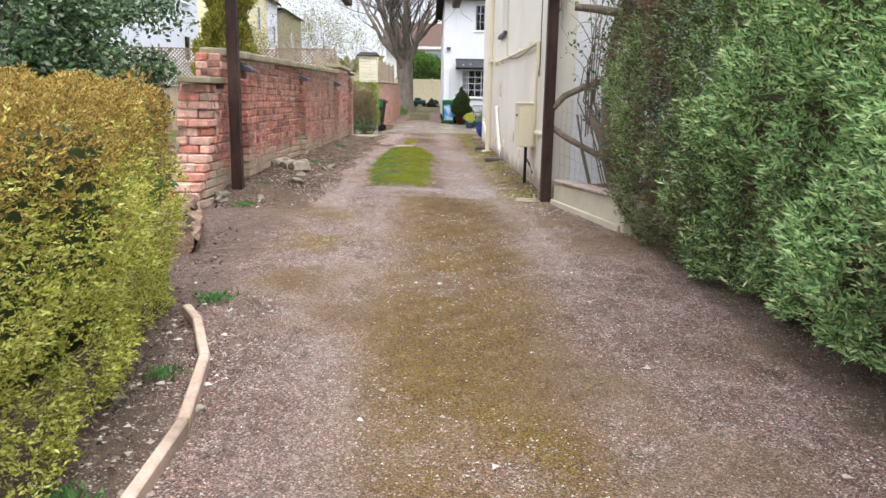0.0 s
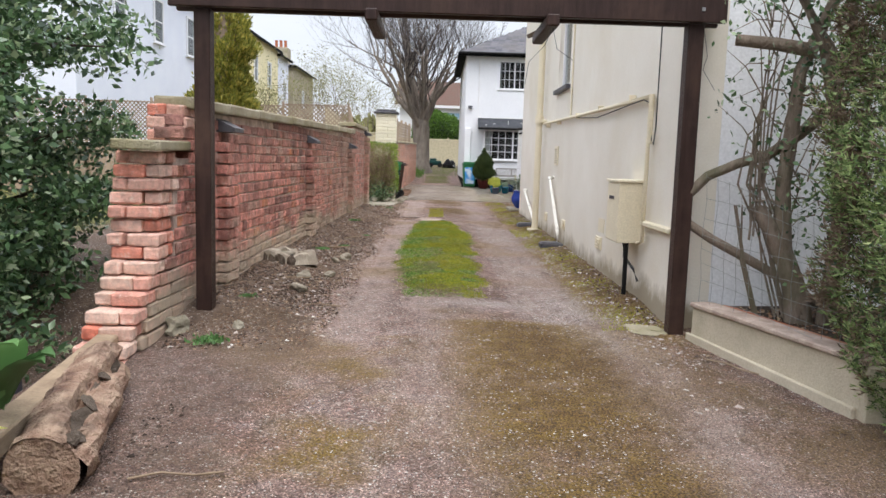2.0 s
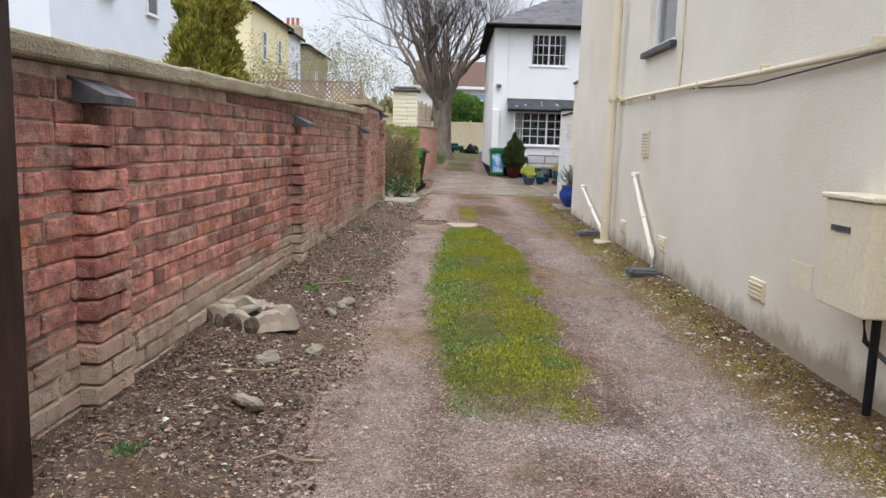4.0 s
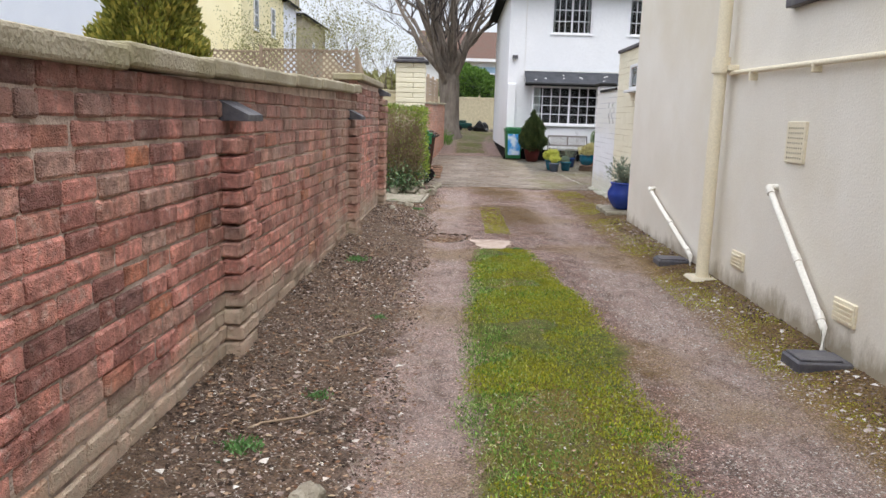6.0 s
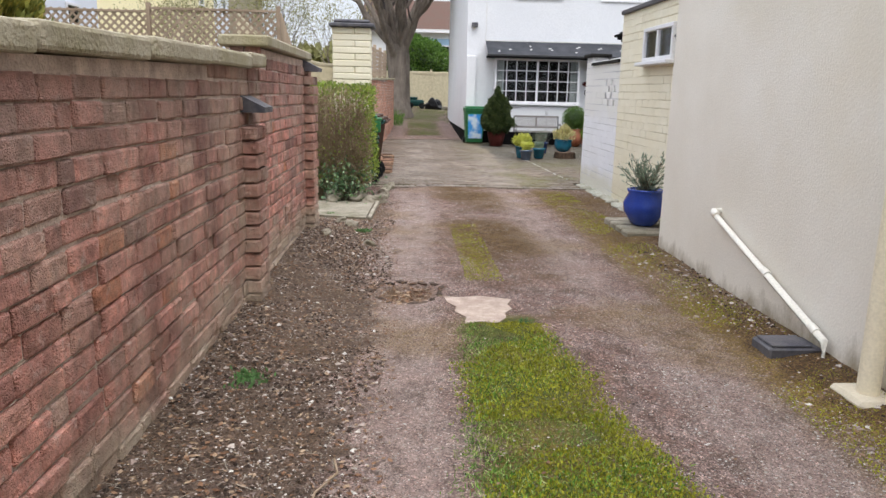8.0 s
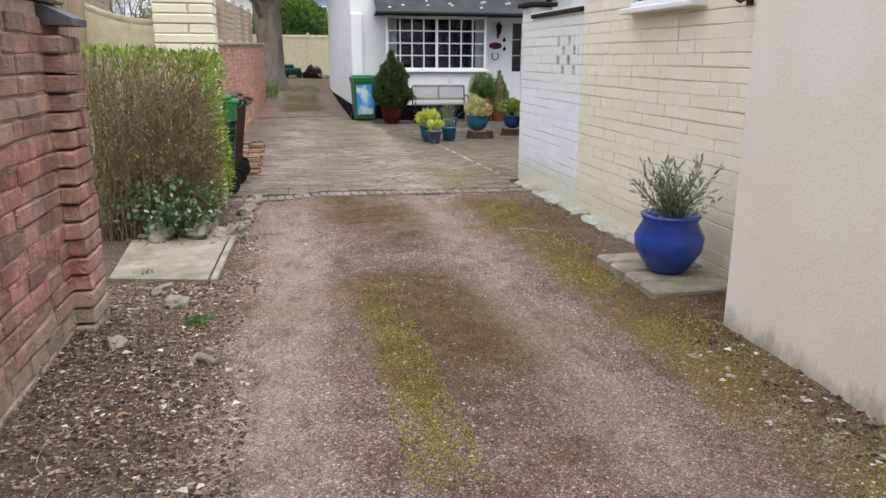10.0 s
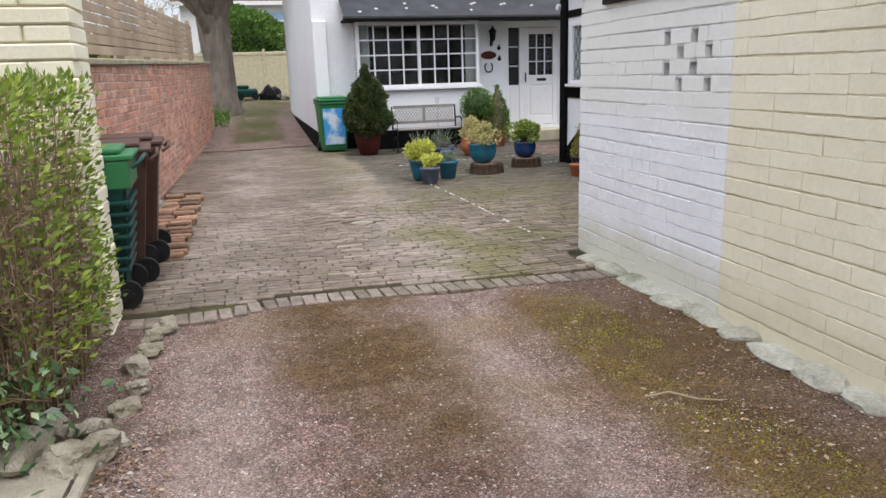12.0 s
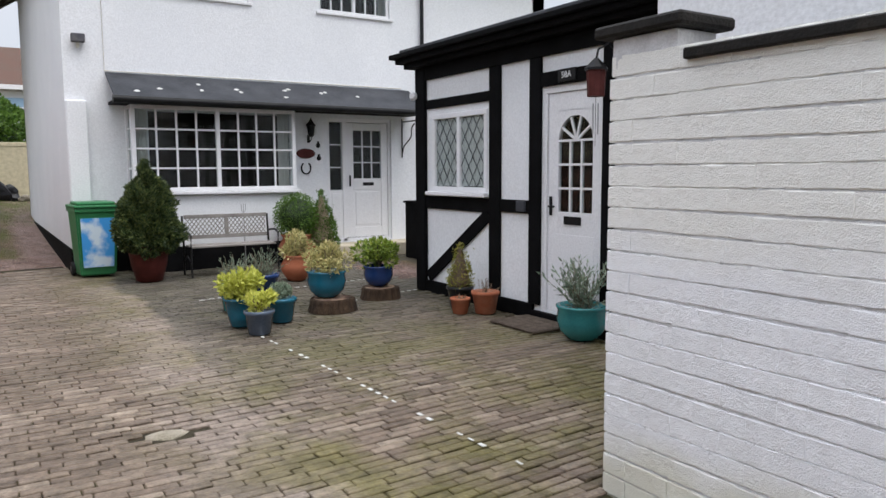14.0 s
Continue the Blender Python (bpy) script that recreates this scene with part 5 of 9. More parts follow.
    # upper windows
    for x0, x1 in ((2.02, 3.38), (4.6, 5.98)):
        s = new("window")
        s.parent = h
        s.matrix_basis = pose(x0, Y + 0.04, 4.78)
        window(s, x1 - x0, 1.2, 3, 3, 2, 0.055, 0.022, curtain=True)
        s["label"] = "white upper casement window"
    # door set
    d = new("front_door")
    d.parent = h
    d.matrix_basis = pose(4.72, Y + 0.05, 0.80)
    d["label"] = "white half-glazed front door with side panel"
    bm = bmesh.new()
    W, H = 1.26, 2.18
    for x0, x1, z0, z1 in ((0, W, H - 0.06, H), (0, 0.05, 0, H - 0.06), (W - 0.05, W, 0, H - 0.06), (0.30, 0.37, 0, H - 0.06), (0.05, W - 0.05, 0, 0.05)):
        box(bm, x0, x1, 0, 0.09, z0, z1, 0.004)
    part("door_frame", bm, "upvc", d)
    leaf = new("leaf")
    leaf.parent = d
    bm = bmesh.new()
    for x0, x1, z0, z1 in ((0.375, 0.52, 0.06, H - 0.07), (W - 0.18, W - 0.055, 0.06, H - 0.07), (0.52, W - 0.18, H - 0.2, H - 0.07), (0.52, W - 0.18, 0.92, 1.12), (0.52, W - 0.18, 0.06, 0.24)):
        box(bm, x0, x1, 0.02, 0.07, z0, z1, 0.004)
    box(bm, 0.52, W - 0.18, 0.035, 0.06, 0.24, 0.92)
    box(bm, 0.56, W - 0.22, 0.026, 0.04, 0.28, 0.88, 0.006)
    box(bm, 0.05, 0.30, 0.03, 0.06, 0.05, 0.92)
    box(bm, 0.09, 0.26, 0.022, 0.04, 0.12, 0.86, 0.006)
    for i in (1, 2):
        x = 0.52 + (W - 0.70) * i / 3
        box(bm, x - 0.011, x + 0.011, 0.03, 0.055, 1.12, H - 0.2)
        z = 1.12 + (H - 1.32) * i / 3
        box(bm, 0.52, W - 0.18, 0.032, 0.053, z - 0.011, z + 0.011)
        box(bm, 0.05, 0.30, 0.032, 0.053, 0.92 + (H - 0.98) * i / 3 - 0.011, 0.92 + (H - 0.98) * i / 3 + 0.011)
    part("leaf_frame", bm, "upvc", leaf)
    part("pane", bx(0.52, W - 0.18, 0.04, 0.045, 1.12, H - 0.2), "glass", leaf)
    part("pane", bx(0.05, 0.30, 0.04, 0.045, 0.92, H - 0.06), "glass", leaf)
    part("letter_plate", bx(0.70, 0.92, 0.008, 0.02, 0.99, 1.05, 0.004), "black_iron", leaf)
    part("door_handle", bx(0.43, 0.45, -0.02, 0.02, 0.98, 1.18, 0.004), "black_iron", leaf)
    part("step", bx(4.55, 6.3, Y - 0.55, Y + 0.05, 0.4, 0.78, 0.015), "concrete", h, "concrete door step")
    # roof
    bm = bmesh.new()
    e = 0.35
    a = [bm.verts.new(p) for p in ((X0 - e, Y - e, ZT), (X1 + e, Y - e, ZT), (X1 + e, Y + 9 + e, ZT), (X0 - e, Y + 9 + e, ZT))]
    r = [bm.verts.new((X0 + 4.3, Y + 4.5, 8.75)), bm.verts.new((X1 - 4.3, Y + 4.5, 8.75))]
    bm.faces.new((a[0], a[1], r[1], r[0]))
    bm.faces.new((a[1], a[2], r[1]))
    bm.faces.new((a[2], a[3], r[0], r[1]))
    bm.faces.new((a[3], a[0], r[0]))
    bm.faces.new(a[::-1])
    part("roof", bm, "slate", h)
    V = []
    for k in range(26):
        t = (k + 0.5) / 26
        ya, za = Y - e + (4.85) * t, ZT + (8.75 - ZT) * t
        xa, xb = X0 - e + (4.65) * t, X1 + e - 4.65 * t
        n = int((xb - xa) / 0.28)
        for i in range(n):
            x = xa + (xb - xa) * (i + (0.5 if k % 2 else 0.0)) / n
            dz = 0.012 + random.uniform(0, 0.01)
            V.append([(x, ya - 0.1, za - 0.05 + dz), (x + 0.27, ya - 0.1, za - 0.05 + dz), (x + 0.27, ya + 0.12, za + 0.062 + 0.004), (x, ya + 0.12, za + 0.062 + 0.004)])
        # left hip
        xa2 = X0 - e + 4.65 * t
        yb0, yb1 = Y - e + 4.85 * t, Y + 9 + e - 4.85 * t
        n = int((yb1 - yb0) / 0.28)
        for i in range(n):
            y = yb0 + (yb1 - yb0) * (i + (0.5 if k % 2 else 0)) / n
            V.append([(xa2 - 0.1, y + 0.27, za - 0.055 + 0.018), (xa2 - 0.1, y, za - 0.055 + 0.018), (xa2 + 0.12, y, za + 0.064 + 0.006), (xa2 + 0.12, y + 0.27, za + 0.064 + 0.006)])
    quads("slate_covering", np.array(V), "slate", h)["kind"] = "stuff"
    part("fascia", bx(X0 - e - 0.02, X1 + e, Y - e - 0.03, Y - e - 0.001, ZT - 0.16, ZT - 0.005, 0.004), "black_timber", h)
    part("fascia", bx(X0 - e - 0.03, X0 - e - 0.001, Y - e, Y + 9 + e, ZT - 0.16, ZT - 0.005, 0.004), "black_timber", h)
    part("soffit", bx(X0 - e, X1 + e, Y - e, Y - 0.002, ZT - 0.03, ZT - 0.006), "black_timber", h)
    part("soffit", bx(X0 - e, X0 - 0.002, Y - 0.002, Y + 9, ZT - 0.03, ZT - 0.006), "black_timber", h)
    pipe("roof_gutter", [(X0 - e, Y - e - 0.07, ZT - 0.03), (X1 + e, Y - e - 0.07, ZT - 0.03)], 0.055, "black_iron", h)
    pipe("downpipe", [(6.62, Y - 0.06, 6.2), (6.62, Y - 0.06, 0.5)], 0.035, "black_iron", h)
    pipe("cable", [(1.17, Y - 0.012, 6.2), (1.17, Y - 0.012, 3.55), (6.2, Y - 0.012, 3.56)], 0.007, "white_pipe", h)
    # fittings by the door
    fl = thing("floodlight", "small dark floodlight on white wall", "lamp")
    part("housing", bx(0.74, 0.92, Y - 0.14, Y - 0.03, 3.92, 4.04, 0.01), "slate_cap", fl)
    part("arm", bx(0.81, 0.85, Y - 0.06, Y, 3.85, 3.93), "white_pipe", fl)
    lantern(4.36, Y - 0.001, 2.62, 0, "lantern beside bay window")
    sg = thing("oval_plaque", "dark red oval plaque on white wall", "sign")
    b = lathe([(0.2, 0.0), (0.2, 0.02), (0.18, 0.026)], 24)
    bmesh.ops.scale(b, verts=b.verts, vec=(0.85, 0.42, 1))
    bmesh.ops.rotate(b, verts=b.verts, matrix=Euler((radians(90), 0, 0)).to_matrix())
    bmesh.ops.translate(b, verts=b.verts, vec=(4.30, Y - 0.001, 2.36))
    part("plate", b, "oxblood", sg)
    hs = thing("horseshoe", "black iron horseshoe hung on white wall", "ornament")
    pipe("shoe", [(4.30 + 0.085 * math.sin(a), Y - 0.012, 2.11 - 0.10 * math.cos(a)) for a in np.linspace(-2.5, 2.5, 14)], 0.014, "black_iron", hs, sides=6)
    for x, z in ((4.53, 2.50), (4.54, 2.28)):
        o = thing("wall_ornament", "small black iron ornament on white wall", "ornament", "door ornaments")
        b = lathe([(0.035, 0.0), (0.045, 0.01), (0.02, 0.03)], 10)
        bmesh.ops.rotate(b, verts=b.verts, matrix=Euler((radians(90), 0, 0)).to_matrix())
        bmesh.ops.translate(b, verts=b.verts, vec=(x, Y - 0.001, z))
        part("body", b, "black_iron", o)
        part("hook", bx(x - 0.015, x + 0.015, Y - 0.03, Y - 0.001, z + 0.04, z + 0.07, 0.004), "black_iron", o)
    hb = thing("hanging_bracket", "black wrought iron scroll bracket at lean-to", "bracket")
    pipe("arm", [(6.2, Y - 0.02, 2.95), (6.2, Y - 0.6, 2.95)], 0.012, "black_iron", hb, sides=6)
    pipe("upright", [(6.2, Y - 0.02, 3.0), (6.2, Y - 0.02, 2.3)], 0.012, "black_iron", hb, sides=6)
    pipe("scroll", [(6.2, Y - 0.05 - 0.45 * t + 0.06 * math.sin(9 * t), 2.4 + 0.5 * t) for t in np.linspace(0, 1, 10)], 0.012, "black_iron", hb, sides=6)


white_house()


# ---- half-timbered porch building ----
def timber_annex():
    h = thing("timber_annex", "black and white half-timbered annex with glazed door", "annex")
    X = 4.32
    # runs from the far corner (31.45) to the near end (27.3); u counts from the far corner towards the camera
    Y0 = 31.45
    ops = [(0.30, 1.46, 1.80, 2.74), (2.42, 3.26, 0.62, 2.86)]
    wall_panel("wall", (X, Y0), (X, 26.4), 0.35, 3.335, 0.16, ops, "render_white", h)
    wall_panel("wall", (X + 4.8, Y0), (X + 0.16, Y0), 0.35, 3.335, 0.16, [], "render_white", h)
    tb = []

    def T(name, u0, u1, z0, z1, proud=0.03):
        o = part(name, bx(X - proud, X - 0.001, Y0 - u1, Y0 - u0, z0, z1, 0.006), "black_timber", h)
        return o

    T("corner_post", -0.06, 0.16, 0.45, 3.335, 0.05)
    T("sill_beam", 0.161, 2.30, 0.50, 0.66, 0.045)
    T("head_beam", 0.161, 4.9, 3.18, 3.335, 0.04)
    T("mid_rail", 0.161, 1.52, 1.58, 1.74)
    T("mid_rail", 1.72, 2.22, 1.60, 1.74)
    T("upper_rail", 0.161, 1.52, 2.82, 2.93)
    T("stud", 1.521, 1.719, 0.661, 3.179, 0.035)
    T("stud", 2.221, 2.40, 0.661, 3.179, 0.035)
    T("stud", 3.27, 3.43, 0.45, 3.179, 0.035)
    T("door_head", 2.401, 3.269, 2.88, 3.02, 0.034)
    T("door_sill", 2.301, 3.43, 0.42, 0.60, 0.06)
    part("brace", beam(bmesh.new(), (X - 0.016, Y0 - 0.2, 0.70), (X - 0.016, Y0 - 1.5, 1.56), 0.026, 0.15, bevel=0.004), "black_timber", h)
    part("stone_base", bx(X - 0.03, X + 0.1, Y0 - 5.0, Y0, 0.3, 0.49, 0.01), "stone", h)
    w = new("window")
    w.parent = h
    w.matrix_basis = pose(X - 0.02, Y0 - 0.30, 1.80, 0, 0, -90)
    w["label"] = "white casement window with leaded diamond panes"
    window(w, 1.16, 0.94, 1, 1, 2, 0.06)
    bm = bmesh.new()
    for s in range(2):
        xa, xb = (0.06, 0.55) if s == 0 else (0.61, 1.10)
        for k in range(-3, 6):
            for sg in (-1, 1):
                # diagonals clipped to the sash
                pts = []
                for t in np.linspace(0, 1, 21):
                    z = 0.06 + 0.82 * t
                    x = xa + (xb - xa) * ((k * 0.33 + 1.15 * t) if sg > 0 else (k * 0.33 + 1.0 - 1.15 * t))
                    if xa < x < xb:
                        pts.append((x, 0.025, z))
                if len(pts) > 2:
                    beam(bm, pts[0], pts[-1], 0.006, 0.006)
    part("lead_lattice", bm, "lead", w)
    part("net_curtain", bx(0.07, 1.09, 0.0365, 0.039, 0.07, 0.88), "curtain", w, "pale net curtain")
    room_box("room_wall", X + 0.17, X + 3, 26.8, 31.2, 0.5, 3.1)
    # door
    d = new("door")
    d.parent = h
    d.matrix_basis = pose(X + 0.02, Y0 - 2.42, 0.62, 0, 0, -90)
    d["label"] = "white panelled door with arched glazing"
    W, H = 0.84, 2.24
    bm = bmesh.new()
    for x0, x1, z0, z1 in ((0, W, H - 0.05, H), (0, 0.05, 0, H - 0.05), (W - 0.05, W, 0, H - 0.05)):
        box(bm, x0, x1, -0.02, 0.06, z0, z1, 0.004)
    part("door_frame", bm, "upvc", d)
    lf = new("leaf")
    lf.parent = d
    a0, a1, zb, zm = 0.20, W - 0.16, 1.02, 1.72
    bm = bmesh.new()
    box(bm, 0.055, a0, 0.0, 0.045, 0.01, H - 0.055, 0.003)
    box(bm, a1, W - 0.055, 0.0, 0.045, 0.01, H - 0.055, 0.003)
    box(bm, a0, a1, 0.0, 0.045, 0.01, zb, 0.003)
    box(bm, a0, a1, 0.0, 0.045, zm + 0.29, H - 0.055)
    cx, R = (a0 + a1) / 2, (a1 - a0) / 2
    N = 12
    for s in range(N):
        t0, t1 = math.pi * s / N, math.pi * (s + 1) / N
        p = [(cx + R * math.cos(t0), zm + 0.24 * math.sin(t0)), (cx + R * math.cos(t1), zm + 0.24 * math.sin(t1)), (cx + R * math.cos(t1), zm + 0.295), (cx + R * math.cos(t0), zm + 0.295)]
        f = [bm.verts.new((x, 0.0, z)) for x, z in p]
        k = [bm.verts.new((x, 0.045, z)) for x, z in p]
        bm.faces.new(f[::-1])
        bm.faces.new(k)
        bm.faces.new((f[0], f[1], k[1], k[0]))
    for i in (1, 2):
        x = a0 + (a1 - a0) * i / 3
        box(bm, x - 0.011, x + 0.011, 0.008, 0.038, zb, zm)
    for i in (1, 2, 3):
        z = zb + (zm - zb) * i / 3
        box(bm, a0, a1, 0.009, 0.037, z - 0.011, z + 0.011)
    for t in (radians(35), radians(75), radians(110), radians(148)):
        beam(bm, (cx, 0.022, zm), (cx + R * math.cos(t), 0.022, zm + 0.24 * math.sin(t)), 0.022, 0.022)
    box(bm, a0 - 0.04, a1 + 0.04, -0.006, 0.0, 0.18, 0.80, 0.004)
    part("leaf_frame", bm, "upvc", lf)
    part("pane", bx(a0, a1, 0.02, 0.025, zb, zm + 0.26), "glass", lf)
    part("letter_plate", bx(0.30, 0.54, -0.014, -0.001, 0.90, 0.98, 0.003), "black_iron", lf)
    part("door_handle", bx(0.095, 0.12, -0.025, -0.001, 0.98, 1.17, 0.003), "black_iron", lf)
    part("door_handle", bx(0.10, 0.19, -0.05, -0.03, 1.06, 1.08, 0.003), "black_iron", lf)
    # number plate
    n = thing("number_plate", "small black house number plate with white digits", "sign")
    part("plate", bx(X - 0.055, X - 0.036, Y0 - 2.93, Y0 - 2.68, 2.90, 3.02, 0.003), "black_iron", n)
    cu = bpy.data.curves.new("digits", "FONT")
    cu.body, cu.size, cu.extrude, cu.align_x, cu.align_y = "58A", 0.085, 0.002, "CENTER", "CENTER"
    tmp = new("digits_text", cu)
    me = bpy.data.meshes.new_from_object(tmp)
    bpy.data.objects.remove(tmp)
    dg = from_mesh("digits", me, "upvc", n, "white digits reading 58A")
    dg.matrix_basis = Matrix.Translation((X - 0.058, Y0 - 2.805, 2.96)) @ Euler((radians(90), 0, radians(-90))).to_matrix().to_4x4()
    # roof with moulded black edge
    for i, (o, z0, z1) in enumerate(((0.16, 3.34, 3.40), (0.24, 3.402, 3.46), (0.30, 3.462, 3.52))):
        part("roof_edge", bx(X - o, X + 4.9, Y0 - 5.3, Y0 + o, z0, z1, 0.008), "black_timber", h)
    part("roof", bx(X - 0.2, X + 4.8, Y0 - 5.2, Y0 + 0.2, 3.522, 3.58, 0.01), "lead", h)
    sb = thing("switch_box", "small grey box on black rail", "box")
    part("case", bx(X - 0.06, X - 0.031, Y0 - 2.18, Y0 - 2.04, 1.62, 1.73, 0.004), "lead", sb)
    cam_ = thing("security_camera", "small white round security camera under eave", "camera")
    b = lathe([(0.05, 0), (0.055, 0.03), (0.035, 0.06)], 14)
    bmesh.ops.rotate(b, verts=b.verts, matrix=Euler((radians(90), 0, radians(-60))).to_matrix())
    bmesh.ops.translate(b, verts=b.verts, vec=(X - 0.06, Y0 + 0.06, 3.0))
    part("housing", b, "upvc", cam_)
    # hanging lantern with red glass and wind chime beyond the wall's end
    hl = thing("hanging_lantern", "black hanging lantern with red glass and chime", "lantern")
    pipe("hook", [(X - 0.03, 27.95, 3.05), (X - 0.2, 27.95, 3.14), (X - 0.32, 27.95, 3.08), (X - 0.34, 27.95, 3.0)], 0.01, "black_iron", hl, sides=6)
    b = lathe([(0.02, 3.0), (0.10, 2.92), (0.10, 2.90)], 10)
    bmesh.ops.translate(b, verts=b.verts, vec=(X - 0.34, 27.95, 0))
    part("cap", b, "black_iron", hl)
    b = lathe([(0.075, 2.68), (0.085, 2.90)], 10)
    bmesh.ops.translate(b, verts=b.verts, vec=(X - 0.34, 27.95, 0))
    part("body", b, "oxblood", hl)
    for i in range(4):
        a = i * 1.57
        pipe("chime_rod", [(X - 0.34 + 0.03 * math.cos(a), 27.95 + 0.03 * math.sin(a), 2.62), (X - 0.34 + 0.03 * math.cos(a), 27.95 + 0.03 * math.sin(a), 2.36)], 0.006, "alu", hl, sides=6)
    pipe("chime_string", [(X - 0.34, 27.95, 2.68), (X - 0.34, 27.95, 2.26)], 0.003, "cable", hl, sides=4)
    mt = thing("door_mat", "brown bristle door mat on paving", "mat")
    part("mat", bx(X - 0.55, X - 0.06, 28.5, 29.2, 0.52, 0.55, 0.01), "bark", mt)
    cab = thing("black_cabinet", "low black cupboard beside front step", "cupboard")
    part("body", bx(5.75, 6.25, 33.3, 34.4, 0.5, 1.5, 0.01), "black_timber", cab)
    part("top", bx(5.72, 6.28, 33.28, 34.42, 1.502, 1.54, 0.006), "black_timber", cab)
    part("stripe", bx(5.742, 5.749, 33.9, 33.97, 0.55, 1.45), "upvc", cab)


timber_annex()



# ---- planting helpers ----
def box_points(n, x0, x1, y0, y1, z0, z1, faces, round_r=0.25, lump=0.08, depth=0.12, seed=3):
    """Points and outward directions over the faces of a rounded, lumpy box."""
    areas = {"+x": (y1 - y0) * (z1 - z0), "-x": (y1 - y0) * (z1 - z0), "+y": (x1 - x0) * (z1 - z0), "-y": (x1 - x0) * (z1 - z0), "+z": (x1 - x0) * (y1 - y0)}
    tot = sum(areas[f] for f in faces)
    c = np.array([(x0 + x1) / 2, (y0 + y1) / 2, (z0 + z1) / 2])
    h = np.array([(x1 - x0) / 2, (y1 - y0) / 2, (z1 - z0) / 2])
    P, N = [], []
    for f in faces:
        k = int(n * areas[f] / tot)
        p = rng.uniform(-1, 1, (k, 3)) * h
        ax = "xyz".index(f[1])
        p[:, ax] = h[ax] * (1 if f[0] == "+" else -1)
        q = np.clip(p, -(h - round_r), h - round_r)
        q[:, 2] = np.where(p[:, 2] < 0, p[:, 2], q[:, 2])
        d = p - q
        L = np.linalg.norm(d, axis=1, keepdims=True) + 1e-9
        nrm = d / L
        p = q + nrm * np.minimum(L, round_r)
        w = p + c
        p = w + nrm * (fnoise(w, 0.7, seed) * lump + fnoise(w, 2.2, seed + 1) * lump * 0.5 - rng.exponential(depth, k) * 0.5)[:, None]
        P.append(p)
        N.append(nrm)
    return np.concatenate(P), np.concatenate(N)


def sprays(pts, dirs, per, size, width, spread, droop=0.0):
    P = np.repeat(pts, per, axis=0)
    D = np.repeat(dirs, per, axis=0)
    P = P + rng.normal(size=P.shape) * size * 0.25
    return leaf_quads(P, size, D, width, spread, droop)


def core_box(name, x0, x1, y0, y1, z0, z1, material, parent):
    b = bx(x0, x1, y0, y1, z0, z1, 0.2, 2)
    return part(name, b, material, parent)


def rev_points(n, profile, seed=5, lump=0.06, depth=0.05):
    """Points over a turned body given by (radius, z) pairs."""
    r = np.array([p[0] for p in profile])
    z = np.array([p[1] for p in profile])
    seg = np.hypot(np.diff(r), np.diff(z)) * (r[1:] + r[:-1] + 0.02)
    cum = np.concatenate([[0], np.cumsum(seg)])
    t = np.interp(rng.uniform(0, cum[-1], n), cum, np.arange(len(cum)))
    rr, zz = np.interp(t, np.arange(len(r)), r), np.interp(t, np.arange(len(z)), z)
    a = rng.uniform(0, 2 * math.pi, n)
    k = np.clip(t.astype(int), 0, len(r) - 2)
    nr, nz = np.diff(z)[k], -np.diff(r)[k]
    L = np.hypot(nr, nz) + 1e-9
    nr, nz = nr / L, nz / L
    nrm = np.stack([nr * np.cos(a), nr * np.sin(a), nz], 1)
    p = np.stack([rr * np.cos(a), rr * np.sin(a), zz], 1)
    size = r.max()
    p = p + nrm * (fnoise(p / size, 0.6, seed) * lump + fnoise(p / size, 1.8, seed + 1) * lump * 0.5 - rng.exponential(depth, n) * 0.6)[:, None]
    return p, nrm


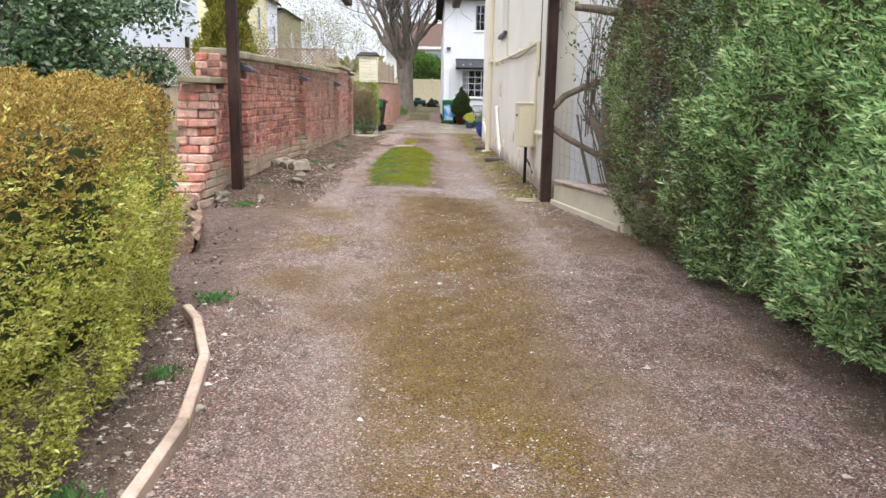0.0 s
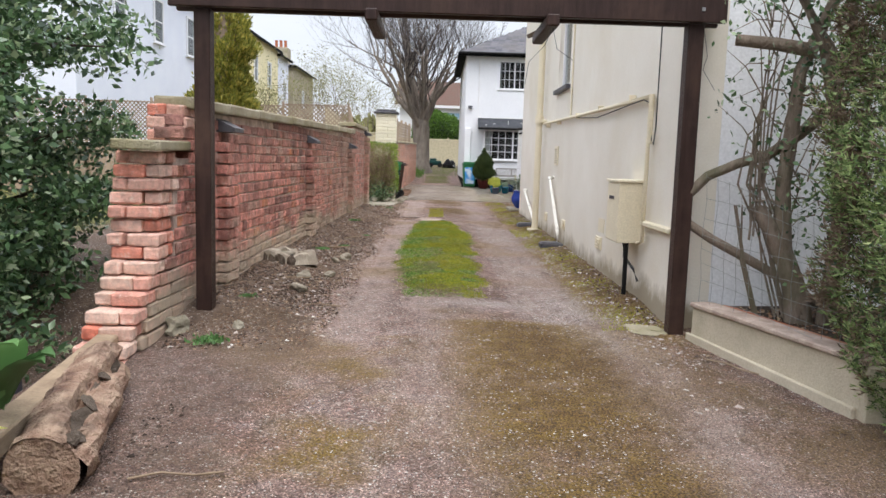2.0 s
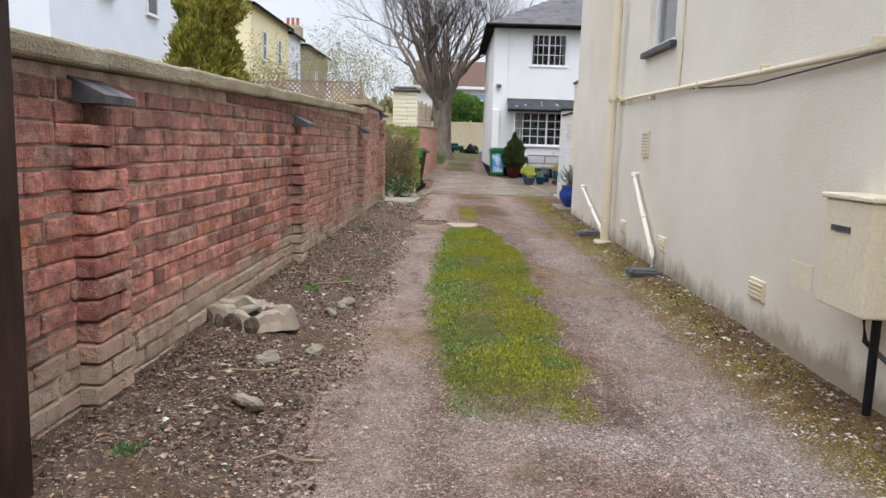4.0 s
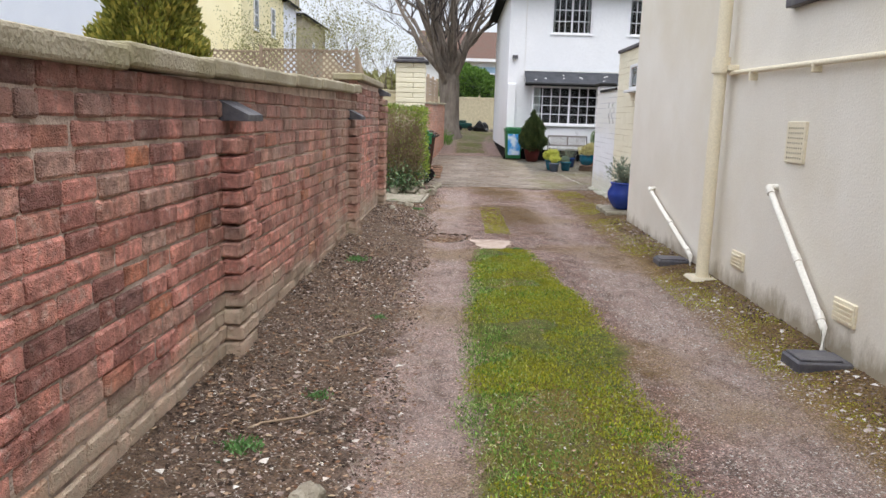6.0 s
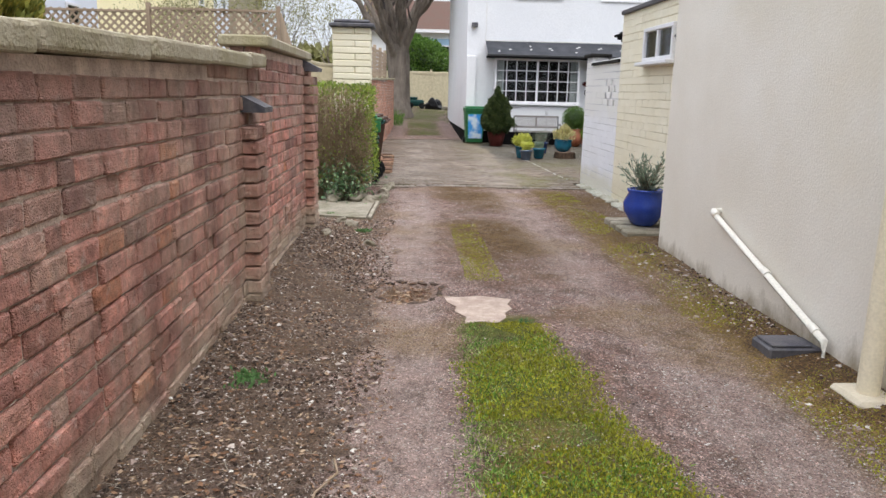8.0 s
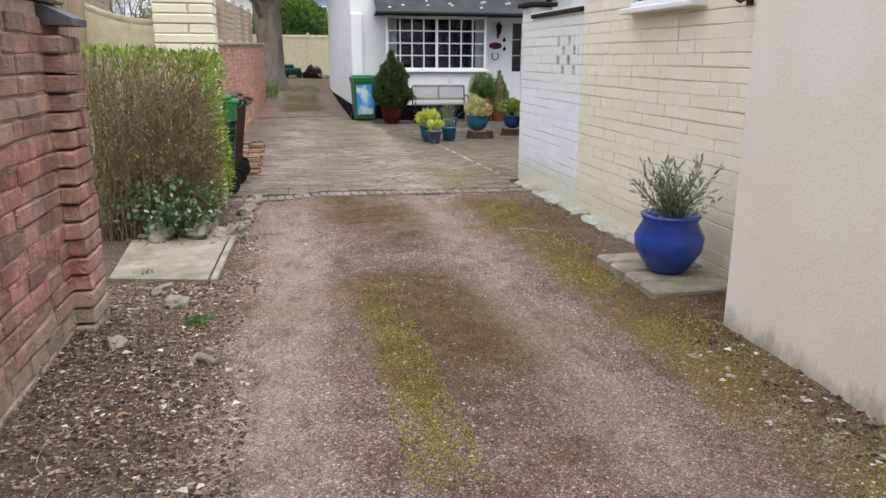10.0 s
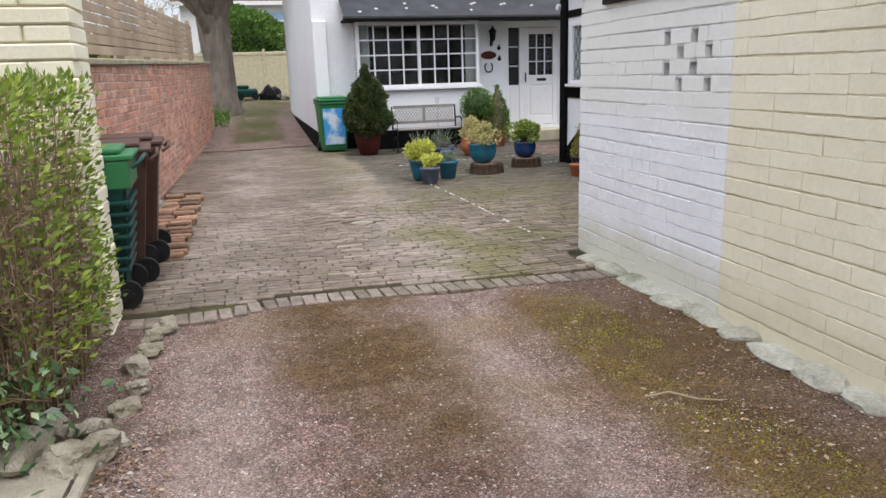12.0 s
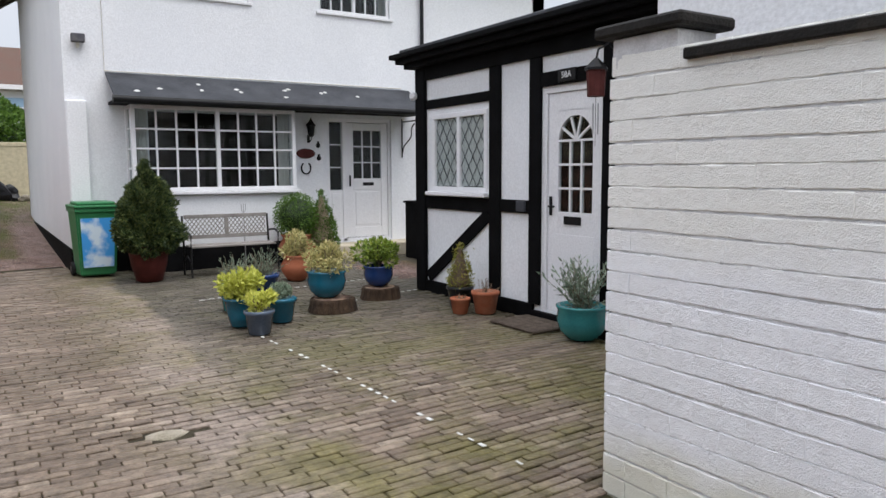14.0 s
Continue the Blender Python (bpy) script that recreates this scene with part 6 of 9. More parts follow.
def bare_tree(name, label, category, x, y, z, height, r0, seed, levels=5, fork=0.3, limbs=7, material="tree_bark", upright=0.55, lean=0.0, twigs=True, spread=0.62):
    """Tapered trunk, limbs and fine twigs, each limb running on in smaller ones."""
    rnd = random.Random(seed)
    t = thing(name, label, category, at=(x, y, z))
    trunk, limb, twig = [], [], []

    def grow(p, d, length, r, level):
        n = 5
        path, rad = [p.copy()], [r]
        q = p.copy()
        for i in range(n):
            d = (d + Vector((rnd.gauss(0, 0.13), rnd.gauss(0, 0.13), rnd.gauss(0, 0.06) + 0.05 * upright))).normalized()
            q = q + d * length / n
            path.append(q.copy())
            rad.append(r * (1 - 0.55 * (i + 1) / n))
        (limb if level <= 2 else twig).append((path, rad))
        if level >= levels:
            return
        k = 3 if level < 2 else 4
        for i in range(k):
            at = rnd.uniform(0.35, 1.0) if i else 1.0
            j = min(n, max(1, int(at * n)))
            s = Vector((rnd.gauss(0, 1), rnd.gauss(0, 1), rnd.gauss(0.3, 0.6))).normalized()
            nd = (d * 0.9 + s * spread + Vector((0, 0, 0.25 * upright))).normalized()
            grow(path[j], nd, length * rnd.uniform(0.55, 0.8), rad[j] * rnd.uniform(0.5, 0.75), level + 1)

    hf = height * fork
    base = [(Vector((lean * hf * k, 0, hf * k)) + Vector((rnd.gauss(0, 0.04), rnd.gauss(0, 0.04), 0)), r0 * (1.45 - 0.65 * min(1, k * 3)) * (1 if k < 0.8 else 1.1)) for k in (-0.1, 0.0, 0.12, 0.3, 0.55, 0.8, 1.0)]
    v, f = tube([b[0] for b in base], [b[1] for b in base], 16)
    trunk_v = []
    for p in v:
        a = math.atan2(p.y, p.x)
        k = 1 + 0.10 * math.sin(5 * a + 0.5) + 0.07 * math.sin(9 * a + p.z)
        trunk_v.append((p.x * k, p.y * k, p.z))
    raw("trunk", trunk_v, f, material, t, "", True)
    top = base[-1][0]
    for i in range(limbs):
        a = 2 * math.pi * i / limbs + rnd.uniform(-0.3, 0.3)
        out = rnd.uniform(0.35, 0.95) if i else 0.1
        d = Vector((math.cos(a) * out, math.sin(a) * out, 1.0)).normalized()
        grow(top - Vector((0, 0, rnd.uniform(0, 0.25) * hf)), d, (height - hf) * rnd.uniform(0.38, 0.5), r0 * rnd.uniform(0.2, 0.36), 1)
    for i, l in enumerate(limb[:14]):
        tubes("limb", [l], material, t, 7)
    if len(limb) > 14:
        tubes("branch", limb[14:], material, t, 6)
    if twig:
        tubes("twig_mass", twig, "grey_twig" if twigs else material, t, 3)["kind"] = "stuff"
    return t, twig


# ---- timber frame over the drive ----
def pergola():
    p = thing("timber_arch", "dark brown stained timber arch over gravel drive", "arch")
    for x in (-2.27, 1.40):
        part("post", bx(x - 0.06, x + 0.06, 8.72, 8.84, 0.25, 2.72, 0.008), "dark_timber", p)
    part("beam", bx(-2.50, 1.60, 8.665, 8.715, 2.72, 2.90, 0.006), "dark_timber", p)
    part("beam", bx(-2.50, 1.60, 8.845, 8.895, 2.72, 2.90, 0.006), "dark_timber", p)
    part("top_rail", bx(-2.48, 1.58, 8.72, 8.84, 2.902, 2.97, 0.006), "dark_timber", p)
    for x in (-1.0, 0.30):
        part("joist", bx(x - 0.045, x + 0.045, 8.50, 9.35, 2.63, 2.715, 0.01), "dark_timber", p)
    for x in (-2.3, 1.42):
        part("bolt", bx(x - 0.012, x + 0.012, 8.655, 8.664, 2.80, 2.824), "alu", p)
    w = thing("loose_wire", "thin loose wires hanging from timber arch", "wire")
    pipe("strand", [(0.3, 8.52, 2.62), (0.25, 8.55, 2.5), (0.14, 8.55, 2.38), (0.12, 8.55, 2.22)], 0.0022, "cable", w, sides=5)
    pipe("strand", [(0.3, 8.52, 2.62), (0.34, 8.55, 2.48), (0.46, 8.55, 2.40)], 0.0022, "cable", w, sides=5)
    pipe("strand", [(1.46, 8.80, 2.8), (1.52, 8.8, 2.5), (1.50, 8.82, 2.4), (1.6, 8.82, 2.25)], 0.0022, "cable", w, sides=5)


pergola()


# ---- clipped golden hedge ----
def plumes(pts, dirs, per, length, leaf, width, spread=0.35, curl=0.25):
    """Flat feathery sprays: each a short axis with leaflets to both sides."""
    n = len(pts)
    d = dirs + rng.normal(size=(n, 3)) * spread
    d /= np.linalg.norm(d, axis=1, keepdims=True) + 1e-9
    side = np.cross(d, rng.normal(size=(n, 3)) * 0.6 + np.array([0, 0, 1.0]))
    side /= np.linalg.norm(side, axis=1, keepdims=True) + 1e-9
    L = length * rng.uniform(0.6, 1.25, n)
    P, D = [], []
    for k in range(per):
        t = (k + 0.5) / per
        sg = 1 if k % 2 else -1
        P.append(pts + d * (L * (t - 0.35))[:, None] - np.array([0, 0, 1.0]) * (curl * L * t * t)[:, None])
        D.append(d * (0.45 + 0.7 * t) + side * sg * (1.0 - 0.75 * t))
    return leaf_quads(np.concatenate(P), leaf, np.concatenate(D), width, 0.22)


def golden_hedge():
    h = thing("golden_hedge", "clipped golden green hedge of feathery sprays beside timber edging", "hedge")
    # solid dark block, its colour giving the shade between sprays
    core_box("branch_core", -3.4, -1.90, -0.6, 4.6, 0.05, 1.36, "leaf_spruce_and_shade", h)
    P, N = box_points(30000, -3.6, -1.48, -0.2, 4.95, 0.12, 1.52, ["+x", "+y", "+z"], 0.28, 0.09, 0.10)
    P[:, 0] += (np.interp(P[:, 1], [0, 2, 3.5, 5], [0.28, 0.17, 0.02, -0.22]) - 0.05 * smooth((0.75 - P[:, 2]) / 0.6)) * np.where(P[:, 0] > -2.4, 1, 0)
    P[:, 2] += 0.08 * smooth((P[:, 1] - 2.5) / 1.5) * (P[:, 2] > 0.9)
    f = fnoise(P, 2.6, 44) + 0.35 * fnoise(P, 6.0, 45)
    P += N * (0.035 * f)[:, None]
    keep = f + 0.7 * rng.normal(size=len(P)) > -1.15
    P, N = P[keep], N[keep]
    up = N + np.array([0, 0, 0.55])
    up /= np.linalg.norm(up, axis=1, keepdims=True)
    high = P[:, 2] + 0.16 * rng.normal(size=len(P)) + 0.10 * fnoise(P, 0.6, 46) > 1.12
    quads("foliage", plumes(P[~high], up[~high], 8, 0.065, 0.024, 0.42, 0.55), "leaf_gold", h)
    quads("foliage", plumes(P[high], up[high], 8, 0.050, 0.020, 0.42, 0.65), "leaf_rust", h, "ochre-brown tips along clipped top")


golden_hedge()


# ---- tall cypress hedge ----
def cypress_hedge():
    h = thing("cypress_hedge", "tall dense dark green cypress hedge along drive", "hedge")
    part("branch_core", bx(2.50, 4.2, -2.5, 6.80, 0.05, 4.1, 0.2, 2), "leaf_brown", h)
    P, N = box_points(46000, 2.14, 4.4, -0.6, 7.2, 0.24, 3.6, ["-x", "+y"], 0.3, 0.16, 0.12, 11)
    P[:, 0] += 0.13 * smooth((0.8 - P[:, 2]) / 0.5) - 0.26 * smooth((P[:, 1] - 4.4) / 2.2) - 0.10 * smooth((P[:, 2] - 0.6) / 0.8)
    P[:, 1] += 0.45 * smooth((P[:, 2] - 0.7) / 0.8) * smooth((P[:, 1] - 6.2) / 0.8)
    f = fnoise(P, 1.7, 51) + 0.6 * fnoise(P, 4.0, 52)
    P += N * (0.05 * f)[:, None]
    keep = f + 0.6 * rng.normal(size=len(P)) > -0.95
    P, N, f = P[keep], N[keep], f[keep]
    side = rng.normal(size=P.shape) * np.array([0.15, 1.0, 0.35])
    d = N * 0.55 + side * 0.7 + np.array([0, 0, 0.45])
    dry = fnoise(P, 0.8, 5) + 0.5 * rng.normal(size=len(P)) + 1.0 * smooth((P[:, 1] - 4.8) / 1.5) > 1.15
    old = P[:, 1] + 0.5 * rng.normal(size=len(P)) > 5.2
    a, b = ~dry & ~old, ~dry & old
    quads("foliage", plumes(P[a], d[a], 9, 0.13, 0.050, 0.26, 0.3, 0.15), "leaf_cypress", h)
    quads("foliage", plumes(P[b], d[b], 8, 0.11, 0.042, 0.26, 0.4, 0.2), "leaf_cypress_old", h, "darker thinner sprays at hedge end")
    quads("foliage", plumes(P[dry], d[dry], 7, 0.10, 0.045, 0.24, 0.4, 0.4), "leaf_brown", h, "dry brown inner sprays")
    for y in (1.2, 2.9, 4.6, 5.9, 6.5):
        x = 2.36 + random.uniform(-0.05, 0.06)
        tubes("trunk", [([(x, y, 0.1), (x + 0.03, y + 0.03, 0.7), (x + 0.1, y + 0.1, 1.6)], [0.055, 0.045, 0.03])], "bark", h, 8)
    twigs = []
    for i in range(260):
        y, z = random.uniform(0.5, 7.1), random.uniform(0.25, 2.6)
        s = Vector((2.35, y, z))
        e = s + Vector((-random.uniform(0.05, 0.25), random.uniform(-0.3, 0.3), random.uniform(-0.1, 0.3)))
        twigs.append(([s, (s + e) / 2 + Vector((0, 0, 0.03)), e], [0.006, 0.004, 0.0015]))
    tubes("twig_mass", twigs, "bark", h, 4)["kind"] = "stuff"


cypress_hedge()


# ---- dark evergreen tree beyond the broken wall ----
def holly_tree():
    t = thing("evergreen_tree", "dense dark evergreen tree with glossy leaves beside broken wall", "tree")
    pipe("trunk", [(-4.9, 9.9, -0.2), (-4.85, 9.9, 1.5), (-4.7, 9.8, 3.5), (-4.6, 9.8, 5.2)], 0.12, "bark", t)
    lines = []
    rnd = random.Random(4)
    cl = []
    for i in range(290):
        z = rnd.uniform(0.3, 5.6)
        a = rnd.uniform(0, 2 * math.pi)
        R = 2.05 * math.sqrt(max(0.05, 1 - abs(z - 2.4) / 3.9))
        rr = R * rnd.uniform(0.45, 1.0)
        e = Vector((-5.15 + rr * 0.95 * math.cos(a), 9.3 + rr * 1.05 * math.sin(a), z))
        s = Vector((-4.8, 9.85, max(0.4, z - rnd.uniform(0.2, 0.8))))
        m = (s + e) / 2 + Vector((0, 0, 0.12))
        lines.append(([s, m, e], [0.03, 0.018, 0.006]))
        cl.append((e, rnd.uniform(0.28, 0.5)))
    tubes("branch_core", lines, "bark", t, 4)["kind"] = "stuff"
    P = []
    for e, r in cl:
        k = 300
        d = rng.normal(size=(k, 3))
        d /= np.linalg.norm(d, axis=1, keepdims=True)
        P.append(np.array(e[:]) + d * (r * rng.uniform(0.2, 1, (k, 1)) ** 0.6) * np.array([1, 1, 0.7]))
    P = np.concatenate(P)
    P = P[P[:, 0] < -2.95]
    quads("foliage", leaf_quads(P, 0.08, None, 0.52), "leaf_holly", t)
    # a low dark mass of the same growth nearer the hedge
    s = thing("evergreen_shrub", "dark spreading evergreen shrub behind golden hedge", "shrub")
    P, N = box_points(26000, -6.5, -3.25, 4.6, 8.6, 0.0, 3.1, ["+x", "-y", "+z", "+y"], 0.7, 0.35, 0.5, 21)
    quads("foliage", leaf_quads(P, 0.07, N, 0.5, 1.2), "leaf_holly", s)
    tubes("branch_core", [([(-4.5, 6.5, -0.3), (-4.5 + rnd.uniform(-1, 1), 6.5 + rnd.uniform(-1, 1), rnd.uniform(1.5, 3.2))], [0.04, 0.01]) for i in range(14)], "bark", s, 5)["kind"] = "stuff"


holly_tree()


# ---- raised bed with climber by the end wall ----
def raised_bed():
    b = thing("raised_bed_wall", "low rendered bed wall with pink brick coping", "wall", kind="structure")
    A, B_ = Vector((1.47, 8.62, 0)), Vector((1.88, 7.05, 0))
    d = (B_ - A)
    bm = bmesh.new()
    beam(bm, (A.x + 0.06, A.y, 0.42), (B_.x + 0.06, B_.y, 0.42), 0.12, 0.38, bevel=0.01)
    part("wall", bm, "concrete", b)
    part("wall", beam(bmesh.new(), (B_.x + 0.0, B_.y, 0.42), (B_.x + 0.8, B_.y - 0.02, 0.42), 0.12, 0.38, bevel=0.01), "concrete", b)
    part("coping_slab", beam(bmesh.new(), (A.x + 0.07, A.y, 0.63), (B_.x + 0.07, B_.y - 0.03, 0.63), 0.19, 0.035, bevel=0.008), "pink_render", b)
    part("footing_strip", beam(bmesh.new(), (A.x - 0.02, A.y, 0.36), (B_.x - 0.02, B_.y, 0.31), 0.03, 0.10, bevel=0.008), "concrete", b)
    bm = bmesh.new()
    vs = [bm.verts.new(p) for p in ((1.58, 8.9, 0.56), (1.58, 8.62, 0.56), (1.98, 7.1, 0.56), (3.2, 7.1, 0.6), (3.2, 8.9, 0.6))]
    bm.faces.new(vs)
    part("bed_soil", bm, "soil", b)
    part("brick_edging", beam(bmesh.new(), (A.x + 0.22, A.y - 0.02, 0.60), (B_.x + 0.22, B_.y - 0.05, 0.60), 0.10, 0.06, bevel=0.01), "terracotta", b, "dull red brick edging")
    c = thing("bare_climber", "old climber with thick forked trunk and wiry stems on white wall", "shrub")
    rnd = random.Random(9)
    main = [([(2.16, 8.30, 0.45), (2.10, 8.32, 0.80), (2.00, 8.35, 1.10), (1.97, 8.36, 1.55), (2.00, 8.36, 1.95), (2.02, 8.35, 2.35), (2.20, 8.30, 2.85), (2.3, 8.2, 3.6)], [0.11, 0.085, 0.065, 0.052, 0.050, 0.045, 0.04, 0.03]),
            ([(2.02, 8.34, 1.02), (1.92, 8.36, 1.22), (1.84, 8.38, 1.34), (1.80, 8.38, 1.38)], [0.075, 0.06, 0.055, 0.045]),
            ([(2.30, 8.25, 0.5), (2.32, 8.2, 1.3), (2.26, 8.2, 1.9), (2.14, 8.25, 2.5), (1.9, 8.3, 2.95)], [0.07, 0.06, 0.055, 0.05, 0.04]),
            ([(2.10, 8.3, 2.48), (1.85, 8.36, 2.53), (1.58, 8.42, 2.56)], [0.05, 0.045, 0.04])]
    for m in main:
        tubes("stem", [m], "climber_bark", c, 10)
    lines = []
    for i in range(10):
        x0 = 1.80 + rnd.uniform(-0.05, 0.22)
        top_ = rnd.uniform(1.9, 3.2)
        bend = rnd.uniform(-0.16, 0.04)
        lines.append(([(x0, 8.36, 1.32 + rnd.uniform(-0.2, 0.1)), (x0 + bend, 8.38, 1.55), (x0 + bend * 0.6, 8.4, (1.6 + top_) / 2), (x0 + rnd.uniform(-0.05, 0.25), 8.4, top_)], [0.009, 0.008, 0.006, 0.003]))
    for i in range(8):
        x0 = rnd.uniform(1.72, 2.1)
        lines.append(([(x0 + 0.1, 8.34, 0.6), (x0, 8.4, 1.0), (x0 - rnd.uniform(0.0, 0.15), 8.42, 1.4)], [0.009, 0.008, 0.006]))
    for i in range(110):
        z = rnd.uniform(1.3, 3.2)
        s = Vector((1.95 + rnd.uniform(-0.2, 0.4), 8.35, z))
        e = s + Vector((rnd.uniform(-0.35, 0.2), rnd.uniform(-0.3, 0.2), rnd.uniform(-0.15, 0.4)))
        lines.append(([s, (s + e) / 2 + Vector((0, 0, 0.05)), e], [0.006, 0.004, 0.0015]))
    tubes("twig_mass", lines, "climber_bark", c, 5)["kind"] = "stuff"
    P = []
    for l in lines[18:]:
        if rnd.random() < 0.55:
            P.append(np.array(l[0][-1][:]) + rng.normal(size=(9, 3)) * 0.06)
    for i in range(150):
        z_ = rnd.uniform(0.7, 4.2)
        e = np.array([rnd.uniform(2.12 - 0.10 * max(0, z_ - 2.2), 3.0), rnd.uniform(7.1, 8.4), z_])
        P.append(e + rng.normal(size=(70, 3)) * 0.15)
    P = np.concatenate(P)
    quads("foliage", leaf_quads(P, 0.05, None, 0.6), "leaf_holly", c)
    Pd = np.stack([rng.uniform(1.62, 2.5, 700), rng.uniform(7.2, 8.8, 700), np.full(700, 0.575)], 1)
    Pd = Pd[Pd[:, 0] > 1.60 + (8.62 - Pd[:, 1]) * 0.26]
    ql = leaf_quads(Pd, 0.045, None, 0.6)
    ql[..., 2] = Pd[:, None, 2] + np.abs(ql[..., 2] - Pd[:, None, 2]) * 0.5
    tagged(quads("leaf_litter", ql, "dry_leaf"), "dead leaves lying on bed soil", "leaves", kind="stuff")
    br = thing("fallen_bough", "long crooked bare bough leaning on white wall", "branch")
    tubes("bough", [([(1.44, 8.76, 1.46), (1.56, 8.72, 1.60), (1.76, 8.66, 1.70), (1.95, 8.58, 1.77), (2.12, 8.50, 1.92), (2.4, 8.4, 2.2)], [0.040, 0.038, 0.038, 0.040, 0.045, 0.04])], "climber_bark", br, 10)
    tubes("bough", [([(1.44, 8.78, 1.24), (1.62, 8.72, 1.12), (1.90, 8.62, 0.97), (2.2, 8.5, 0.80), (2.4, 8.3, 0.60)], [0.034, 0.036, 0.036, 0.035, 0.03])], "climber_bark", br, 9)
    wf = thing("wire_netting", "loose sagging galvanised wire netting on bed wall", "netting")
    lines = []
    for i in range(8):
        z = 0.66 + 0.13 * i
        lines.append(([(1.52 + 0.42 * t, 8.62 - 1.6 * t, z + 0.03 * math.sin(5 * t + i) - 0.35 * t * (i / 8)) for t in np.linspace(0, 1, 9)], 0.0018))
    for i in range(13):
        t = i / 12
        lines.append(([(1.52 + 0.42 * t + 0.01 * math.sin(k * 2), 8.62 - 1.6 * t, 0.62 + (1.0 - 0.35 * t) * k / 5) for k in range(6)], 0.0015))
    tubes("mesh", lines, "wire", wf, 3)


raised_bed()


# ---- edging, log, stump, stones ----
def drive_edges():
    k = thing("timber_edging", "worn grey-brown timber edging strip beside golden hedge", "edging")
    pts = [(-1.05, 0.6), (-1.04, 1.3), (-1.04, 2.1), (-1.05, 3.0), (-1.18, 3.75), (-1.40, 4.35), (-1.55, 4.62)]
    for (xa, ya), (xb, yb) in zip(pts, pts[1:]):
        part("strip", beam(bmesh.new(), (xa, ya + 0.004, gz(ya) + 0.012), (xb, yb - 0.004, gz(yb) + 0.012), 0.055, 0.10, bevel=0.008), "kerb_wood", k)
    lg = thing("rotten_log", "rotten split log with pale bark lying beside drive", "log")
    n = 26
    ctr = [Vector((-2.10 - 0.26 * t, 6.05 + 1.15 * t, 0.33 + 0.09 * t)) for t in np.linspace(0, 1, n)]
    v, f = tube(ctr, [0.15 + 0.02 * math.sin(3 * t) for t in np.linspace(0, 1, n)], 22)
    vv = []
    for q, p in enumerate(v):
        c = ctr[min(q // 22, n - 1)]
        d = (p - c).normalized() if (p - c).length else Vector((0, 0, 1))
        k = 0.05 * noise.noise(Vector((p.x * 4, p.y * 2.2, p.z * 4))) + 0.03 * noise.noise(p * 11) + 0.012 * noise.noise(p * 30)
        split = -0.07 * math.exp(-((math.atan2(d.x, d.z) - 0.75 + 0.3 * math.sin(p.y * 5)) / 0.22) ** 2)
        vv.append(tuple(p + d * (k + split)))
    raw("log_body", vv, f, "rotten_wood", lg, "", False)
    for i in range(6):
        t = i / 5
        part("bark_plate", lump(i + 3, (0.05, 0.12, 0.018), 1, 0.4, 2), "bark", lg).matrix_basis = pose(-2.03 - 0.22 * t, 6.2 + 0.85 * t, 0.42 + 0.06 * t, random.uniform(-10, 10), random.uniform(40, 60), random.uniform(0, 30))
    bd = thing("timber_board", "pale bare board set along bed edge", "board")
    part("board", beam(bmesh.new(), (-2.35, 6.0, 0.40), (-2.62, 7.9, 0.42), 0.14, 0.10, bevel=0.01), "bare_wood", bd)
    # broad-leaved plant
    pl = thing("broad_leaved_plant", "bright green broad-leaved plant behind log", "plant")
    for i in range(16):
        a, r = i * 2.4, random.uniform(0.05, 0.16)
        n = 6
        V, F = [], []
        L, W = random.uniform(0.20, 0.32), random.uniform(0.10, 0.15)
        for s in range(n + 1):
            t = s / n
            w = W * math.sin(math.pi * min(1, t * 0.95 + 0.04)) ** 0.6 * (1 - 0.3 * t)
            zz = 0.15 * math.sin(t * 2.2) + 0.01 * math.sin(9 * t)
            V += [(L * t, -w, zz + 0.02), (L * t, 0, zz), (L * t, w, zz + 0.02)]
        for s in range(n):
            b = 3 * s
            F += [(b, b + 3, b + 4, b + 1), (b + 1, b + 4, b + 5, b + 2)]
        o = raw("leaf", V, F, "leaf_weed", pl, "", True)
        o.matrix_basis = pose(-2.40 + r * math.cos(a), 6.15 + r * math.sin(a), 0.50 + random.uniform(0, 0.12), 0, random.uniform(-35, 5), math.degrees(a))
    fs = thing("paving_slab", "dark paving slabs in bed behind broken wall", "slab")
    for i in range(4):
        part("slab", bx(-3.9 + 0.02, -3.2, 4.9 + i * 0.75, 5.62 + i * 0.75, -0.10, 0.16, 0.01), "slate_cap", fs)
    # hollow stump
    st = thing("hollow_stump", "low hollow sawn tree stump with pale wood", "stump", at=(-2.14, 11.28, GH(-2.14, 11.28) - 0.02), rz=-25)
    bm = bmesh.new()
    n = 56
    rings = []
    hole = [0.40 + 0.24 * abs(math.cos(a_ + 0.3)) + 0.05 * math.sin(6 * a_) for a_ in [2 * math.pi * i / n for i in range(n)]]
    for k_, (rk, zk) in enumerate(((1.08, 0.0), (1.0, 0.06), (0.97, 0.115), (0.90, 0.13), (0.0, 0.118), (-0.05, 0.03), (-0.6, 0.02))):
        ring = []
        for i in range(n):
            a = 2 * math.pi * i / n
            w = 1 + 0.10 * math.sin(2 * a + 0.4) + 0.08 * math.sin(5 * a) + 0.035 * math.sin(13 * a)
            r_ = rk * w if rk > 0 else hole[i] + rk * hole[i]
            zz = zk + (0.022 * math.sin(3 * a + 1) + 0.010 * math.sin(9 * a)) * (zk > 0.05) - (0.035 if i % 14 == 0 and zk > 0.1 else 0)
            ring.append(bm.verts.new((0.27 * r_ * math.cos(a) * 1.1, 0.22 * r_ * math.sin(a), zz)))
        rings.append(ring)
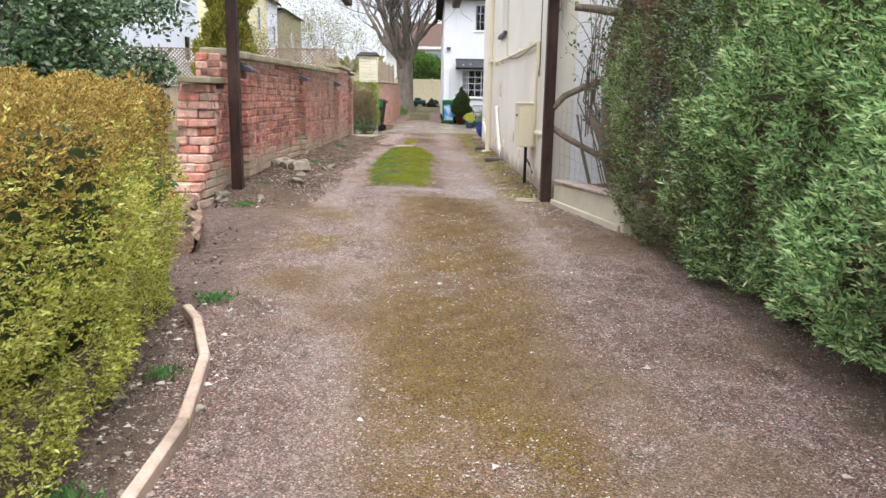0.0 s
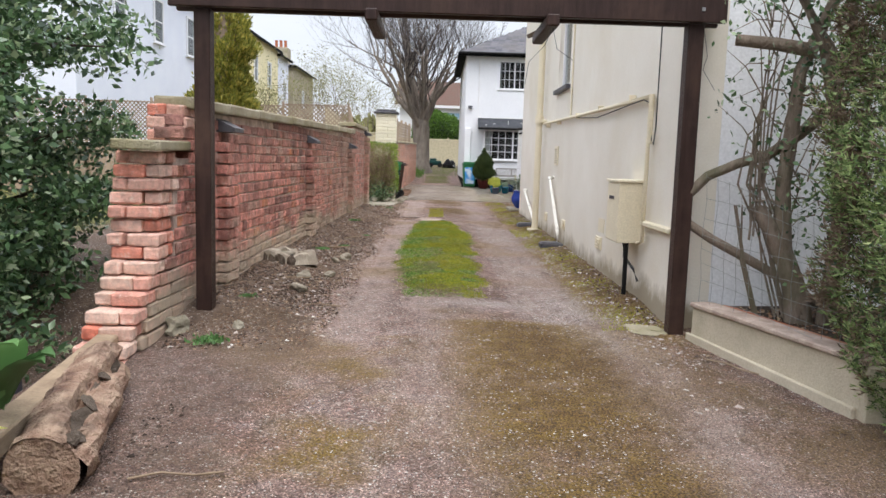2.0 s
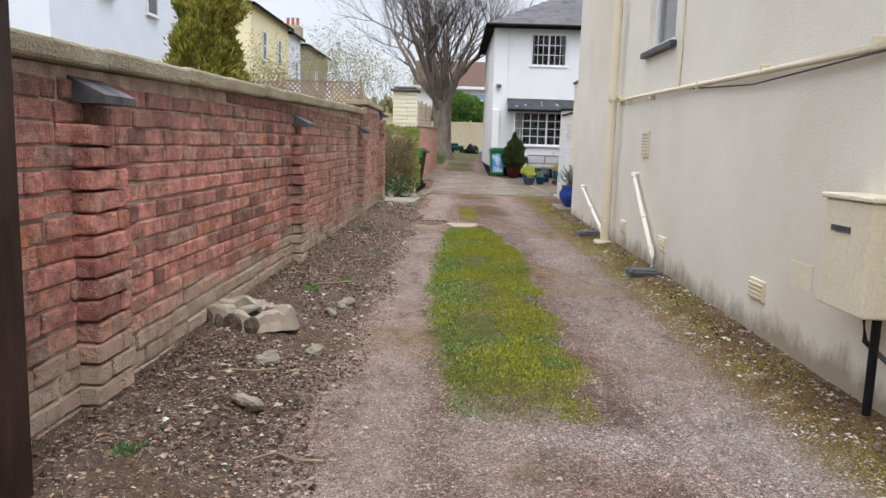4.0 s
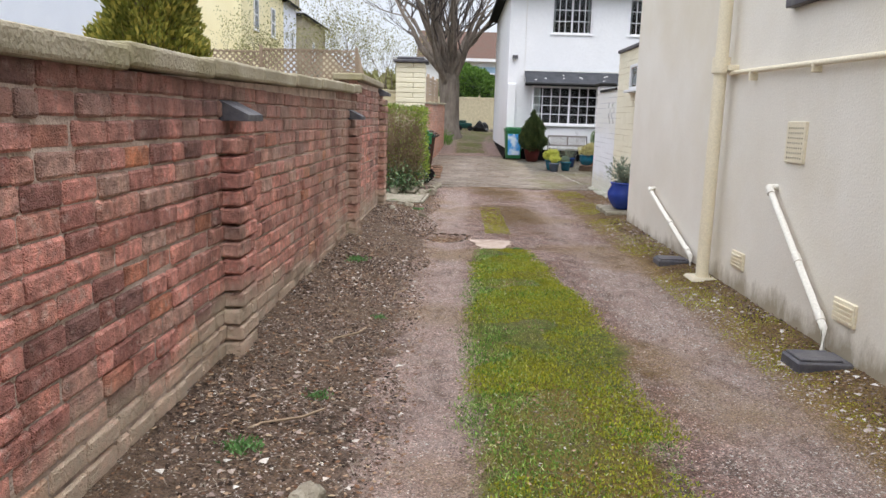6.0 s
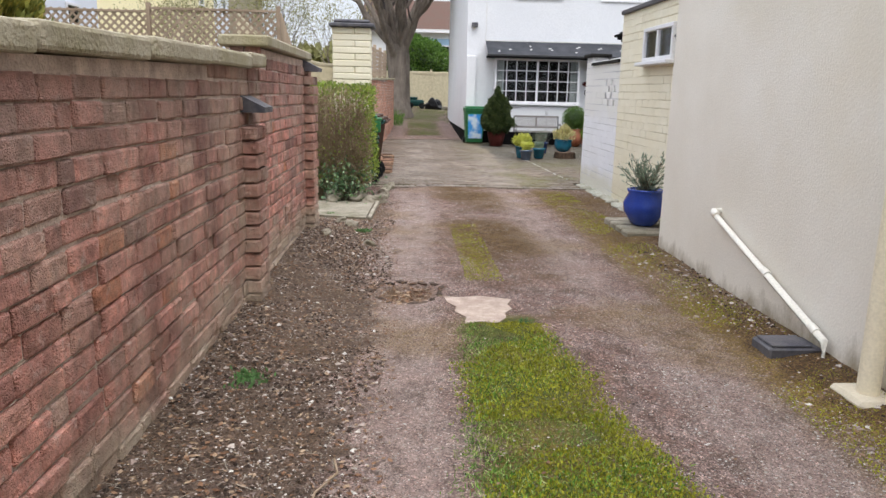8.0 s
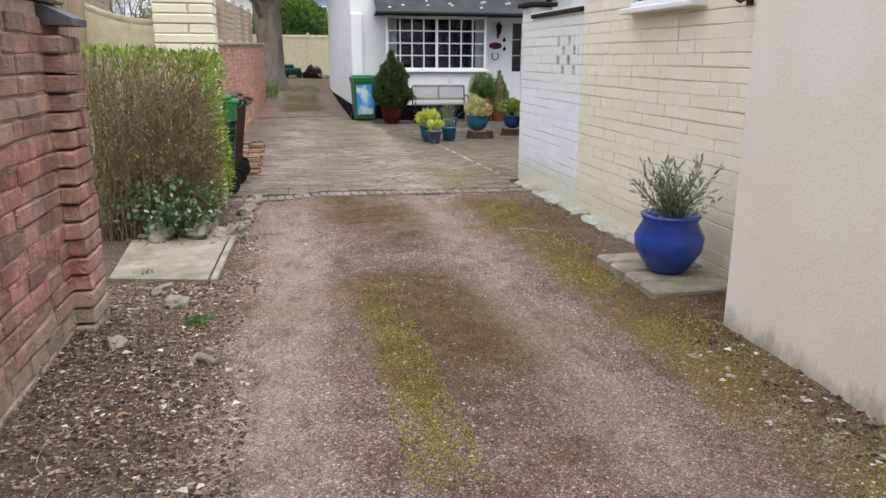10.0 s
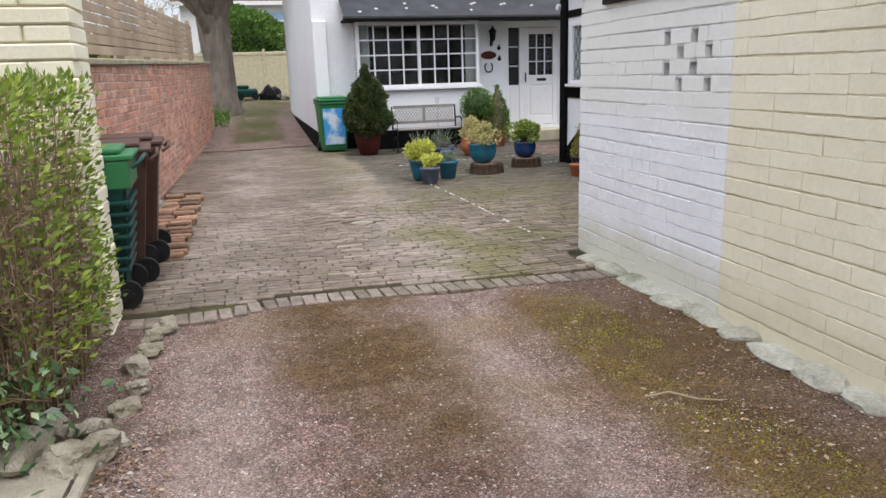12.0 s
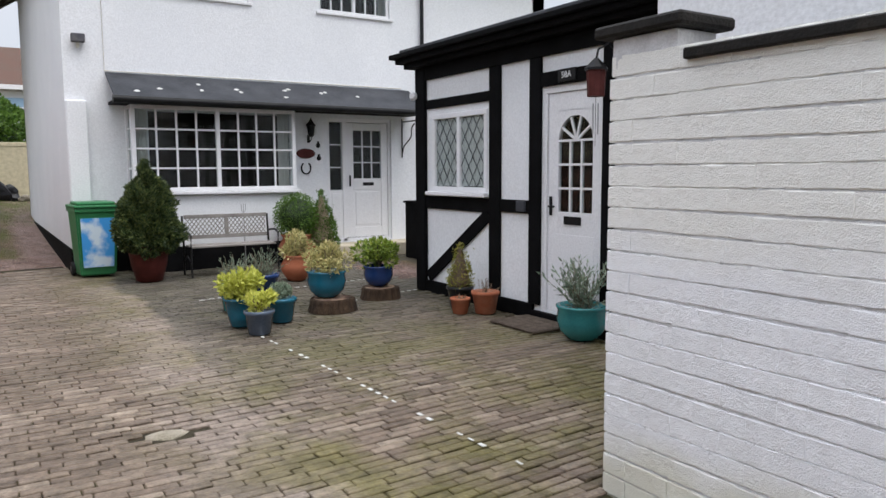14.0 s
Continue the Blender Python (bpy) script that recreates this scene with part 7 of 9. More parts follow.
    for a, b in zip(rings, rings[1:]):
        for i in range(n):
            bm.faces.new((a[i], a[(i + 1) % n], b[(i + 1) % n], b[i]))
    bm.faces.new(rings[-1])
    part("stump_body", bm, "cut_wood", st, "", False)
    # near-black lump in the hole, painting the shade of the rotten hollow
    part("rotten_hollow", lump(5, (0.15, 0.12, 0.05), 1, 0.25, 2), "plinth_black", st, "black lump painting the shade in rotten hollow").matrix_basis = pose(0.0, 0, 0.035)
    part("wood_bridge", lump(9, (0.02, 0.12, 0.03), 1, 0.25, 2), "cut_wood", st).matrix_basis = pose(0.0, 0, 0.10)
    for i in range(11):
        a = 1.2 + i * 0.42
        part("bark_ridge", lump(i, (0.03, 0.05, 0.07), 1, 0.35, 2), "bark", st).matrix_basis = pose(0.29 * math.cos(a), 0.235 * math.sin(a), 0.045, 0, 0, math.degrees(a))
    # pit and pale patch
    pt = thing("sunken_pit", "sunken round pothole full of dead leaves", "pothole")
    ring = []
    for i in range(18):
        a = 2 * math.pi * i / 18
        x, y = -1.17 + random.uniform(0.26, 0.31) * math.cos(a), 18.6 + random.uniform(0.29, 0.35) * math.sin(a)
        part("rim_stone", lump(i, (0.06, 0.03, 0.014), 1, 0.3, 1), "crumbs", pt).matrix_basis = pose(x, y, GH(x, y) - 0.002, 0, 0, i * 20 + 90 + random.uniform(-40, 40))
    P = np.array([-1.17, 18.6, 0]) + rng.normal(size=(230, 3)) * np.array([0.12, 0.14, 0])
    P[:, 2] = ground_height(P[:, 0], P[:, 1]) + 0.012
    q = leaf_quads(P, 0.045, None, 0.6)
    q[..., 2] = P[:, None, 2] + (q[..., 2] - P[:, None, 2]) * 0.3
    quads("leaf_fill", q, "dry_leaf", pt, "reddish dead leaves filling hollow")["kind"] = "stuff"
    pc = thing("mortar_patch", "pale pinkish mortar patch in drive", "patch")
    bm = bmesh.new()
    out = [(-0.88, 18.40), (-0.74, 18.37), (-0.60, 18.40), (-0.45, 18.35), (-0.36, 18.31), (-0.41, 18.18), (-0.39, 18.06), (-0.46, 17.94), (-0.47, 17.80), (-0.55, 17.67), (-0.66, 17.72), (-0.77, 17.69), (-0.75, 17.84), (-0.82, 18.0), (-0.80, 18.12), (-0.86, 18.24)]
    vs = [bm.verts.new((x, y, GH(x, y) + 0.011)) for x, y in out]
    f = bm.faces.new(vs)
    r = bmesh.ops.extrude_face_region(bm, geom=[f])
    for v in r["geom"]:
        if isinstance(v, bmesh.types.BMVert):
            v.co.z -= 0.04
    bmesh.ops.recalc_face_normals(bm, faces=bm.faces)
    part("patch", bm, "pink_render", pc)
    pc2 = thing("mortar_patch", "pale concrete patch at foot of timber post", "patch")
    part("patch", lump(8, (0.13, 0.19, 0.016), 1, 0.35, 3), "coping", pc2).matrix_basis = pose(1.20, 8.85, GH(1.2, 8.85) + 0.004, 0, 0, 30)
    # concrete slab by the hedge
    sl = thing("concrete_slab", "flat concrete slab beside drive edge", "slab")
    bm = bmesh.new()
    vs = [bm.verts.new((x, y, z)) for x, y, z in ((-2.35, 21.9, 0.50), (-1.66, 21.75, 0.495), (-1.60, 23.05, 0.505), (-2.4, 23.05, 0.51))]
    f = bm.faces.new(vs)
    r = bmesh.ops.extrude_face_region(bm, geom=[f])
    for v in r["geom"]:
        if isinstance(v, bmesh.types.BMVert):
            v.co.z -= 0.12
    bmesh.ops.recalc_face_normals(bm, faces=bm.faces)
    part("slab", bm, "stone", sl)
    part("edge_strip", beam(bmesh.new(), (-1.615, 21.7, 0.48), (-1.555, 23.0, 0.485), 0.05, 0.07, bevel=0.008), "stone", sl)
    S = [(-1.52, 23.2, 0.09), (-1.62, 23.35, 0.10), (-1.50, 23.55, 0.09), (-1.47, 23.8, 0.10), (-1.50, 24.05, 0.11), (-1.47, 24.3, 0.10), (-1.48, 24.55, 0.09), (-1.80, 23.4, 0.12), (-2.0, 23.25, 0.13), (-2.2, 23.3, 0.12), (-1.95, 23.6, 0.10), (-1.42, 24.72, 0.12), (-1.85, 23.12, 0.13), (-2.2, 23.10, 0.14), (-1.70, 23.0, 0.09), (-2.0, 23.3, 0.10), (-1.60, 23.05, 0.14),
         (-2.35, 8.35, 0.09), (-1.95, 8.5, 0.05), (-1.75, 9.9, 0.07), (-1.85, 10.6, 0.06), (-1.62, 10.9, 0.05), (-1.6, 12.2, 0.07), (-1.7, 11.9, 0.05), (-1.55, 20.3, 0.05), (-1.8, 21.2, 0.07), (-1.95, 21.6, 0.06), (-2.0, 20.4, 0.05), (-1.45, 3.3, 0.04), (-1.05, 3.2, 0.03)]
    for i, (x, y, s) in enumerate(S):
        s = s * 0.72 if y > 23.15 else s
        o = thing("stone", "rough weathered lump of limestone on soil", "stone", "loose stones", at=(x, y, GH(x, y) + s * 0.25), rz=i * 37)
        part("stone_body", lump(i * 1.7, (s * 1.15, s * 0.85, s), 0.75, 0.42, 3), "stone", o)
    for i, (x, y, l, a) in enumerate(((-1.75, 14.2, 0.5, 60), (-1.9, 10.3, 0.35, 15), (-1.45, 9.4, 0.3, 175), (1.5, 7.9, 0.4, -60), (1.1, 22.8, 0.35, 150), (-1.6, 6.2, 0.4, 10), (-1.85, 12.8, 0.5, 40), (-1.5, 15.6, 0.45, 80))):
        o = thing("dead_stick", "thin pale dead stick lying on ground", "stick", "dead sticks", at=(x, y, GH(x, y) + 0.015), rz=a)
        pipe("stick_body", [(-l / 2, 0, 0), (-l / 6, 0.03, 0.01), (l / 5, -0.02, 0.012), (l / 2, 0.03, 0)], 0.006, "bare_wood", o, sides=5)


drive_edges()


# ---- privet hedge, painted gate pier, second brick wall ----
def privet_hedge():
    h = thing("privet_hedge", "twiggy privet hedge with fresh green shoots beside drive", "hedge")
    rnd = random.Random(3)
    lines = []
    for i in range(900):
        x, y = rnd.uniform(-2.75, -1.78), rnd.uniform(23.15, 24.55)
        z1 = rnd.uniform(1.1, 2.10)
        dx, dy = rnd.gauss(0, 0.10), rnd.gauss(0, 0.10)
        x1, y1 = min(-1.66, x + dx), y + dy
        lines.append(([(x, y, 0.45), ((x + x1) / 2 + rnd.gauss(0, 0.03), (y + y1) / 2, (0.45 + z1) / 2), (x1, y1, z1)], [0.008, 0.005, 0.002]))
    for i in range(1500):
        x, y, z = rnd.uniform(-2.7, -1.70), rnd.choice([rnd.uniform(23.05, 23.3), rnd.uniform(23.1, 24.7)]), rnd.uniform(0.7, 2.0)
        e = (min(x + rnd.gauss(0.03, 0.09), -1.58), y + rnd.gauss(-0.03, 0.09), z + rnd.uniform(0.02, 0.2))
        lines.append(([(x, y, z), e], [0.004, 0.0015]))
    tubes("twig_mass", lines, "hedge_twig", h, 3)["kind"] = "stuff"
    P, N = box_points(4200, -2.8, -1.64, 23.05, 24.75, 0.75, 2.08, ["+x", "-y", "+z"], 0.12, 0.05, 0.16, 31)
    quads("foliage", leaf_quads(P, 0.048, N + np.array([0, 0, 0.6]), 0.42, 0.8), "leaf_privet", h)
    P, N = box_points(2600, -2.8, -1.72, 23.1, 24.7, 0.6, 1.8, ["+x", "-y"], 0.12, 0.05, 0.25, 31)
    quads("foliage", leaf_quads(P, 0.045, N, 0.42, 0.9), "leaf_brown", h, "dead brown inner leaves")
    P = np.array([-2.05, 23.05, 0.75]) + rng.normal(size=(900, 3)) * np.array([0.22, 0.12, 0.14])
    s = thing("evergreen_sprig", "low dark evergreen shrub at privet hedge foot", "shrub")
    quads("foliage", leaf_quads(P, 0.06, None, 0.5), "leaf_holly", s)
    for i in range(6):
        pipe("stem", [(-2.05 + 0.02 * i, 23.06, 0.45), (-2.25 + 0.08 * i, 22.98, 0.85)], 0.006, "bark", s, sides=5)


privet_hedge()


def gate_pier():
    g = thing("painted_gate_pier", "cream painted brick gate pier with dark cap", "pier", kind="structure")
    B = []
    for i in range(26):
        z = 0.40 + 0.0985 * (i + 0.5)
        for j in range(2):
            if i % 2:
                B += [(-1.86 - 0.27 * j, 24.98, z, 0.24, 0.50, 0.0915, 0)] if j == 0 else [(-2.16, 24.98, z, 0.34, 0.50, 0.0915, 0)]
            else:
                B += [(-2.03 + 0.0, 24.85 + 0.25 * j, z, 0.60 - 0.02 * j, 0.244, 0.0915, 0)]
    bricks(g, B, "cream_paint_brick", "", "", lambda b: b[2], 0.003, 0.01, 80)
    part("mortar_core", bx(-2.31, -1.752, 24.75, 25.21, 0.2, 2.95), "cream_mortar", g)
    part("coping_slab", bx(-2.38, -1.68, 24.66, 25.30, 2.962, 3.02, 0.012), "slate_cap", g)
    part("coping_slab", bx(-2.31, -1.75, 24.73, 25.23, 3.021, 3.08, 0.02), "slate_cap", g)
    # swept screen wall from the pier to the old wall
    w = thing("swept_wall", "cream painted wall with swept curved top", "wall", kind="structure")
    bm = bmesh.new()
    n = 14
    lo, hi, lo2, hi2 = [], [], [], []
    for i in range(n + 1):
        t = i / n
        x = -2.33 - 1.5 * t
        zt = 2.35 + 0.75 * t * t
        for l, yy, zz in ((lo, 24.9, 0.3), (hi, 24.9, zt), (lo2, 25.05, 0.3), (hi2, 25.05, zt)):
            l.append(bm.verts.new((x, yy, zz)))
    for i in range(n):
        bm.faces.new((lo[i], hi[i], hi[i + 1], lo[i + 1]))
        bm.faces.new((lo2[i], lo2[i + 1], hi2[i + 1], hi2[i]))
        bm.faces.new((hi[i], hi2[i], hi2[i + 1], hi[i + 1]))
    part("wall", bm, "cream_mortar", w)
    pipe("curved_coping", [(-2.33 - 1.5 * t, 24.97, 2.37 + 0.75 * t * t) for t in np.linspace(0, 1, 12)], 0.05, "coping", w)
    o = thing("orange_brick_wall", "orange-red brick boundary wall with slatted timber fence above", "wall", kind="structure")
    X0, X1, Y0, Y1 = -2.20, -1.58, 25.4, 40.2
    fxx = lambda y: X0 + (X1 - X0) * (y - Y0) / (Y1 - Y0)
    tz = lambda y: 2.16 + 0.017 * (y - Y0)
    bm = bmesh.new()
    q = bmesh.ops.create_cube(bm, size=1)
    for v in q["verts"]:
        yy = Y0 if v.co.y < 0 else Y1
        v.co = Vector((fxx(yy) - (0.01 if v.co.x > 0 else 0.22), yy, 0.2 if v.co.z < 0 else tz(yy)))
    part("mortar_core", bm, "mortar", o)
    B = []
    for c in range(25):
        z = 0.38 + 0.083 * (c + 0.5)
        y = Y0 + (0.12 if c % 2 else 0)
        while y < Y1 - 0.2:
            if z < tz(y) and z > gz(y) - 0.15:
                B.append((fxx(y) - 0.05, y + 0.115, z, 0.1, 0.218, 0.072, -0.042))
            y += 0.23
    bricks(o, B, "orange_brick", "", "orange-red bricks", lambda b: b[1], 0.004, 0.006, 280)
    part("coping_slab", beam(bmesh.new(), (fxx(Y0) - 0.11, Y0, tz(Y0) + 0.035), (fxx(Y1) - 0.11, Y1, tz(Y1) + 0.035), 0.30, 0.06, bevel=0.01), "coping", o)
    for k in range(7):
        z = 0.16 + 0.105 * k
        part("fence_board", beam(bmesh.new(), (fxx(Y0 + 0.3) - 0.14, Y0 + 0.3, tz(Y0) + z), (fxx(38) - 0.14, 38.0, tz(38) + z), 0.016, 0.09, bevel=0.003), "fence_wood", o, "horizontal timber fence board")
    for i in range(7):
        y = Y0 + 0.5 + i * 2
        part("fence_post", bx(fxx(y) - 0.24, fxx(y) - 0.152, y - 0.04, y + 0.04, tz(y) + 0.07, tz(y) + 0.95, 0.004), "fence_wood", o)
    nt = thing("paper_notice", "small white paper notice on orange brick wall", "notice")
    part("sheet", bx(fxx(27) + 0.010, fxx(27) + 0.014, 26.9, 27.12, 1.42, 1.72), "upvc", nt)
    part("print_bar", bx(fxx(27) + 0.0145, fxx(27) + 0.016, 26.94, 27.08, 1.60, 1.64), "pale_blue", nt)
    # worn red brick edging and low bed wall
    e = thing("brick_edging", "worn red brick edging beside bins", "edging")
    B = []
    for i in range(30):
        y = 26.7 + i * 0.12
        for j in range(2):
            x = -1.56 - 0.24 * j + 0.03 * math.sin(i)
            B.append((x, y, gz(y) + 0.015 + random.uniform(-0.01, 0.02), 0.22, 0.10, 0.08, random.uniform(-0.06, 0.06)))
    bricks(e, B, "edge_brick", "", "", lambda b: b[1], 0.006, 0.01, 100)
    for i in range(4):
        y = 27.6 + i * 0.55
        s = thing("stone", "rough weathered lump of limestone on soil", "stone", "loose stones", at=(-1.98, y, gz(y) + 0.06))
        part("stone_body", lump(i + 40, (0.14, 0.24, 0.12), 0.9, 0.15, 2), "stone", s)


gate_pier()


def wheelie_bin(label, x, y, rz, body, lid, h=1.02, ribs=False, panel=False, z=None):
    b = thing("wheelie_bin", label, "bin", at=(x, y, gz(y) if z is None else z), rz=rz)
    bm = bmesh.new()
    w0, w1, d0, d1 = 0.235, 0.28, 0.22, 0.34
    lo = [bm.verts.new(p) for p in ((-w0, -d0, 0.04), (w0, -d0, 0.04), (w0, d0, 0.04), (-w0, d0, 0.04))]
    hi = [bm.verts.new(p) for p in ((-w1, -d1 + 0.02, h - 0.08), (w1, -d1 + 0.02, h - 0.08), (w1, d1, h - 0.08), (-w1, d1, h - 0.08))]
    bm.faces.new(lo[::-1])
    bm.faces.new(hi)
    for i in range(4):
        bm.faces.new((lo[i], lo[(i + 1) % 4], hi[(i + 1) % 4], hi[i]))
    bmesh.ops.bevel(bm, geom=list(bm.edges), offset=0.02, segments=2, affect="EDGES")
    part("body", bm, body, b)
    part("rim", bx(-w1 - 0.012, w1 + 0.012, -d1, d1 + 0.012, h - (0.26 if ribs else 0.13), h - 0.07, 0.012, 2), lid, b)
    bm = bx(-w1 - 0.02, w1 + 0.02, -d1 - 0.02, d1 + 0.04, h - 0.068, h - 0.03, 0.012, 2)
    box(bm, -w1 + 0.03, w1 - 0.03, -d1 + 0.04, d1 - 0.04, h - 0.032, h + 0.015, 0.02, 2)
    part("lid", bm, lid, b)
    pipe("handle", [(-w1, d1 + 0.03, h - 0.12), (-w1, d1 + 0.08, h - 0.08), (w1, d1 + 0.08, h - 0.08), (w1, d1 + 0.03, h - 0.12)], 0.014, body, b)
    for s in (-1, 1):
        v, f = tube([(s * 0.23, d0 + 0.02, 0.10), (s * 0.285, d0 + 0.02, 0.10)], 0.10, 20)
        wl_ = raw("wheel", v, f, "rubber", b)
        v, f = tube([(s * 0.286, d0 + 0.02, 0.10), (s * 0.292, d0 + 0.02, 0.10)], 0.045, 12)
        raw("hub", v, f, "plastic_black", wl_)
    if ribs:
        for k in range(7):
            z_ = 0.26 + 0.078 * k
            e = w0 + (w1 - w0) * z_ + 0.012
            ed = d0 + (d1 - d0) * z_ + 0.012
            part("rib", bx(-e - 0.018, e + 0.018, -ed - 0.018, ed + 0.018, z_, z_ + 0.035, 0.012, 2), body, b)
    if panel:
        bm = bmesh.new()
        vs = [bm.verts.new(p) for p in ((-0.20, -0.258, 0.16), (0.20, -0.258, 0.16), (0.225, -0.332, 0.86), (-0.225, -0.332, 0.86))]
        bm.faces.new(vs)
        part("picture_panel", bm, "sky_print", b, "printed blue sky and clouds panel")
    return b


wheelie_bin("green wheelie bin with blue sky picture beside white house", 0.86, 34.88, 3, "bin_green", "bin_green", 1.07, panel=True)
wheelie_bin("dark teal ribbed bin with green lid by gate pier", -1.96, 25.52, -87, "bin_teal", "bin_green", 1.10, ribs=True)
wheelie_bin("brown wheelie bin with dark lid behind teal bin", -1.93, 26.18, -84, "bin_brown", "bin_brown", 1.08)
wheelie_bin("second brown wheelie bin against orange brick wall", -1.90, 26.84, -86, "bin_brown", "bin_brown", 1.08)



# ---- paving ----
def paving():
    p = thing("block_paving", "damp worn grey-brown brick paving with mossy joints", "paving", kind="structure")
    top = lambda x, y: gz(y) + 0.004 + 0.012 * math.sin(x * 1.3 + y * 0.7) * math.sin(y * 0.9 - x * 0.6) - 0.02 * math.exp(-((x - 0.35) / 0.5) ** 2 - ((y - 27.75) / 0.35) ** 2)
    edge = lambda x: 24.86 - 0.05 * x + 0.05 * math.sin(x * 1.1 + 1) - 0.12 * smooth(np.array((-x - 0.6) / 0.6))
    xs = np.linspace(-2.1, 6.6, 60)
    ys = np.linspace(24.95, 36.2, 84)
    V = [(x, max(y, float(edge(x)) + 0.01), top(x, y) - 0.014) for y in ys for x in xs]
    F = []
    for j in range(83):
        for i in range(59):
            if (xs[i + 1] > 4.25 and ys[j + 1] < 31.5) or (xs[i + 1] > 0.7 and ys[j + 1] > 35.3):
                continue
            a = j * 60 + i
            F.append((a, a + 1, a + 61, a + 60))
    raw("joint_bed", V, F, "mortar_dark", p, "mossy sand joints")
    B = []
    x = -1.62
    while x < 1.9:
        e = float(edge(x))
        B.append((x, e + 0.11, top(x, e) - 0.034, 0.084, 0.215, 0.07, 0.05 + random.uniform(-0.07, 0.07)))
        x += random.uniform(0.088, 0.100)
    S = []
    y, r = 25.14, 0
    while y < 36.0:
        x = -2.0 + (0.11 if r % 2 else 0) + random.uniform(-0.03, 0.03)
        while x < 6.5:
            L = random.choice((0.225, 0.22, 0.23, 0.215, 0.24))
            cx = x + L / 2
            yy = y + 0.05 * math.sin(cx * 1.1 + 0.5 + 0.15 * y) + 0.010 * math.sin(cx * 3 + y)
            x += L + 0.008
            if yy - 0.05 < float(edge(cx)) + 0.225:
                continue
            if cx > 0.6 and yy > 35.25:
                continue
            if cx > 4.2 and yy < 31.5:
                continue
            if cx > 1.85 and yy < 25.8:
                continue
            if abs(cx - 0.30) < 0.20 and abs(yy - 27.75) < 0.09:
                continue
            S.append((cx, yy, top(cx, yy) - 0.034 + random.uniform(-0.003, 0.003), L + 0.002, 0.0615, 0.07, 0.055 * math.cos(cx * 1.1 + 0.5 + 0.15 * y) + random.uniform(-0.012, 0.012)))
        y += 0.0735
        r += 1
    bricks(p, B, "paver_edge", "", "", lambda b: 0, 0.003, 0.005, 60, "edge_brick")
    bricks(p, S, "paver", "", "worn brick pavers", lambda b: abs(b[0] - 0.2) * 0.6 + b[1], 0.0028, 0.0065, 230, "paver")
    part("broken_patch", lump(12, (0.17, 0.09, 0.03), 1, 0.2, 3), "stone", p, "crumbled pale mortar in paving").matrix_basis = pose(0.32, 27.76, top(0.3, 27.75) - 0.025, 0, 0, 12)
    ln = thing("painted_line", "worn white painted bay line on paving", "marking")
    k = 0
    for a, b in (((1.62, 29.9), (1.80, 25.95)), ((1.60, 32.1), (4.7, 32.6)), ((2.9, 31.0), (4.2, 31.35))):
        n = int(math.dist(a, b) / 0.105)
        for i in range(n):
            if random.random() < 0.42:
                continue
            t = (i + 0.5) / n
            x, y = a[0] + (b[0] - a[0]) * t, a[1] + (b[1] - a[1]) * t
            along = abs(b[0] - a[0]) > 1
            f_ = random.uniform(0.35, 0.8)
            w, l = (0.09 * f_, 0.028) if along else (0.042 * f_, 0.055)
            z = top(x, y) + 0.009
            part("dash", bx(x - w / 2, x + w / 2, y - l / 2, y + l / 2, z - 0.006, z, 0.002), "line_paint", ln)
            k += 1


# ---- pots, plants and furniture in the yard ----
POTS = {
    "bowl": [(0.09, 0.0), (0.14, 0.02), (0.21, 0.10), (0.235, 0.20), (0.225, 0.29), (0.24, 0.31), (0.245, 0.33), (0.215, 0.335), (0.20, 0.29)],
    "tall": [(0.12, 0.0), (0.14, 0.015), (0.19, 0.20), (0.215, 0.36), (0.235, 0.37), (0.24, 0.40), (0.21, 0.405), (0.195, 0.36)],
    "cup": [(0.10, 0.0), (0.11, 0.01), (0.14, 0.20), (0.155, 0.21), (0.155, 0.24), (0.135, 0.245), (0.125, 0.21)],
    "urn": [(0.11, 0.0), (0.16, 0.03), (0.25, 0.18), (0.26, 0.28), (0.20, 0.40), (0.22, 0.43), (0.225, 0.45), (0.19, 0.455), (0.18, 0.40)],
}


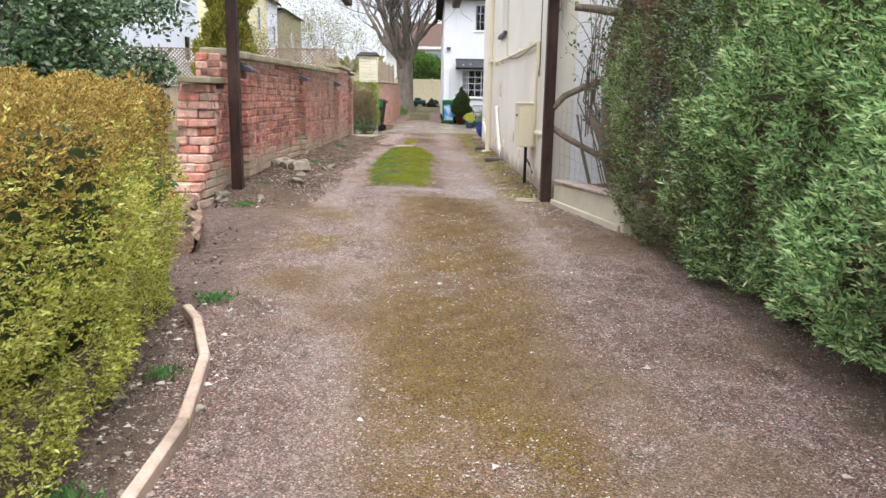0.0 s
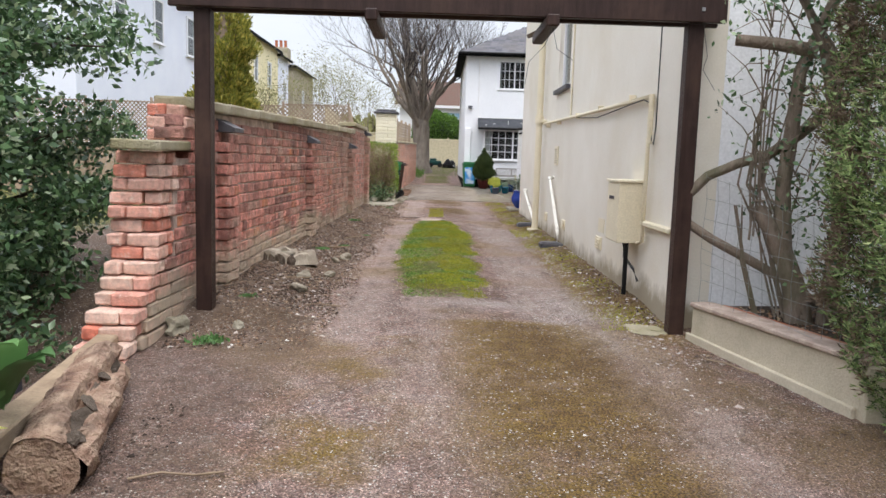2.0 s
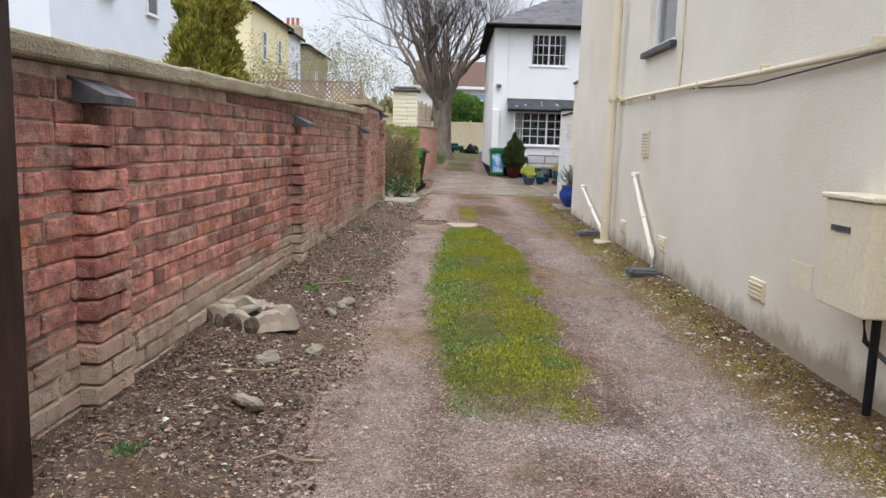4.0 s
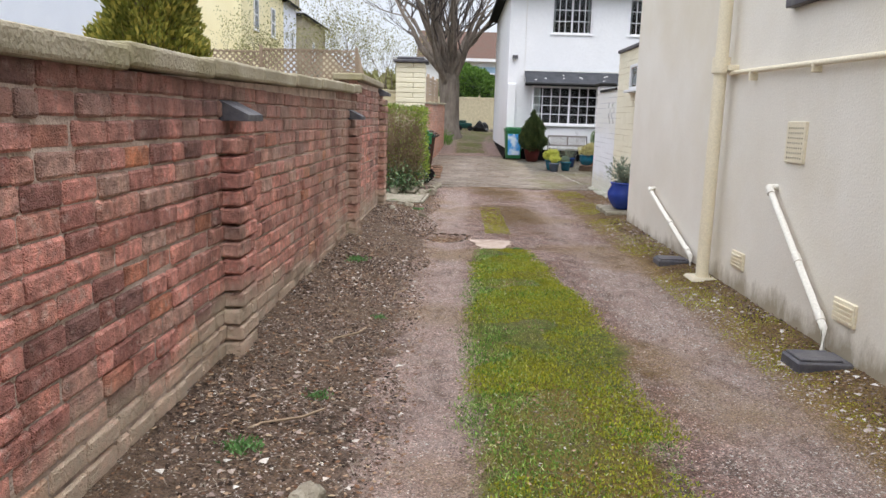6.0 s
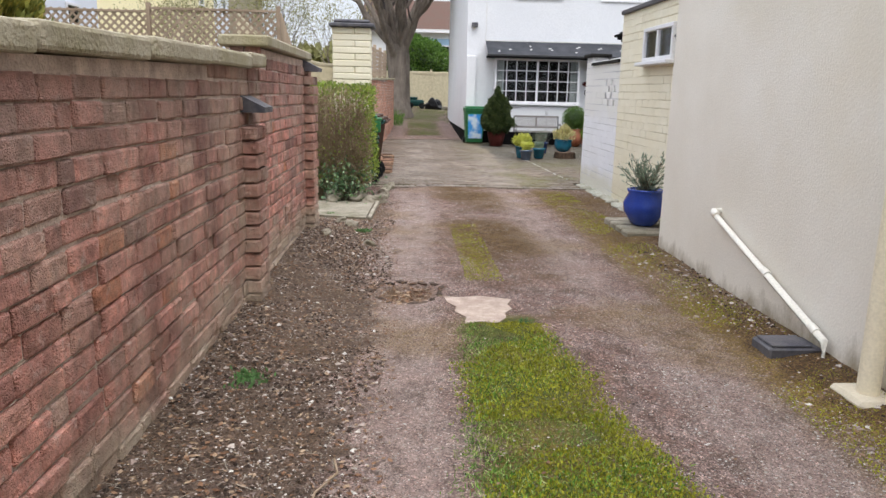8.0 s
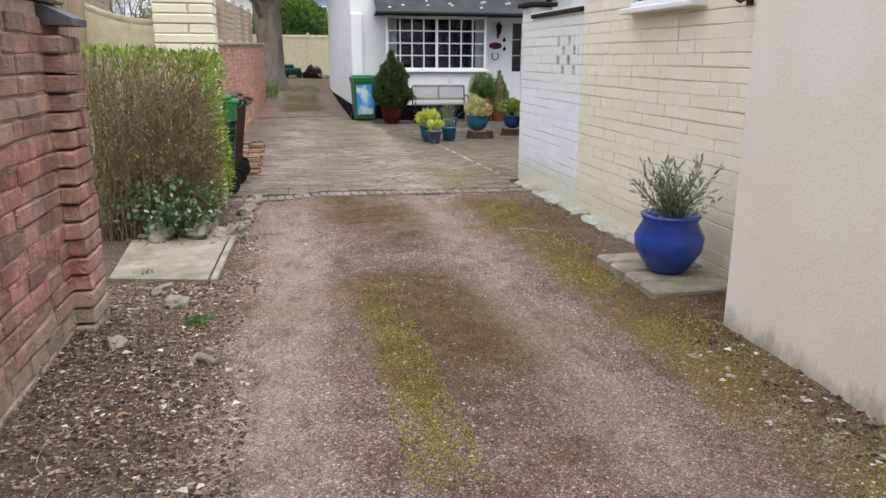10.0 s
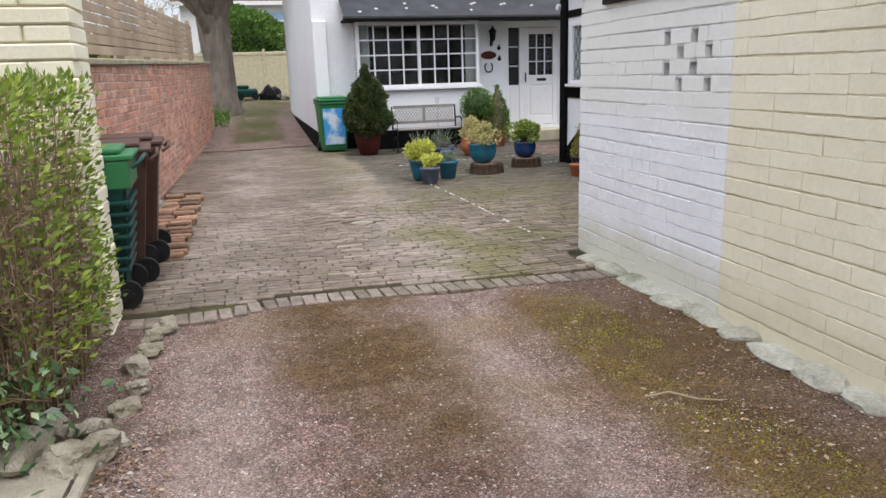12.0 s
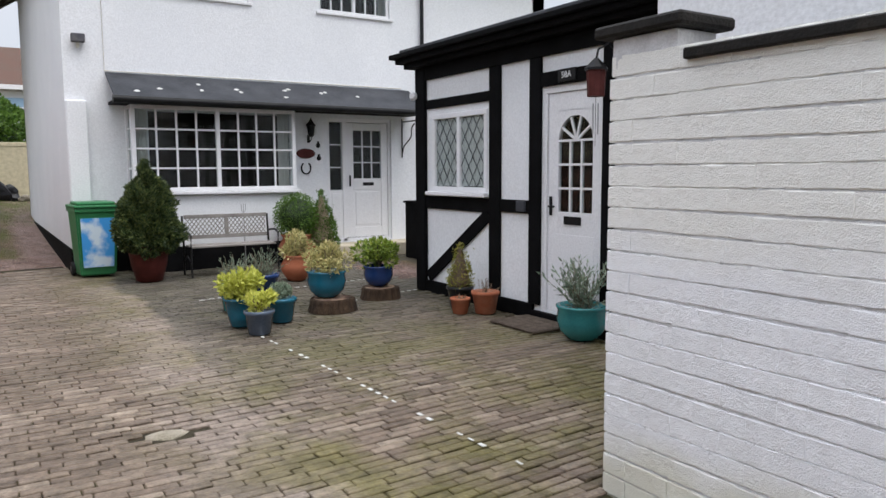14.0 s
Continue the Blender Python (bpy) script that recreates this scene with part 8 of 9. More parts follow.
def potted(name, label, x, y, shape, s, mat_, foliage, z=None, soil=True):
    """foliage: (kind, size, leaf material, leaves, leaf size)."""
    z0 = gz(y) + 0.008 if z is None else z
    t = thing(name, label, "potted plant", at=(x, y, z0), rz=random.uniform(0, 90))
    prof = [(r * s, h * s) for r, h in POTS[shape]]
    part("pot", lathe(prof, 28), mat_, t, "", True)
    top = prof[-1][1]
    if soil:
        so = lathe([(prof[-1][0] * 0.98, top - 0.02), (prof[-1][0] * 0.5, top - 0.005), (0.01, top)], 16)
        part("soil", so, "soil", t)
    kind, fs, lm, n, ls = foliage
    if kind == "ball":
        r5 = np.random.default_rng(int(abs(x * 131 + y * 17)))
        P, N = [], []
        tight = lm == "leaf_box"
        for q in range(1 if tight else 13):
            if tight:
                c, r_ = np.array([0, 0, top + 0.9 * fs]), fs * 0.95
            else:
                a_ = r5.uniform(0, 6.28)
                rr = fs * r5.uniform(0.1, 0.75)
                c, r_ = np.array([rr * math.cos(a_), rr * math.sin(a_), top + fs * r5.uniform(0.25, 1.25)]), fs * r5.uniform(0.28, 0.45)
            d = rng.normal(size=(n if tight else n // 10, 3))
            d /= np.linalg.norm(d, axis=1, keepdims=True)
            P.append(c + d * r_ * rng.uniform(0.45, 1.02, (len(d), 1)) ** 0.5)
            N.append(d)
        P, N = np.concatenate(P), np.concatenate(N)
        quads("foliage", leaf_quads(P, ls, N + np.array([0, 0, 0.3]), 0.5, 0.8), lm, t)
        if tight:
            co = lump(3, (fs * 0.72, fs * 0.72, fs * 0.72), 1, 0.1, 2)
            bmesh.ops.translate(co, verts=co.verts, vec=(0, 0, top + 0.9 * fs))
            # dark ball: inner shade as colour, closes see-through gaps
            part("branch_core", co, "leaf_spruce_and_shade", t)
        tubes("stems", [([(0, 0, top - 0.02), (0.5 * fs * math.cos(a), 0.5 * fs * math.sin(a), top + fs * 1.1)], [0.012, 0.004]) for a in np.arange(0, 6.2, 0.7)], "bark", t, 5)
    elif kind == "cone":
        P, N = rev_points(n, [(0.3 * fs, top - 0.02), (0.42 * fs, top + 0.15 * fs), (0.40 * fs, top + 0.35 * fs), (0.27 * fs, top + 0.8 * fs), (0.12 * fs, top + 1.2 * fs), (0.01, top + 1.5 * fs)], 5, 0.035, 0.05)
        quads("foliage", sprays(P, N + np.array([0, 0, 0.5]), 2, ls, 0.35, 0.6), lm, t)
        inner = lathe([(0.25 * fs, top), (0.33 * fs, top + 0.2 * fs), (0.20 * fs, top + 0.8 * fs), (0.02, top + 1.35 * fs)], 14)
        part("branch_core", inner, "leaf_brown", t)
    elif kind == "fatcone":
        pr = [(0.30 * fs, top - 0.02), (0.47 * fs, top + 0.10 * fs), (0.50 * fs, top + 0.26 * fs), (0.40 * fs, top + 0.60 * fs), (0.29 * fs, top + 0.88 * fs), (0.13 * fs, top + 1.16 * fs), (0.01, top + 1.42 * fs)]
        P, N = rev_points(n, pr, 5, 0.05, 0.03)
        P += N * (0.055 * fnoise(P, 4.0, 7))[:, None]
        quads("foliage", sprays(P, N + np.array([0, 0, 0.2]), 3, ls, 0.38, 0.7), lm, t)
        # dark inner body painted as the shade behind the needles
        part("branch_core", lathe([(r * 0.75, z_) for r, z_ in pr], 14), "leaf_spruce_and_shade", t)
    elif kind == "spiky":
        d = rng.normal(size=(n, 3)) * np.array([0.5, 0.5, 0.25]) + np.array([0, 0, 1])
        d /= np.linalg.norm(d, axis=1, keepdims=True)
        L = fs * rng.uniform(0.5, 1, n)
        base = np.array([0, 0, top]) + rng.normal(size=(n, 3)) * np.array([0.04, 0.04, 0])
        Q = []
        for k in range(14):
            f = (k + 1) / 15
            Q.append(base + d * (L * f)[:, None])
        tubes("stems", [([tuple(base[i]), tuple(base[i] + d[i] * L[i])], [0.004, 0.001]) for i in range(min(n, 60))], "leaf_brown", t, 3)
        P = np.concatenate(Q)
        D = np.concatenate([d] * 14)
        quads("foliage", leaf_quads(P, ls, D, 0.28, 0.75), lm, t)
    return t


def yard():
    potted("conifer_tub", "dense dark conical conifer in oxblood half barrel", 1.42, 33.95, "tall", 1.25, "oxblood", ("fatcone", 0.86, "leaf_spruce_and_shade", 11000, 0.045))
    potted("clipped_shrub_pot", "round box shrub in terracotta bowl", 3.74, 34.35, "urn", 1.12, "terracotta", ("ball", 0.38, "leaf_box", 4200, 0.035))
    potted("small_conifer_pot", "slim green conifer in terracotta pot", 4.12, 34.25, "cup", 1.3, "terracotta", ("cone", 0.62, "leaf_box", 3600, 0.035))
    log(2.70, 30.70, 0.25)
    log(3.50, 31.08, 0.23)
    L = gz(31) + 0.15
    potted("teal_glazed_pot", "cream and green shrub in teal glazed pot", 2.66, 30.73, "bowl", 0.90, "glaze_teal", ("ball", 0.25, "leaf_cream", 1300, 0.05), L)
    potted("blue_glazed_pot", "leafy green shrub in blue glazed pot on log", 3.50, 31.11, "bowl", 0.76, "glaze_navy", ("ball", 0.26, "leaf_privet", 1500, 0.055), L)
    potted("teal_glazed_pot", "small grey heather in teal pot", 2.02, 30.42, "cup", 1.02, "glaze_teal", ("ball", 0.13, "leaf_grey", 1200, 0.03))
    potted("slate_patterned_pot", "yellow-green plant in slate blue patterned pot", 1.64, 29.98, "cup", 0.95, "glaze_slate", ("ball", 0.13, "leaf_yellow", 700, 0.045))
    potted("teal_glazed_pot", "bright yellow variegated shrub in dark teal pot", 1.60, 30.42, "tall", 0.72, "glaze_teal", ("ball", 0.22, "leaf_yellow", 1500, 0.05))
    potted("green_pot", "grey-green rosemary in low pot", 1.80, 31.25, "cup", 1.2, "glaze_turq", ("spiky", 0.42, "leaf_grey", 60, 0.035))
    potted("terracotta_urn", "cream leaved shrub in round terracotta urn", 3.15, 32.9, "urn", 0.8, "terracotta", ("ball", 0.24, "leaf_cream", 1400, 0.05))
    potted("small_conifer_pot", "little golden conifer in black pot on saucer", 3.98, 30.05, "cup", 1.0, "plastic_black", ("cone", 0.34, "leaf_conifer", 1300, 0.03))
    potted("terracotta_pot", "shallow terracotta pot with dry soil beside annex", 3.78, 29.75, "cup", 0.72, "terracotta", ("spiky", 0.06, "leaf_brown", 12, 0.02))
    potted("terracotta_pot", "terracotta pot with bare stubby stems beside annex", 4.02, 29.62, "cup", 1.0, "terracotta", ("spiky", 0.18, "leaf_brown", 14, 0.02))
    potted("turquoise_pot", "leafy evergreen shrub in turquoise glazed bowl", 4.02, 28.12, "bowl", 0.98, "glaze_turq", ("spiky", 0.52, "leaf_grey", 55, 0.065))
    potted("windowsill_plant", "small green plant in terracotta pot on black cupboard", 5.95, 33.7, "cup", 0.7, "terracotta", ("ball", 0.12, "leaf_box", 500, 0.035), 1.545)
    potted("green_bush_pot", "bushy green plant in blue pot by bench", 2.35, 31.9, "cup", 1.2, "glaze_navy", ("spiky", 0.40, "leaf_grey", 60, 0.035))
    # big blue pot in the nook by the cream wall
    potted("blue_glazed_pot", "olive-like grey shrub in bright blue glazed pot", 1.56, 21.10, "urn", 0.93, "glaze_blue", ("spiky", 0.50, "leaf_grey", 60, 0.06), gz(20.7) + 0.10)
    k = thing("stone_ledge", "low broken stone ledge under blue pot", "ledge")
    for i in range(4):
        part("ledge_stone", bx(1.25, 1.9, 20.68 + i * 0.24, 20.90 + i * 0.24, 0.34, 0.555 + 0.004 * i, 0.015), "stone", k)
    bench()
    rake = thing("garden_rake", "short garden fork stuck behind bench", "tool")
    pipe("shaft", [(2.95, 34.5, 0.55), (2.95, 34.55, 1.42)], 0.008, "alu", rake, sides=6)
    for i in (-1, 0, 1):
        pipe("tine", [(2.95, 34.55, 1.42), (2.95 + 0.03 * i, 34.55, 1.46), (2.95 + 0.035 * i, 34.55, 1.56)], 0.005, "alu", rake, sides=5)


def log(x, y, r):
    t = thing("log_round", "sawn log round with rough dark bark on paving", "log", "log stands", at=(x, y, gz(y) + 0.004))
    v, f = tube([(0, 0, 0), (0, 0, 0.03), (0, 0, 0.08), (0, 0, 0.12), (0, 0, 0.142)], [r * 1.08, r * 1.05, r, r * 0.99, r * 0.95], 60)
    vv = []
    for p in v:
        a = math.atan2(p.y, p.x)
        k = 1 + 0.05 * math.sin(3 * a + x) + 0.05 * noise.noise(Vector((6 * math.cos(a), 6 * math.sin(a), x))) + 0.07 * noise.noise(Vector((16 * math.cos(a), 16 * math.sin(a), 3 * p.z)))
        vv.append((p.x * k, p.y * k, p.z))
    raw("bark_ring", vv, f, "dark_bark", t, "", False)
    part("sawn_face", lathe([(r * 0.80, 0.1405), (r * 0.78, 0.147)], 22), "rotten_wood", t)


def bench():
    b = thing("garden_bench", "weathered slatted bench with iron lattice back", "bench", at=(2.62, 34.12, gz(34.3)))
    W = 0.62
    for i in range(4):
        part("seat_slat", bx(-W, W, -0.20 + i * 0.10, -0.115 + i * 0.10, 0.42, 0.445, 0.004), "silver_wood", b)
    for s in (-1, 1):
        x = s * (W + 0.02)
        pipe("bench_end", [(x, -0.24, 0), (x, -0.20, 0.22), (x, -0.22, 0.42), (x, -0.23, 0.60), (x, -0.1, 0.64), (x, 0.12, 0.62), (x, 0.22, 0.60)], 0.016, "black_iron", b, sides=8)
        pipe("bench_end", [(x, 0.22, 0), (x, 0.20, 0.42), (x, 0.26, 0.86)], 0.016, "black_iron", b, sides=8)
        pipe("bench_end", [(x, -0.21, 0.20), (x, 0, 0.30), (x, 0.21, 0.20)], 0.010, "black_iron", b, sides=6)
    for z in (0.52, 0.82):
        part("back_rail", bx(-W, W, 0.215, 0.245, z, z + 0.055, 0.004), "silver_wood", b)
    part("back_rail", bx(-0.03, 0.03, 0.212, 0.24, 0.576, 0.819, 0.003), "silver_wood", b)
    for s in (-1, 1):
        bm = bmesh.new()
        x0, x1 = (0.04, W - 0.02) if s > 0 else (-W + 0.02, -0.04)
        n = 9
        for i in range(-3, n):
            for sg in (-1, 1):
                a = x0 + (x1 - x0) * i / n
                e = a + (x1 - x0) * 3 / n
                p, q = (a, 0.23, 0.578), (e, 0.23, 0.818)
                if sg < 0:
                    p, q = (a, 0.228, 0.818), (e, 0.228, 0.578)
                ax, ex = max(p[0], x0), min(q[0], x1)
                if ex - ax < 0.03:
                    continue
                za = p[2] + (q[2] - p[2]) * (ax - p[0]) / (q[0] - p[0])
                ze = p[2] + (q[2] - p[2]) * (ex - p[0]) / (q[0] - p[0])
                beam(bm, (ax, p[1], za), (ex, q[1], ze), 0.006, 0.012)
        part("lattice_panel", bm, "silver_wood", b, "cast lattice back panel")


yard()


# ---- background: trellis, conifer, houses, trees, fence ----
def trellis():
    t = thing("garden_trellis", "brown diagonal lattice trellis fence behind brick wall", "fence")
    Y = 24.0

    def panel(xa, xb, z0, z1, y):
        for z in (z0, z1 - 0.03):
            part("rail", bx(xa, xb, y - 0.015, y + 0.015, z, z + 0.03), "trellis_wood", t)
        Q = []
        h = z1 - z0
        n = int((xb - xa + h) / 0.115)
        for i in range(n):
            for sg in (-1, 1):
                s = xa - h + i * 0.115
                pts = [(s, z0), (s + h, z1)] if sg > 0 else [(s, z1), (s + h, z0)]
                (ax, az), (ex, ez) = pts
                x0, x1 = max(ax, xa), min(ex, xb)
                if x1 <= x0:
                    continue
                za = az + (ez - az) * (x0 - ax) / h
                ze = az + (ez - az) * (x1 - ax) / h
                w = 0.016 * 1.414
                yy = y - 0.006 if sg > 0 else y + 0.006
                Q.append([(x0, yy, za - w), (x1, yy, ze - w), (x1, yy, ze + w), (x0, yy, za + w)])
        quads("lattice", np.array(Q), "trellis_wood", t)["kind"] = "stuff"

    for i in range(7):
        xb = -3.05 - i * 1.83
        panel(xb - 1.78, xb, 1.9, 3.10 if i < 1 else 3.05, Y)
        part("post", bx(xb - 0.0, xb + 0.05, Y - 0.04, Y + 0.04, 0.3, 3.16, 0.004), "trellis_wood", t)
    for k in range(12):
        y = 24.1 + k * 0.11
        part("slat", bx(-3.02, -3.0, y, y + 0.09, 1.6, 3.08 - 0.045 * k, 0.002), "fence_wood", t)
    f = thing("board_fence", "plain weathered board fence below trellis", "fence")
    for i in range(64):
        x = -3.05 - 0.2 * i
        part("board", bx(x - 0.19, x, Y + 0.05, Y + 0.07, 0.2, 1.88, 0.002), "fence_wood", f)


trellis()


def garden_conifer():
    t = thing("golden_conifer", "tall golden green conifer behind brick wall", "tree", at=(-5.35, 20.1, 0.3))
    prof = [(0.15, 0.2), (0.60, 0.8), (0.72, 1.8), (0.68, 2.8), (0.52, 3.7), (0.28, 4.4), (0.02, 4.95)]
    P, N = rev_points(17000, prof, 17, 0.22, 0.22)
    quads("foliage", sprays(P, N * 0.7 + np.array([0, 0, 0.8]), 3, 0.10, 0.38, 0.5), "leaf_conifer", t)
    part("branch_core", lathe([(r * 0.62, z) for r, z in prof], 14), "leaf_brown", t)
    pipe("trunk", [(0, 0, -0.2), (0, 0, 4.0)], 0.09, "bark", t)


garden_conifer()


def row_house(name, label, x, y0, y1, eave, wall_mat, wins, roof=2.2, depth=9):
    h = thing(name, label, "house")
    part("wall", bx(x - depth, x, y0, y1, 0.2, eave), wall_mat, h)
    bm = bmesh.new()
    e = 0.3
    a = [bm.verts.new(p) for p in ((x - depth - e, y0 - e, eave), (x + e, y0 - e, eave), (x + e, y1 + e, eave), (x - depth - e, y1 + e, eave))]
    r = [bm.verts.new((x - depth / 2, y0 + (y1 - y0) * 0.35, eave + roof)), bm.verts.new((x - depth / 2, y1 - (y1 - y0) * 0.35, eave + roof))]
    for f in ((a[0], a[1], r[0]), (a[1], a[2], r[1], r[0]), (a[2], a[3], r[1]), (a[3], a[0], r[0], r[1]), a[::-1]):
        bm.faces.new(f)
    part("roof", bm, "slate", h)
    part("fascia", bx(x + e, x + e + 0.03, y0 - e, y1 + e, eave - 0.2, eave - 0.002), "black_timber", h)
    part("fascia", bx(x - depth, x + e, y0 - e - 0.03, y0 - e, eave - 0.2, eave - 0.002), "black_timber", h)
    for y, z, w, hh in wins:
        s = new("window")
        s.parent = h
        s.matrix_basis = pose(x + 0.075, y, z, 0, 0, 90)
        window(s, w, hh, 1, 2, 1, 0.09, 0.05)
        # dark sheet on the solid wall, in place of a shaded interior
        part("reveal", bx(0.01, w - 0.01, 0.074, 0.08, 0.01, hh - 0.01), "shaded_room", s)
    return h


row_house("pale_lilac_house", "pale lilac-white rendered house with slate roof", -13.0, 29.0, 43.0, 9.2, "lilac_render", [(40.2, 6.4, 1.1, 1.9), (40.2, 3.4, 1.1, 1.4), (36.0, 6.4, 1.1, 1.9), (32.0, 6.4, 1.1, 1.9)])
row_house("yellow_house", "pale yellow rendered house with slate roof", -13.0, 51.0, 61.0, 9.6, "yellow_render", [(57.5, 6.6, 1.0, 1.8), (53.5, 6.6, 1.0, 1.8)], 1.6)
row_house("pale_blue_house", "narrow pale blue rendered house", -13.0, 61.05, 65.0, 9.4, "lilac_render", [(63.0, 6.0, 0.9, 1.6)], 0.8)
hh = row_house("brown_house", "brown brick house with chimney stack", -13.0, 67.0, 77.0, 9.3, "coping", [(71.0, 6.0, 0.9, 1.6)], 1.2)
part("chimney", bx(-15.2, -13.8, 68.5, 70.0, 9.3, 11.0, 0.03), "coping", hh)
for i in range(3):
    part("chimney_pot", lathe([(0.14, 11.0), (0.12, 11.6), (0.15, 11.65)], 10), "terracotta", hh).matrix_basis = pose(-14.9 + 0.4 * i, 69.2, 0)


def far_end():
    f = thing("cream_garden_fence", "cream panelled garden fence with posts", "fence")
    Y, z0 = 51.0, gz(51)
    for i in range(9):
        x = -5.4 + i * 1.83
        part("panel", bx(x + 0.086, x + 1.809, Y, Y + 0.04, z0 - 0.1, z0 + 1.72, 0.006), "cream_mortar", f)
        part("post", bx(x - 0.02, x + 0.085, Y - 0.03, Y + 0.08, z0 - 0.1, z0 + 1.82, 0.006), "cream_mortar", f)
        part("rail", bx(x + 0.086, x + 1.809, Y - 0.02, Y - 0.001, z0 + 1.60, z0 + 1.70, 0.004), "cream_mortar", f)
    b = thing("round_bush", "large rounded bright green bush beyond fence", "bush", at=(-0.6, 53.2, gz(53)))
    P, N = rev_points(16000, [(1.4, 0.2), (1.9, 1.4), (1.7, 2.4), (1.0, 3.2), (0.05, 3.5)], 8, 0.25, 0.15)
    quads("foliage", leaf_quads(P, 0.15, N, 0.6, 0.9), "leaf_box", b)
    # solid dark filling, coloured as the shade deep in the bush
    part("branch_core", lathe([(1.2, 0.2), (1.6, 1.4), (1.4, 2.2), (0.6, 2.9), (0.05, 3.1)], 12), "leaf_spruce_and_shade", b)
    h = thing("distant_house", "distant white house with brown tiled roof and blue panel", "house")
    part("wall", bx(-3.6, 8, 62, 70, 1.2, 5.9), "render_white", h)
    bm = bmesh.new()
    vs = [bm.verts.new(p) for p in ((-4.0, 61.6, 5.9), (8.4, 61.6, 5.9), (8.4, 66, 8.2), (-4.0, 66, 8.2))]
    bm.faces.new(vs)
    vs = [bm.verts.new(p) for p in ((8.4, 70.4, 5.9), (-4.0, 70.4, 5.9), (-4.0, 66.01, 8.2), (8.4, 66.01, 8.2))]
    bm.faces.new(vs)
    part("roof", bm, "roof_tile", h)
    part("fascia", bx(-4.0, 8.4, 61.55, 61.59, 5.75, 5.95), "upvc", h)
    part("spandrel", bx(-2.0, 4.0, 61.93, 61.99, 4.2, 5.4), "pale_blue", h, "pale blue panel above window")
    for i in range(4):
        s = new("window")
        s.parent = h
        s.matrix_basis = pose(-1.9 + i * 1.45, 61.88, 4.25)
        window(s, 1.35, 0.75, 1, 1, 2, 0.08)
        # same near-black sheet for indoor shade; no room is built here
        part("reveal", bx(0.01, 1.34, 0.045, 0.05, 0.01, 0.74), "shaded_room", s)
    c = thing("covered_mower", "dark green ride-on mower by cream fence", "mower", at=(-0.62, 48.8, gz(48.8)))
    part("body", bx(-0.45, 0.35, -0.3, 0.4, 0.12, 0.42, 0.08, 2), "bin_teal", c)
    part("bonnet", bx(-0.38, 0.05, -0.22, 0.3, 0.42, 0.55, 0.06, 2), "bin_teal", c)
    for x in (-0.3, 0.25):
        v, q = tube([(x, -0.36, 0.14), (x, -0.26, 0.14)], 0.14, 14)
        raw("wheel", v, q, "rubber", c)
    for i, (x, s) in enumerate(((0.05, 0.30), (0.35, 0.26))):
        g = thing("refuse_sack", "crumpled black plastic refuse sack by fence", "sack", "refuse sacks", at=(x, 48.7, gz(48.7) + s * 0.55))
        part("sack_body", lump(i + 60, (s, s * 0.8, s * 1.05), 1, 0.4, 3), "plastic_black", g)
    for i, (x, s) in enumerate(((0.72, 0.17), (0.95, 0.14))):
        g = thing("stone", "rough weathered lump of limestone on soil", "stone", "loose stones", at=(x, 48.5, gz(48.5) + 0.06))
        part("stone_body", lump(i + 70, (s, s, s), 0.8, 0.3, 2), "stone", g)
    # low planting at the big tree's foot
    p = thing("ground_cover", "low green ground cover plants along wall foot", "planting")
    n = 4500
    X = np.stack([rng.uniform(-2.6, -1.25, n) ** 1, rng.uniform(40.0, 48, n), np.zeros(n)], 1)
    X[:, 0] += np.clip((X[:, 1] - 42) * 0.06, 0, 1)
    X[:, 2] = ground_height(X[:, 0], X[:, 1]) + rng.uniform(0, 0.22, n) * np.clip(1 + fnoise(X, 0.5, 4), 0.1, 2)
    quads("foliage", leaf_quads(X, 0.08, None, 0.5), "leaf_box", p)["kind"] = "stuff"


far_end()
bare_tree("bare_tree", "large bare spreading tree with ribbed grey trunk", "tree", -1.50, 44.0, GH(-1.50, 44.0) - 0.1, 12.5, 0.50, 5, 6, 0.24, 16, upright=0.7, spread=0.70)
for i, (x, y, h_) in enumerate(((-7.0, 50, 7.0), (-9.5, 60, 8.5), (-5.2, 58, 7.5), (-11, 48, 6))):
    t_, tw = bare_tree("hazy_tree", "slim twiggy tree just coming into leaf", "tree", x, y, gz(y), h_, 0.14, 20 + i, 4, 0.15, 6)
    P = np.array([tuple(l[0][-1]) for l in tw])
    P = np.repeat(P, 7, axis=0) + rng.normal(size=(len(P) * 7, 3)) * 0.22
    quads("foliage", leaf_quads(P, 0.10, None, 0.6), "leaf_haze", t_)
t_ = thing("dark_evergreen", "dark evergreen tree beyond annex roof", "tree", at=(9.3, 44, 0.5))
P, N = rev_points(12000, [(0.6, 1), (1.8, 2.5), (2.0, 4.5), (1.4, 6.3), (0.1, 7.6)], 3, 0.35, 0.3)
quads("foliage", leaf_quads(P, 0.16, N, 0.5, 0.9), "leaf_holly", t_)
pipe("trunk", [(0, 0, -0.2), (0, 0, 6.0)], 0.15, "bark", t_)
for i, (x0, x1, y, z1) in enumerate(((-60, -16, 85, 7), (9, 60, 75, 8), (-14, 12, 95, 6))):
    n = 9000
    w = thing("far_tree_belt", "far belt of mixed trees beyond houses", "trees", kind="stuff")
    P = np.stack([rng.uniform(x0, x1, n), y + rng.normal(size=n) * 2, np.zeros(n)], 1)
    P[:, 2] = 1.5 + rng.uniform(0, 1, n) ** 0.7 * z1 * (0.8 + 0.25 * fnoise(P, 0.05, 6))
    quads("foliage", leaf_quads(P, 0.9, None, 0.7), "leaf_haze", w)


